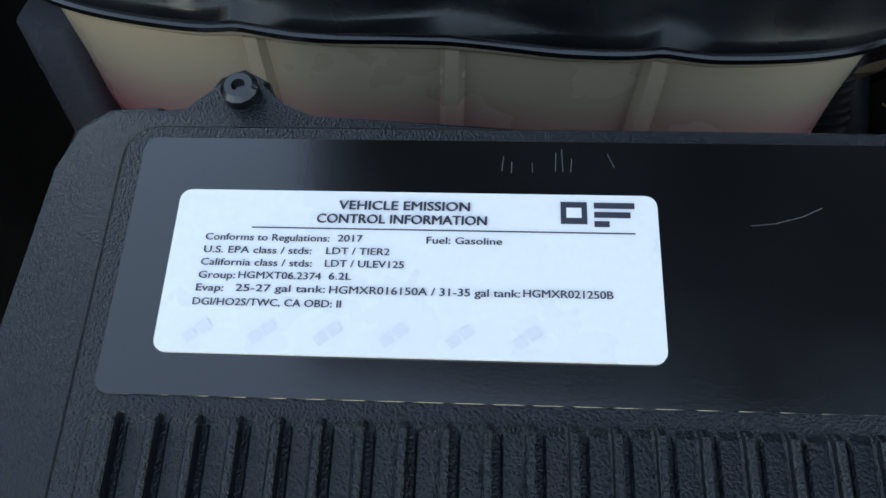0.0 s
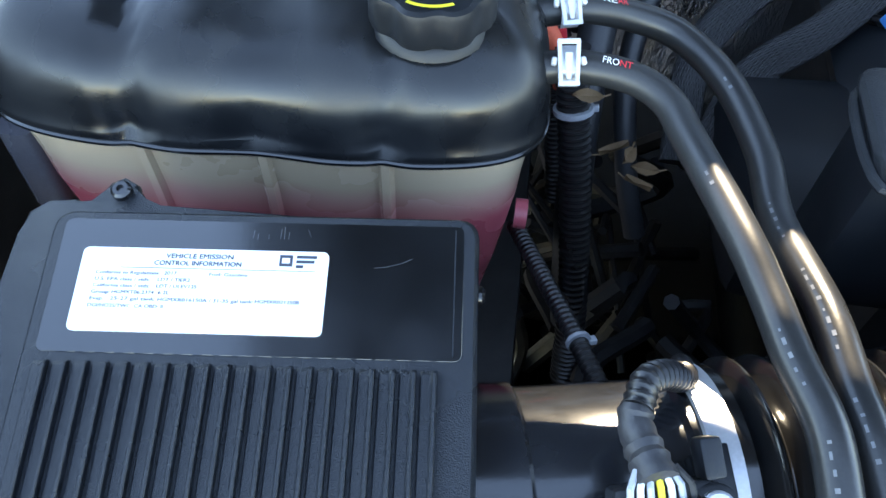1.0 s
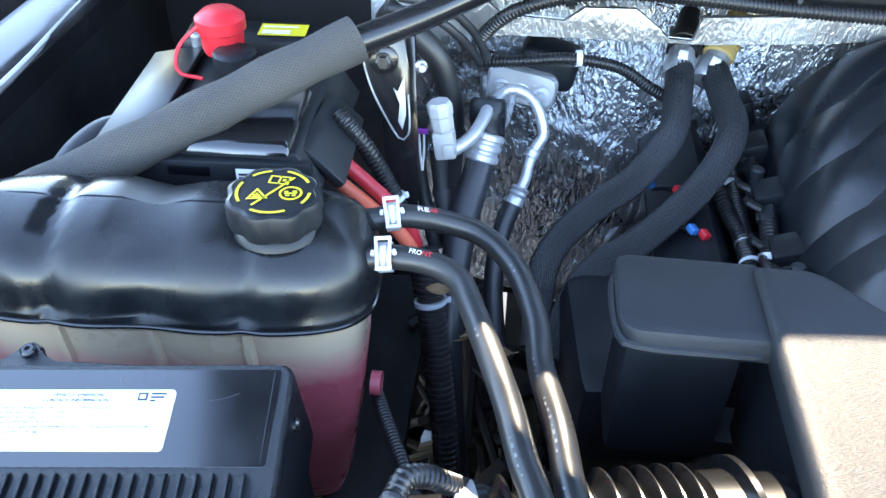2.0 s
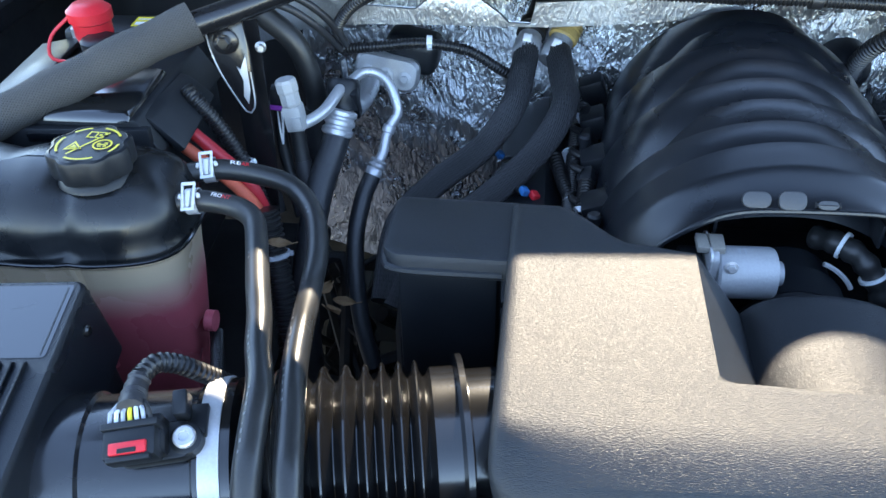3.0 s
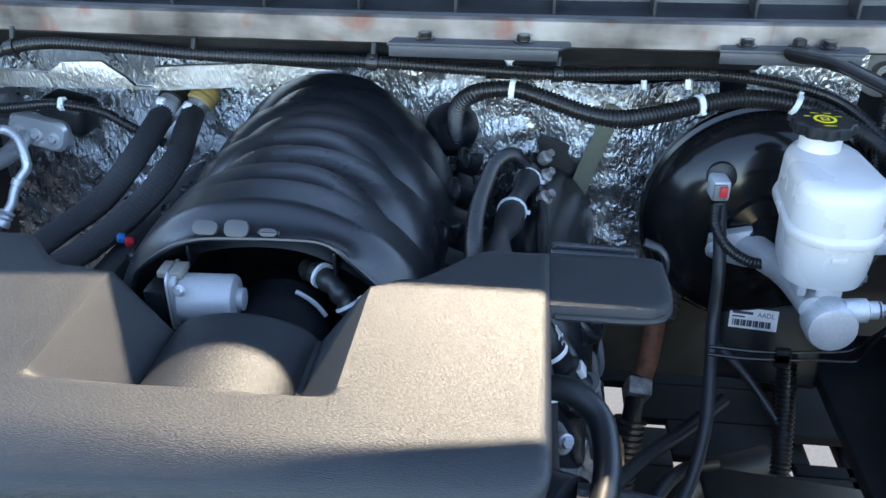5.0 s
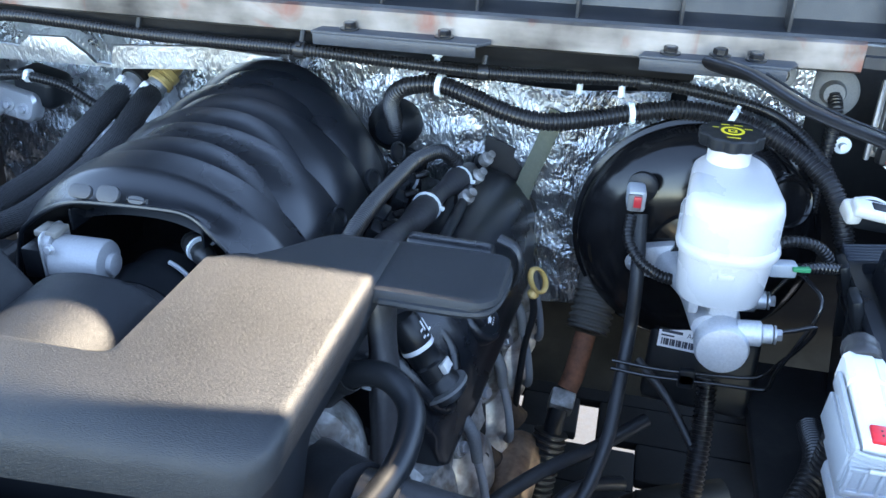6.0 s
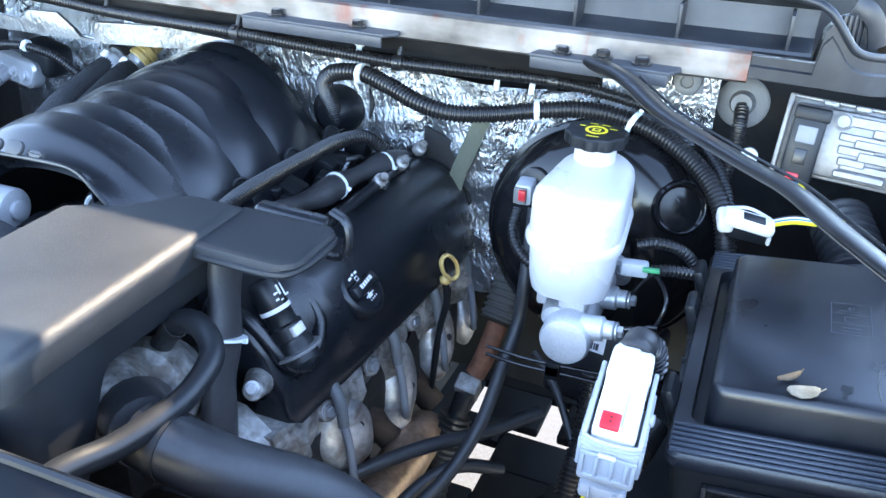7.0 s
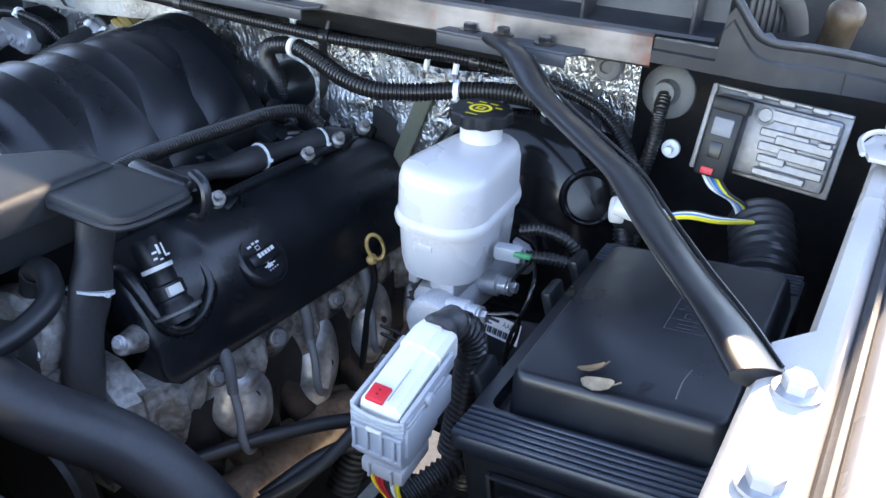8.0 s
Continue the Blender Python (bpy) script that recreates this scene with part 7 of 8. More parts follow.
for y in (0.440, 0.500):
    part("port", lathe([(0.012, 0), (0.012, 0.020), (0.009, 0.022), (0.009, 0.030), (0.006, 0.032)], frame_of((1.196, y, 1.074), (1, 0, 0.1)), 16), ALU, mc)
    bolt("union", (1.228, y, 1.077), (1, 0, 0.1), 0.006, STEEL, mc)
for pts in ([(1.228, 0.440, 1.079), (1.245, 0.441, 1.084), (1.262, 0.444, 1.088), (1.258, 0.455, 1.060), (1.244, 0.47, 1.024), (1.238, 0.478, 1.006), (1.226, 0.480, 0.998), (1.20, 0.48, 0.995), (1.14, 0.48, 0.991), (1.09, 0.485, 0.99)],
            [(1.228, 0.500, 1.082), (1.246, 0.50, 1.110), (1.258, 0.485, 1.110), (1.266, 0.462, 1.106), (1.263, 0.456, 1.088), (1.252, 0.455, 1.055), (1.244, 0.465, 1.02), (1.243, 0.478, 0.990), (1.23, 0.48, 0.985), (1.19, 0.48, 0.984), (1.13, 0.48, 0.981), (1.09, 0.485, 0.98)]):
    b = thing("brake_line", pts[0], "thin black steel brake line", "brake line", "brake lines")
    part("pipe", sweep(pts, 0.0020, 10), SEMI, b)
    part("clip", box((0.016, 0.008, 0.018), pose(1.165, 0.48, 0.9875 if pts[0][1] < 0.47 else 0.9835), 0.002), BLACK, b)
rs = thing("brake_reservoir", (1.175, 0.48, 1.1), "translucent white brake fluid reservoir with black cap", "reservoir")


def res_ring(z, w, d, r, cx=1.175, cy=0.483):
    w, d, r = w * 1.12, d * 1.08, r * 1.1
    z = 1.153 + (z - 1.153) * 1.08
    return [Vector((cx + (x - cx) * (1 - 0.26 * sstep(0.0, 1.0, (y - cy) / (d / 2))), y, z)) for x, y in rounded(w, d, r, 8, cx, cy)]


# the upper tank reaches back under the cap, the lower one only fills the front
part("lower_body", loft([res_ring(1.100, 0.058, 0.080, 0.022), res_ring(1.103, 0.066, 0.090, 0.026), res_ring(1.115, 0.070, 0.097, 0.028), res_ring(1.147, 0.074, 0.102, 0.030), res_ring(1.151, 0.074, 0.102, 0.030)]), MILK, rs)
part("upper_body", loft([res_ring(z, w, d, r, cy=0.497) for z, w, d, r in ((1.1475, 0.076, 0.130, 0.030), (1.149, 0.080, 0.136, 0.033), (1.153, 0.082, 0.138, 0.034), (1.157, 0.080, 0.136, 0.033), (1.159, 0.076, 0.131, 0.031), (1.188, 0.075, 0.130, 0.030), (1.195, 0.072, 0.127, 0.030), (1.1985, 0.065, 0.120, 0.028), (1.200, 0.052, 0.106, 0.022))]), MILK, rs)
part("rear_column", lathe([(0.010, -0.062), (0.013, -0.058), (0.0150, -0.03), (0.0165, 0.0)], pose(1.187, 0.548, 1.150), 24), MILK, rs)
for x in (1.152, 1.198):
    part("body_rib", box((0.006, 0.100, 0.040), pose(x, 0.484, 1.170), 0.003), MILK, rs)
part("neck", lathe([(0.0265, 0), (0.0215, 0.008), (0.0200, 0.011), (0.0200, 0.032)], pose(1.170, 0.533, 1.190), 30), MILK, rs)
rc = part("cap", lathe([(0.021, 0.0105), (0.0290, 0.0108), (0.0302, 0.0122), (0.0302, 0.0215), (0.029, 0.0228), (0.027, 0.0225), (0.004, 0.0232)], pose(1.169, 0.533, 1.210), 80, None, (10, 0.0026, 0.026)), BLACK, rs, "black lobed cap with yellow symbol")
bm = lathe([(0.0080, 0), (0.0108, 0), (0.0108, 0.0002), (0.0080, 0.0002)], pose(1.169, 0.531, 1.2336), 24, caps=False)
bars([(-0.004, -0.004, 0.004, 0.004)], pose(1.169, 0.531, 1.2337), bm)
bars([(-0.018, 0.006, -0.012, 0.008), (0.011, 0.007, 0.018, 0.009), (-0.010, 0.015, -0.002, 0.017), (0.002, 0.015, 0.010, 0.017), (-0.006, -0.019, 0.006, -0.017)], pose(1.169, 0.531, 1.2337), bm)
part("cap_print", bm, YELLOW, rc)
part("cap_print_dark", bars([(-0.002, -0.002, 0.002, 0.002)], pose(1.169, 0.531, 1.2339)), BLACK, rc)
part("front_tab", box((0.014, 0.003, 0.006), pose(1.175, 0.429, 1.135), 0.001), MILK, rs)
part("feet", box((0.030, 0.060, 0.012), pose(1.176, 0.482, 1.100), 0.004), MILK, rs)
sw = thing("level_switch", (1.24, 0.5, 1.12), "green and black level switch plug with ribbed lead", "switch")
part("plug", box((0.026, 0.014, 0.014), pose(1.230, 0.485, 1.122, 0, 0, 10), 0.003), GREYP, sw)
part("latch", box((0.016, 0.006, 0.004), pose(1.246, 0.480, 1.126, 0, 0, 10), 0.001), mat("green_latch", (0.05, 0.28, 0.12), 0.4), sw, "green latch")
part("lead", loom([(1.246, 0.487, 1.122), (1.265, 0.495, 1.122), (1.288, 0.505, 1.118)], 0.006, 0.004), LOOM, sw)
part("lead_upper", loom([(1.225, 0.520, 1.128), (1.245, 0.525, 1.132), (1.27, 0.53, 1.125), (1.29, 0.535, 1.10)], 0.006, 0.004), LOOM, sw)
# abs unit with white tag below the cylinder
ab = thing("abs_unit", (1.2, 0.58, 0.96), "black anti-lock brake unit with a white printed tag", "brake unit")
TGM = frame_of((1.141, 0.609, 0.934), (-0.12, -0.95, 0.30), (1, -0.12, 0))
part("case", box((0.125, 0.105, 0.075), TGM @ Matrix.Translation((0.052, -0.016, -0.0385)), 0.008, 3), BLACK, ab)
part("top_ridge", box((0.100, 0.006, 0.060), TGM @ Matrix.Translation((0.058, 0.0375, -0.042)), 0.002), BLACK, ab)
part("tag", bars([(0, 0, 0.056, 0.026)], TGM), PAPER, ab, "white tag with printed bars")
part("tag_word", words("AADL", TGM @ Matrix.Translation((0.032, 0.0158, 0.0003)), 0.020, 0.0062), INK, ab, "printed letters")
part("tag_print", bars([(0.003, 0.018, 0.027, 0.0215), (0.003, 0.0135, 0.018, 0.0155)] + [(0.004 + 0.0024 * k, 0.003, 0.0054 + 0.0024 * k + 0.0006 * (k % 3), 0.011) for k in range(19)], TGM @ Matrix.Translation((0, 0, 0.0003))), INK, ab)

# steering shaft
st = thing("steering_shaft", (1.04, 0.5, 0.85), "rust-topped steering shaft with a rubber boot", "steering shaft")
part("upper_tube", sweep([(1.075, 0.74, 1.06), (1.062, 0.66, 0.965)], lambda s: 0.026 - 0.002 * s, 16), COLUMN, st)
part("collar", loom([(1.065, 0.665, 0.970), (1.058, 0.630, 0.925)], 0.027, 0.008, 0.12, 20), mat("dusty_rubber", (0.065, 0.06, 0.052), 0.8, tone=0.3), st, "dusty ribbed rubber collar")
part("joint", sweep([(1.057, 0.628, 0.922), (1.050, 0.60, 0.883), (1.044, 0.588, 0.865)], 0.013, 12), RUST, st, "rusty steel joint")
part("yoke", box((0.030, 0.024, 0.034), pose(1.039, 0.580, 0.850, 32, 8, 0), 0.004), CAST, st, "grey steel yoke")
part("lower_tube", sweep([(1.037, 0.575, 0.845), (1.027, 0.54, 0.775)], 0.012, 12), BLACK, st)
part("boot", loom([(1.032, 0.560, 0.818), (1.024, 0.535, 0.765), (1.016, 0.505, 0.70)], 0.021, 0.008, 0.22, 18), RUBBER, st)
bolt("pinch_bolt", (1.056, 0.580, 0.842), (1, 0, 0), 0.0065, STEEL, st)
for pts, r in (([(1.100, 0.59, 1.11), (1.105, 0.56, 1.04), (1.105, 0.545, 0.985), (1.101, 0.50, 0.94), (1.094, 0.455, 0.895), (1.07, 0.40, 0.85), (1.02, 0.34, 0.81)], 0.0075), ([(1.14, 0.56, 0.86), (1.086, 0.508, 0.85), (1.03, 0.45, 0.852), (0.985, 0.391, 0.85), (0.95, 0.34, 0.845), (0.92, 0.28, 0.84)], 0.0085), ([(1.12, 0.48, 0.83), (1.08, 0.45, 0.845), (1.05, 0.42, 0.835), (1.02, 0.36, 0.81)], 0.008), ([(1.12, 0.58, 0.93), (1.16, 0.55, 0.90), (1.20, 0.50, 0.86)], 0.005)):
    k = thing("black_cable", pts[0], "black hose low in the bay", "cable", "thin cables")
    part("sheath", sweep(pts, r, 10), RUBBER, k)
for pts in ([(1.196, 0.55, 0.94), (1.198, 0.52, 0.88), (1.195, 0.48, 0.82)], [(1.20, 0.28, 0.90), (1.22, 0.22, 0.92), (1.25, 0.18, 0.95)], [(1.24, 0.30, 0.98), (1.27, 0.36, 1.0), (1.28, 0.44, 0.98)]):
    k = thing("cable_conduit", pts[0], "black corrugated conduit low in the bay", "conduit", "conduits")
    part("tube", loom(pts, 0.012, 0.0055), LOOM, k)

# radiator hose and heater hose in front of the head
rh = thing("radiator_hose", (1.0, 0.13, 1.05), "thick black radiator hose in front of the engine", "hose")
part("tube", sweep([(0.93, 0.150, 1.075), (0.96, 0.148, 1.073), (1.0, 0.155, 1.060), (1.055, 0.185, 1.030), (1.10, 0.20, 0.995), (1.16, 0.21, 0.94)], 0.026, 20), RUBBER, rh)
part("end_elbow", sweep([(0.87, 0.225, 1.02), (0.885, 0.185, 1.055), (0.93, 0.152, 1.074)], 0.029, 18), RUBBER, rh)
part("end_clamp", lathe([(0.0262, -0.004), (0.0275, -0.004), (0.0275, 0.004), (0.0262, 0.004)], frame_of((0.955, 0.148, 1.073), (1, -0.02, -0.05)), 28, caps=False), DARK, rh)
h = thing("coolant_hose", (0.93, 0.2, 1.1), "thin black coolant hose bending out from under the cover", "hose", "coolant hoses")
part("tube", sweep([(0.865, 0.250, 1.075), (0.895, 0.240, 1.112), (0.925, 0.232, 1.122), (0.948, 0.215, 1.112), (0.953, 0.180, 1.102), (0.948, 0.145, 1.098), (0.938, 0.110, 1.096), (0.925, 0.07, 1.10), (0.915, 0.02, 1.09)], 0.0102, 16), BLACK, h)
part("hose_clamp", lathe([(0.0104, -0.005), (0.0114, -0.005), (0.0114, 0.005), (0.0104, 0.005)], frame_of((0.890, 0.2415, 1.106), (0.7, -0.2, 0.7)), 20, caps=False), DARK, h, "dark hose clamp")
tp = thing("taped_harness", (0.91, 0.27, 1.0), "wide cloth-taped harness hanging in front of the valve cover", "harness")
part("loom_wrap", sweep([(0.893, 0.318, 1.160), (0.900, 0.300, 1.115), (0.908, 0.281, 1.075), (0.913, 0.262, 1.035), (0.917, 0.250, 0.99), (0.927, 0.245, 0.95), (0.95, 0.25, 0.90)], lambda s: 0.0215 + 0.0015 * math.sin(23 * s), 18, flat=0.55), TAPE, tp)
tie((0.908, 0.281, 1.075), (0.1, -0.4, -0.9), 0.0200, tp, TIE, 0.0025)
wp = thing("water_pump", (0.86, 0.22, 1.0), "dusty cast water pump with bolts beneath the cover", "pump")
part("housing", lathe([(0.045, -0.03), (0.050, 0.0), (0.044, 0.02), (0.025, 0.028)], frame_of((0.855, 0.235, 1.03), (0.2, -0.9, 0.4)), 26), CAST, wp)
part("snout", sweep([(0.84, 0.22, 1.05), (0.86, 0.19, 1.06), (0.885, 0.175, 1.05)], 0.030, 16), CAST, wp)
for p in ((0.895, 0.225, 1.03), (0.90, 0.235, 1.0), (0.87, 0.20, 1.01)):
    bolt("bolt", p, (0.4, -0.8, 0.5), 0.006, STEEL, wp)

# fuse box
fb = thing("fuse_box", (1.39, 0.40, 1.05), "black plastic fuse box with a smooth moulded lid", "fuse box")
FM = frame_of((1.385, 0.412, 1.129), (-0.11, -0.03, 1.0), (1, 0.012, 0.11))
part("base", loft([[FM @ Vector((x, y, z)) for x, y in rounded(w, d, 0.010, 3)] for w, d, z in ((0.172, 0.27, -0.20), (0.176, 0.292, -0.030), (0.178, 0.300, -0.020))]), BLACK, fb)
rim = part("rim", loft([[FM @ Vector((x, y, z)) for x, y in rounded(w, d, 0.010, 3)] for w, d, z in ((0.178, 0.302, -0.022), (0.182, 0.308, -0.018), (0.182, 0.308, -0.010), (0.178, 0.304, -0.007), (0.156, 0.232, -0.007), (0.154, 0.230, -0.019))], caps=False), FUSE, fb, "black rim round the lid")
part("lid_floor", loft([[FM @ Vector((x, y, z)) for x, y in rounded(0.160, 0.236, 0.010, 3)] for z in (-0.0205, -0.0180)]), BLACK, fb)
flid = part("lid", loft([[FM @ Vector((x, y, z)) for x, y in rounded(w, d, r, 5, 0.009, 0.000)] for w, d, r, z in ((0.156, 0.222, 0.012, -0.018), (0.153, 0.217, 0.012, -0.002), (0.1505, 0.213, 0.012, 0.0115), (0.1485, 0.211, 0.011, 0.0160), (0.145, 0.207, 0.010, 0.0188), (0.140, 0.202, 0.009, 0.0200))]), FUSE, fb, "smooth black moulded lid")
EM0 = FM @ Matrix.Translation((0.006, 0.0, 0.0206))
# Flat paler lines paint the light on the emboss edges.
part("lid_emboss", bars([(0.008, -0.012, 0.038, -0.0113), (0.008, 0.034, 0.038, 0.0347), (0.008, -0.012, 0.0087, 0.034), (0.0373, -0.012, 0.038, 0.034), (0.008, 0.003, 0.038, 0.0037), (0.008, 0.018, 0.038, 0.0187), (0.018, 0.006, 0.024, 0.0068), (0.018, 0.006, 0.0188, 0.014), (0.018, 0.0132, 0.028, 0.014), (0.016, -0.008, 0.030, -0.0072), (0.016, -0.003, 0.030, -0.0022), (0.014, 0.022, 0.030, 0.0228), (0.022, 0.022, 0.0228, 0.030)], EM0), mat("lit_emboss_edge", (0.055, 0.062, 0.075), 0.4, tone=0.2), flid, "embossed symbols")
part("lid_arrow", bars([(0.026, -0.084, 0.034, -0.0765), (0.0285, -0.092, 0.0315, -0.084)], EM0 @ pose(0, 0, 0, 0, 0, -8)), BLACK, flid, "embossed arrow mark")
part("lid_scuff", sweep([FM @ Vector(p) for p in ((0.046, -0.090, 0.0202), (0.045, -0.070, 0.0204), (0.047, -0.055, 0.0204))], 0.0005, 5), DUSTR, flid)
for y0 in (-0.1490, 0.1205):
    for k in range(6):
        part("edge_ridge", box((0.176, 0.0034, 0.0036), FM @ Matrix.Translation((0.0, y0 + 0.0056 * k, -0.0066)), 0.0009, 1), RIDGE, rim)
for y, lean in ((-0.085, -15), (0.040, -10), (0.100, -12)):
    part("side_latch", box((0.010, 0.030, 0.034), FM @ Matrix.Translation((-0.094, y, -0.012)) @ pose(0, 0, 0, 0, lean, 0), 0.004), BLACK, fb)
for k in range(5):
    part("side_rib", box((0.010, 0.004, 0.055), FM @ Matrix.Translation((-0.092, -0.05 + 0.036 * k, -0.050)), 0.001), BLACK, fb)
part("side_rail", box((0.006, 0.21, 0.010), FM @ Matrix.Translation((-0.093, 0.01, -0.032)), 0.002), FUSE, fb)
part("front_slot", box((0.070, 0.003, 0.014), FM @ Matrix.Translation((-0.02, -0.1495, -0.045)), 0.001), SATIN, fb)
part("front_lip", box((0.080, 0.006, 0.003), FM @ Matrix.Translation((-0.02, -0.150, -0.036)), 0.001), FUSE, fb)
for k, x in enumerate((-0.062, 0.022, 0.06)):
    part("front_rib", box((0.004, 0.006, 0.12), FM @ Matrix.Translation((x, -0.149, -0.095)), 0.001), BLACK, fb)

# a brown leaf on the lid; the pale leaf shape stands for a sun patch
for x, y, a, s, matl, text in ((-0.004, -0.0985, 10, 0.85, SUNPATCH, "pale leaf shape standing in for a sun patch on the fuse box lid"), (-0.014, -0.083, 35, 0.75, LEAF, "brown curled dry leaf on the fuse box lid")):
    LM = FM @ Matrix.Translation((x, y, 0.0216)) @ pose(0, 0, 0, 0, 0, a)
    k = thing("dry_leaf", LM.translation, text, "leaf", "dry leaves")
    rings = []
    for u, w, h in ((-0.013, 0.001, 0.002), (-0.010, 0.006, 0.001), (-0.003, 0.0085, 0.0), (0.004, 0.0080, 0.0004), (0.010, 0.006, 0.0015), (0.013, 0.0015, 0.003)):
        w *= s * (1.0 if s > 0.8 else 0.5)
        rings.append([LM @ Vector((u * s, w, h + 0.0015)), LM @ Vector((u * s, 0, h)), LM @ Vector((u * s, -w, h + 0.001)), LM @ Vector((u * s, 0, h - 0.0006))])
    part("blade", loft(rings), matl, k)
    part("stalk", sweep([LM @ Vector((0.012 * s, 0, 0.002)), LM @ Vector((0.018 * s, 0.003, 0.003))], 0.0006, 5), matl, k)

# large white and grey plug beside it
wc = thing("harness_plug", (1.264, 0.26, 1.08), "large pale grey harness plug with white cover and red lock", "connector")
WM = frame_of((1.2635, 0.265, 1.138), (0.04, -0.10, 1.0), (1, 0.05, -0.04))


def wbox(name, size, at, material, bevel=0.002, label="", taper=None, tilt=0.0):
    return part(name, box(size, WM @ pose(at[0], at[1], at[2], tilt, 0, 0), bevel, 2, None, taper), material, wc, label)


part("cover", loft([[WM @ Vector((x * k, y, z)) for x, z in ((-0.0150, -0.010), (-0.0150, h - 0.004), (-0.0115, h), (0.0030, h), (0.0050, h - 0.002), (0.0110, h - 0.002), (0.0150, h - 0.006), (0.0150, -0.010))]
                    for y, h, k in ((-0.040, 0.004, 0.95), (-0.037, 0.0075, 1.0), (-0.012, 0.0105, 1.0), (0.014, 0.0135, 1.0), (0.0145, 0.0150, 1.06), (0.034, 0.0165, 1.03), (0.042, 0.0150, 0.98), (0.044, 0.011, 0.95))]), WHITE, wc, "white plastic cover with a step", angle=30)
wbox("cover_seam", (0.0006, 0.030, 0.001), (0.004, -0.020, 0.0088), GREYP, 0.0, "", None, 6)
lk = part("lock", box((0.0135, 0.014, 0.0035), WM @ pose(-0.004, -0.0335, 0.0085, 8, 0, 0), 0.001), RED, wc, "red lock tab")
for dy in (-0.002, 0.002):
    part("dot", lathe([(0.0008, 0), (0.0008, 0.0003)], WM @ pose(-0.004, -0.0335 + dy, 0.0103, 8, 0, 0), 8), DARK, lk)
for s in (-1, 1):
    wbox("side_rail", (0.0035, 0.070, 0.013), (s * 0.0190, -0.008, -0.001), GREYP, 0.0012, "", None, 4)
    wbox("rail_rib", (0.0050, 0.050, 0.0025), (s * 0.0195, -0.014, -0.004), GREYP, 0.0008, "", None, 4)
    wbox("shell_side", (0.0040, 0.062, 0.026), (s * 0.0205, -0.010, -0.020), GREYP, 0.0015)
part("pivot", lathe([(0.0045, 0), (0.0045, 0.003), (0.003, 0.004)], WM @ pose(0.0205, -0.012, -0.002, 0, 90, 0), 16), GREYP, wc)
for k in range(3):
    part("collar_rib", sweep([WM @ Vector(p) for p in ((-0.0195, -0.030, -0.001 - 0.004 * k), (-0.0185, -0.0425, -0.001 - 0.004 * k), (0.0, -0.0455 + 0.0008 * k, -0.0015 - 0.004 * k), (0.0185, -0.0425, -0.001 - 0.004 * k), (0.0195, -0.030, -0.001 - 0.004 * k))], 0.0017, 6, 0.004), GREYP, wc)
wbox("shell", (0.040, 0.050, 0.034), (0.0, -0.018, -0.028), GREYP, 0.003, "pale grey boxy shell")
for x in (-0.0175, -0.0075, 0.0035, 0.0130, 0.0180):
    wbox("front_bar", (0.0028, 0.003, 0.022), (x, -0.0438, -0.026), GREYP, 0.0006)
for z in (-0.0155, -0.037):
    wbox("front_bar", (0.039, 0.003, 0.0035), (0, -0.0438, z), GREYP, 0.0006)
wbox("latch_tab", (0.012, 0.003, 0.003), (-0.001, -0.0452, -0.0135), WHITE, 0.0006)
wbox("neck", (0.030, 0.036, 0.010), (0.002, -0.014, -0.049), GREYP, 0.002)
wbox("foot_block", (0.034, 0.040, 0.014), (0.0, -0.020, -0.060), GREYP, 0.003)
for x in (-0.009, 0.009):
    wbox("foot_fin", (0.002, 0.004, 0.012), (x, -0.0405, -0.060), GREYP, 0.0006)
for k, matl in enumerate((YELLOW, RED, REDW, DARK, WINK, YELLOW)):
    part("wire", sweep([WM @ Vector((-0.012 + 0.004 * k, -0.026, -0.066)), WM @ Vector((-0.012 + 0.004 * k, -0.032, -0.080)), WM @ Vector((-0.004 + 0.002 * k, -0.02, -0.115)), WM @ Vector((0.0, 0.0, -0.16))], 0.0017, 6), matl, wc)
part("boot", sweep([WM @ Vector((0.0, 0.040, 0.007)), WM @ Vector((0.0, 0.050, 0.008)), WM @ Vector((0.003, 0.060, 0.003))], lambda s: 0.0125 + 0.0015 * math.sin(9 * s), 14, 0.003), TAPE, wc, "black taped boot")
part("conduit", loom([WM @ Vector((0.003, 0.058, 0.004)), WM @ Vector((0.010, 0.068, -0.006)), WM @ Vector((0.014, 0.070, -0.025)), WM @ Vector((0.014, 0.062, -0.06)), WM @ Vector((0.01, 0.05, -0.12))], 0.0125, 0.005), LOOM, wc)

# flattened steel brace to the fender
b2 = thing("support_brace", (1.3, 0.45, 1.25), "glossy black flattened steel brace from cowl to fender", "brace", "support braces")
part("tube", sweep([(1.150, 0.605, 1.274), (1.185, 0.570, 1.274), (1.232, 0.520, 1.262), (1.298, 0.460, 1.256), (1.346, 0.412, 1.255), (1.379, 0.372, 1.249), (1.418, 0.326, 1.243), (1.455, 0.288, 1.236), (1.480, 0.262, 1.228)], lambda s: 0.0174 - 0.0012 * s + 0.005 * max(0, 0.12 - s) / 0.12 + 0.006 * max(0, s - 0.84) / 0.16, 24, 0.006, None, 0.34, (0.25, 0.25, 1)), BRACE, b2)

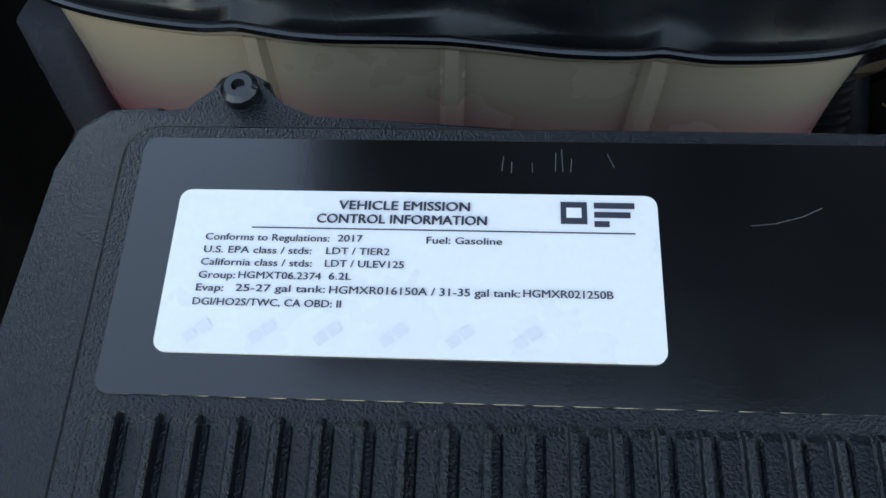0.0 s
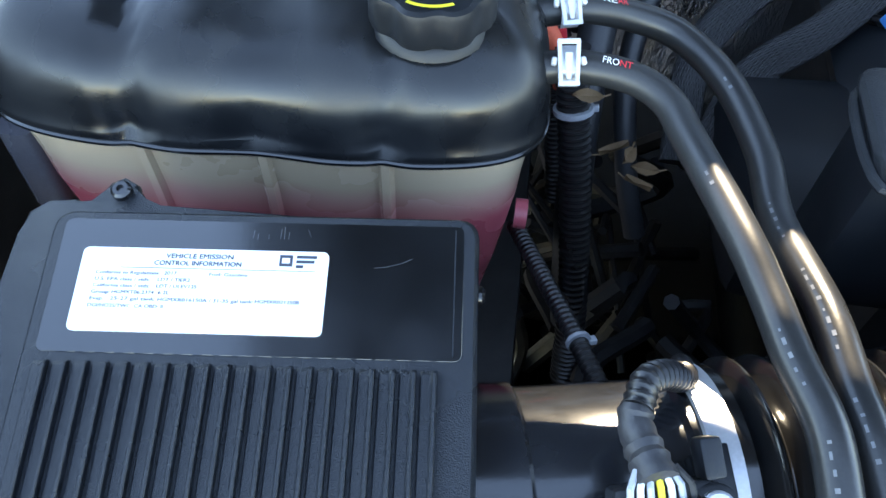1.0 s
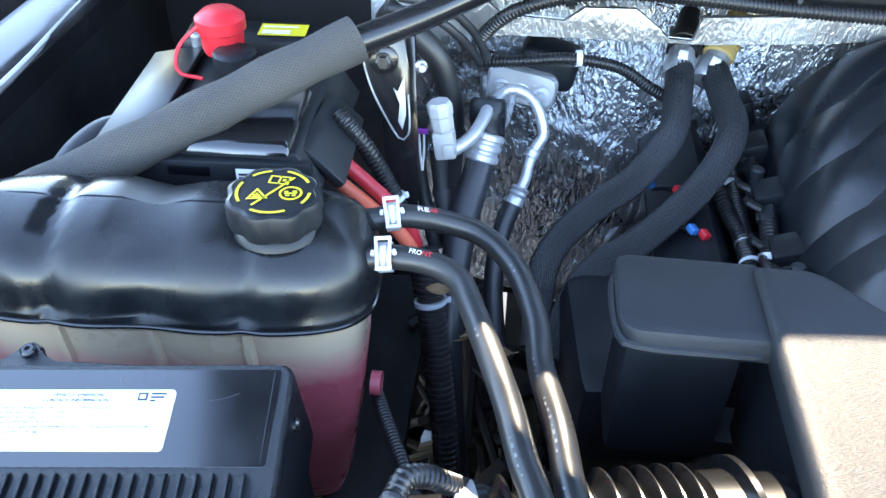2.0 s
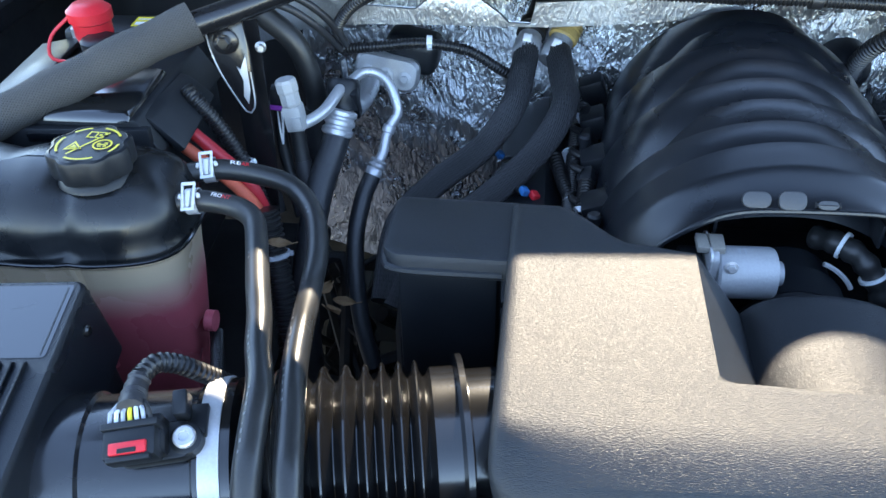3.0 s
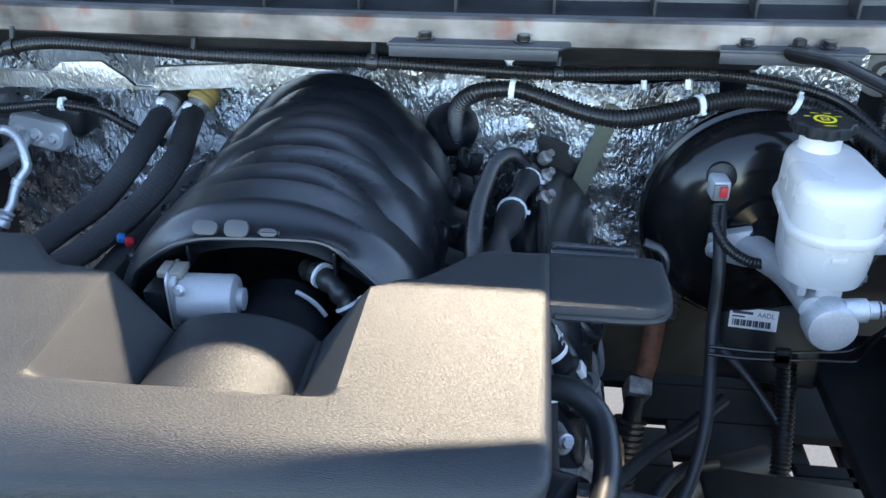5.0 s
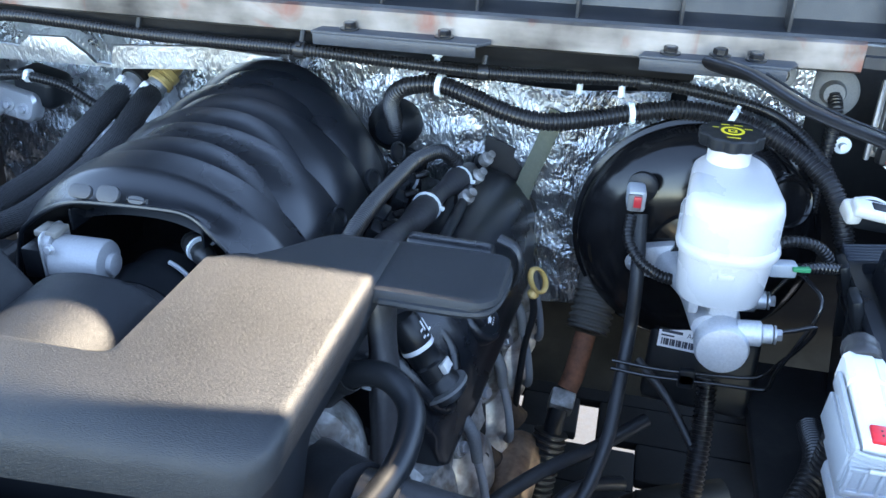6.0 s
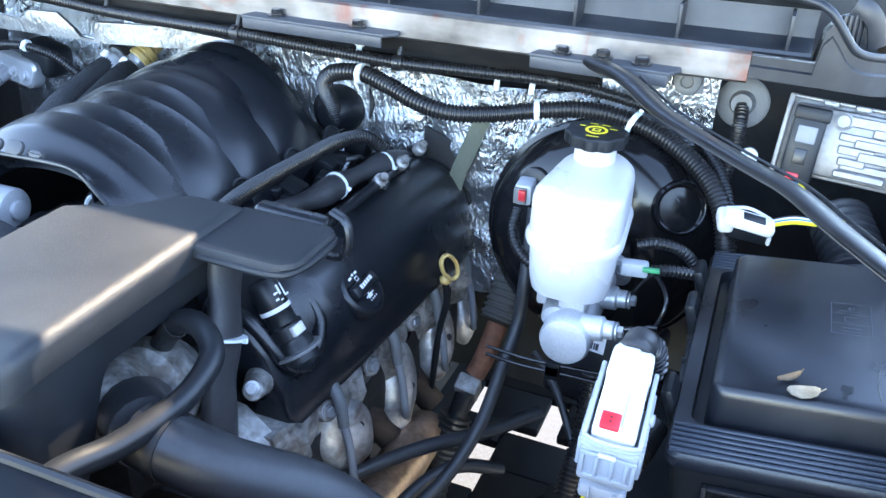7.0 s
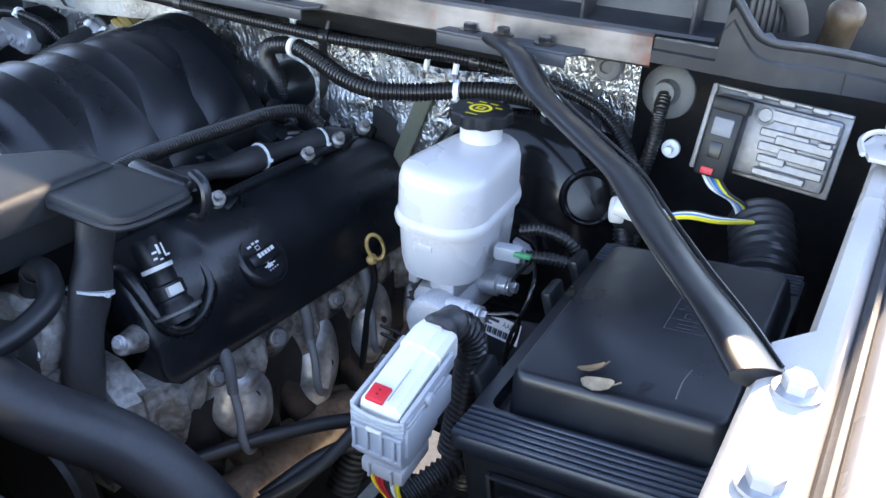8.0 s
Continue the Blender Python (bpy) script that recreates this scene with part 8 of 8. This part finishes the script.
BR = [(1.150, 0.605, 1.274), (1.185, 0.570, 1.274), (1.232, 0.520, 1.262), (1.298, 0.460, 1.256), (1.346, 0.412, 1.255), (1.379, 0.372, 1.249), (1.418, 0.326, 1.243), (1.455, 0.288, 1.236), (1.478, 0.264, 1.229)]
for d in (-1, 1):
    part("pressed_edge", sweep([(x + 0.0098 * d, y + 0.0098 * d, z + 0.0022) for x, y, z in BR[1:]], 0.0013, 8, 0.006), BRACE, b2)
bolt("bolt", (1.152, 0.602, 1.283), (0, 0, 1), 0.007, BRACE, b2)

# control unit and grommet on the firewall
ecu = thing("control_unit", (1.40, 0.71, 1.19), "bare aluminium engine control unit with a black plug", "control unit")
EM = frame_of((1.400, 0.706, 1.197), (-0.05, -0.97, 0.25), (0.995, 0.0, -0.05)) @ Matrix.Scale(0.89, 4)
part("case", box((0.134, 0.080, 0.018), EM, 0.005, 2), GREYE, ecu)
part("flange", box((0.146, 0.090, 0.005), EM @ Matrix.Translation((0, 0, -0.008)), 0.002), GREYE, ecu)
for x, y, w, h, d in ((0.030, 0.030, 0.070, 0.012, 0.0035), (0.044, 0.021, 0.044, 0.010, 0.0065), (0.014, 0.011, 0.052, 0.009, 0.0050), (0.036, 0.006, 0.060, 0.010, 0.0075), (0.010, -0.004, 0.040, 0.010, 0.0045),
                      (0.038, -0.008, 0.050, 0.011, 0.0065), (0.008, -0.017, 0.030, 0.009, 0.0060), (0.030, -0.022, 0.066, 0.009, 0.0045), (0.020, -0.032, 0.056, 0.008, 0.0065), (0.056, 0.012, 0.014, 0.006, 0.0085)):
    part("terrace", box((w, h, 0.010), EM @ Matrix.Translation((x, y, 0.004 + d)), 0.0012, 1), GREYE, ecu)
for x in (-0.030, 0.005, 0.040):
    part("edge_clip", box((0.018, 0.007, 0.012), EM @ Matrix.Translation((x, 0.045, 0.000)), 0.0015, 1), GREYE, ecu)
part("top_strip", box((0.146, 0.004, 0.012), EM @ Matrix.Translation((0, 0.0465, -0.003)), 0.0012, 1), GREYE, ecu)
part("round_mark", lathe([(0.011, 0), (0.011, 0.003), (0.008, 0.004), (0.007, 0.002)], EM @ Matrix.Translation((-0.012, 0.028, 0.009)), 24), GREYE, ecu)
part("plug", box((0.036, 0.085, 0.030), EM @ Matrix.Translation((-0.047, -0.008, 0.018)), 0.004), BLACK, ecu, "black plug housing")
part("plug_lever", box((0.040, 0.016, 0.024), EM @ Matrix.Translation((-0.046, 0.030, 0.022)), 0.003), BLACK, ecu)
part("plug_slot", box((0.014, 0.018, 0.003), EM @ Matrix.Translation((-0.048, -0.020, 0.0335)), 0.001), VALVE, ecu)
part("plug_window", box((0.022, 0.020, 0.003), EM @ Matrix.Translation((-0.047, 0.006, 0.034)), 0.002), LEAD, ecu, "pale grey latch face")
part("plug_lock", box((0.014, 0.008, 0.004), EM @ Matrix.Translation((-0.050, -0.044, 0.034)), 0.001), RED, ecu, "red lock")
for k, matl in enumerate((WINK, GREYP, BLUE, YELLOW, DARK)):
    part("wire", sweep([EM @ Vector((-0.056 + 0.005 * k, -0.050, 0.022)), EM @ Vector((-0.040 + 0.005 * k, -0.062, 0.03)), EM @ Vector((-0.015 + 0.004 * k, -0.072, 0.022)), EM @ Vector((0.0 + 0.003 * k, -0.10, 0.01))], 0.0016, 6), matl, ecu)
part("side_strip", box((0.006, 0.098, 0.010), EM @ Matrix.Translation((-0.074, 0, 0.004)), 0.002), GREYE, ecu)
gr = thing("grommet", (1.288, 0.72, 1.221), "grey rubber firewall grommet with corrugated conduit", "grommet")
GM = frame_of((1.288, 0.728, 1.221), (-0.05, -1, 0.15))
part("disc", lathe([(0.028, 0), (0.028, 0.005), (0.024, 0.008), (0.014, 0.008), (0.011, 0.014), (0.011, 0.02)], GM, 32), DUSTR, gr)
part("conduit", loom([(1.288, 0.712, 1.221), (1.290, 0.695, 1.208), (1.290, 0.690, 1.18), (1.285, 0.68, 1.14), (1.28, 0.65, 1.09)], 0.0078, 0.004), LOOM, gr)
part("stud", lathe([(0.008, 0), (0.0095, 0.001), (0.0095, 0.006), (0.004, 0.007), (0.004, 0.016)], frame_of((1.306, 0.705, 1.170), (0, -1, 0.1)), 16), TIE, gr)
wcl = thing("wire_clip", (1.30, 0.56, 1.14), "white plastic wire clip with coloured wires behind the fuse box", "clip")
WC = pose(1.318, 0.575, 1.145, 18, 8, 10)
part("clip_body", box((0.050, 0.020, 0.012), WC @ pose(0.0, -0.004, 0.010, 0, 4, 0), 0.004, 3), WHITE, wcl, "white plastic clip body")
part("slot", box((0.022, 0.010, 0.003), WC @ pose(0.004, -0.004, 0.0155, 0, 4, 0), 0.001), BLACK, wcl)
part("end_cap", box((0.016, 0.024, 0.018), WC @ pose(-0.020, 0.0, 0.002, 0, -10, 8), 0.005, 3), WHITE, wcl, "white plastic end cap")
part("strap", sweep([WC @ Vector(p) for p in ((-0.020, -0.004, 0.010), (-0.006, -0.006, 0.014), (0.010, -0.008, 0.012), (0.022, -0.010, 0.004), (0.024, -0.010, -0.006))], 0.0038, 8, 0.004, flat=0.5), WHITE, wcl, "white plastic strap")
part("rear_strap", sweep([WC @ Vector(p) for p in ((-0.018, 0.010, 0.010), (0.0, 0.012, 0.013), (0.022, 0.010, 0.008))], 0.003, 8, 0.004, flat=0.5), WHITE, wcl)
part("core", box((0.044, 0.022, 0.022), WC @ pose(0.004, 0.002, -0.002, 0, 0, 0), 0.004), BLACK, wcl, "black plug inside the clip")
for k, matl in enumerate((YELLOW, BLUE, WINK, DARK)):
    part("wire", sweep([(1.335, 0.575 + 0.004 * k, 1.148), (1.360, 0.585 + 0.004 * k, 1.154), (1.385, 0.60 + 0.003 * k, 1.15), (1.41, 0.64, 1.14)], 0.0022, 6), matl, wcl)
rr_ = thing("rubber_drum", (1.42, 0.68, 1.1), "black ribbed rubber duct behind the fuse box", "duct")
part("tube", loom([(1.41, 0.69, 1.12), (1.43, 0.63, 1.10), (1.44, 0.58, 1.06)], 0.032, 0.012, 0.12, 22), RUBBER, rr_)
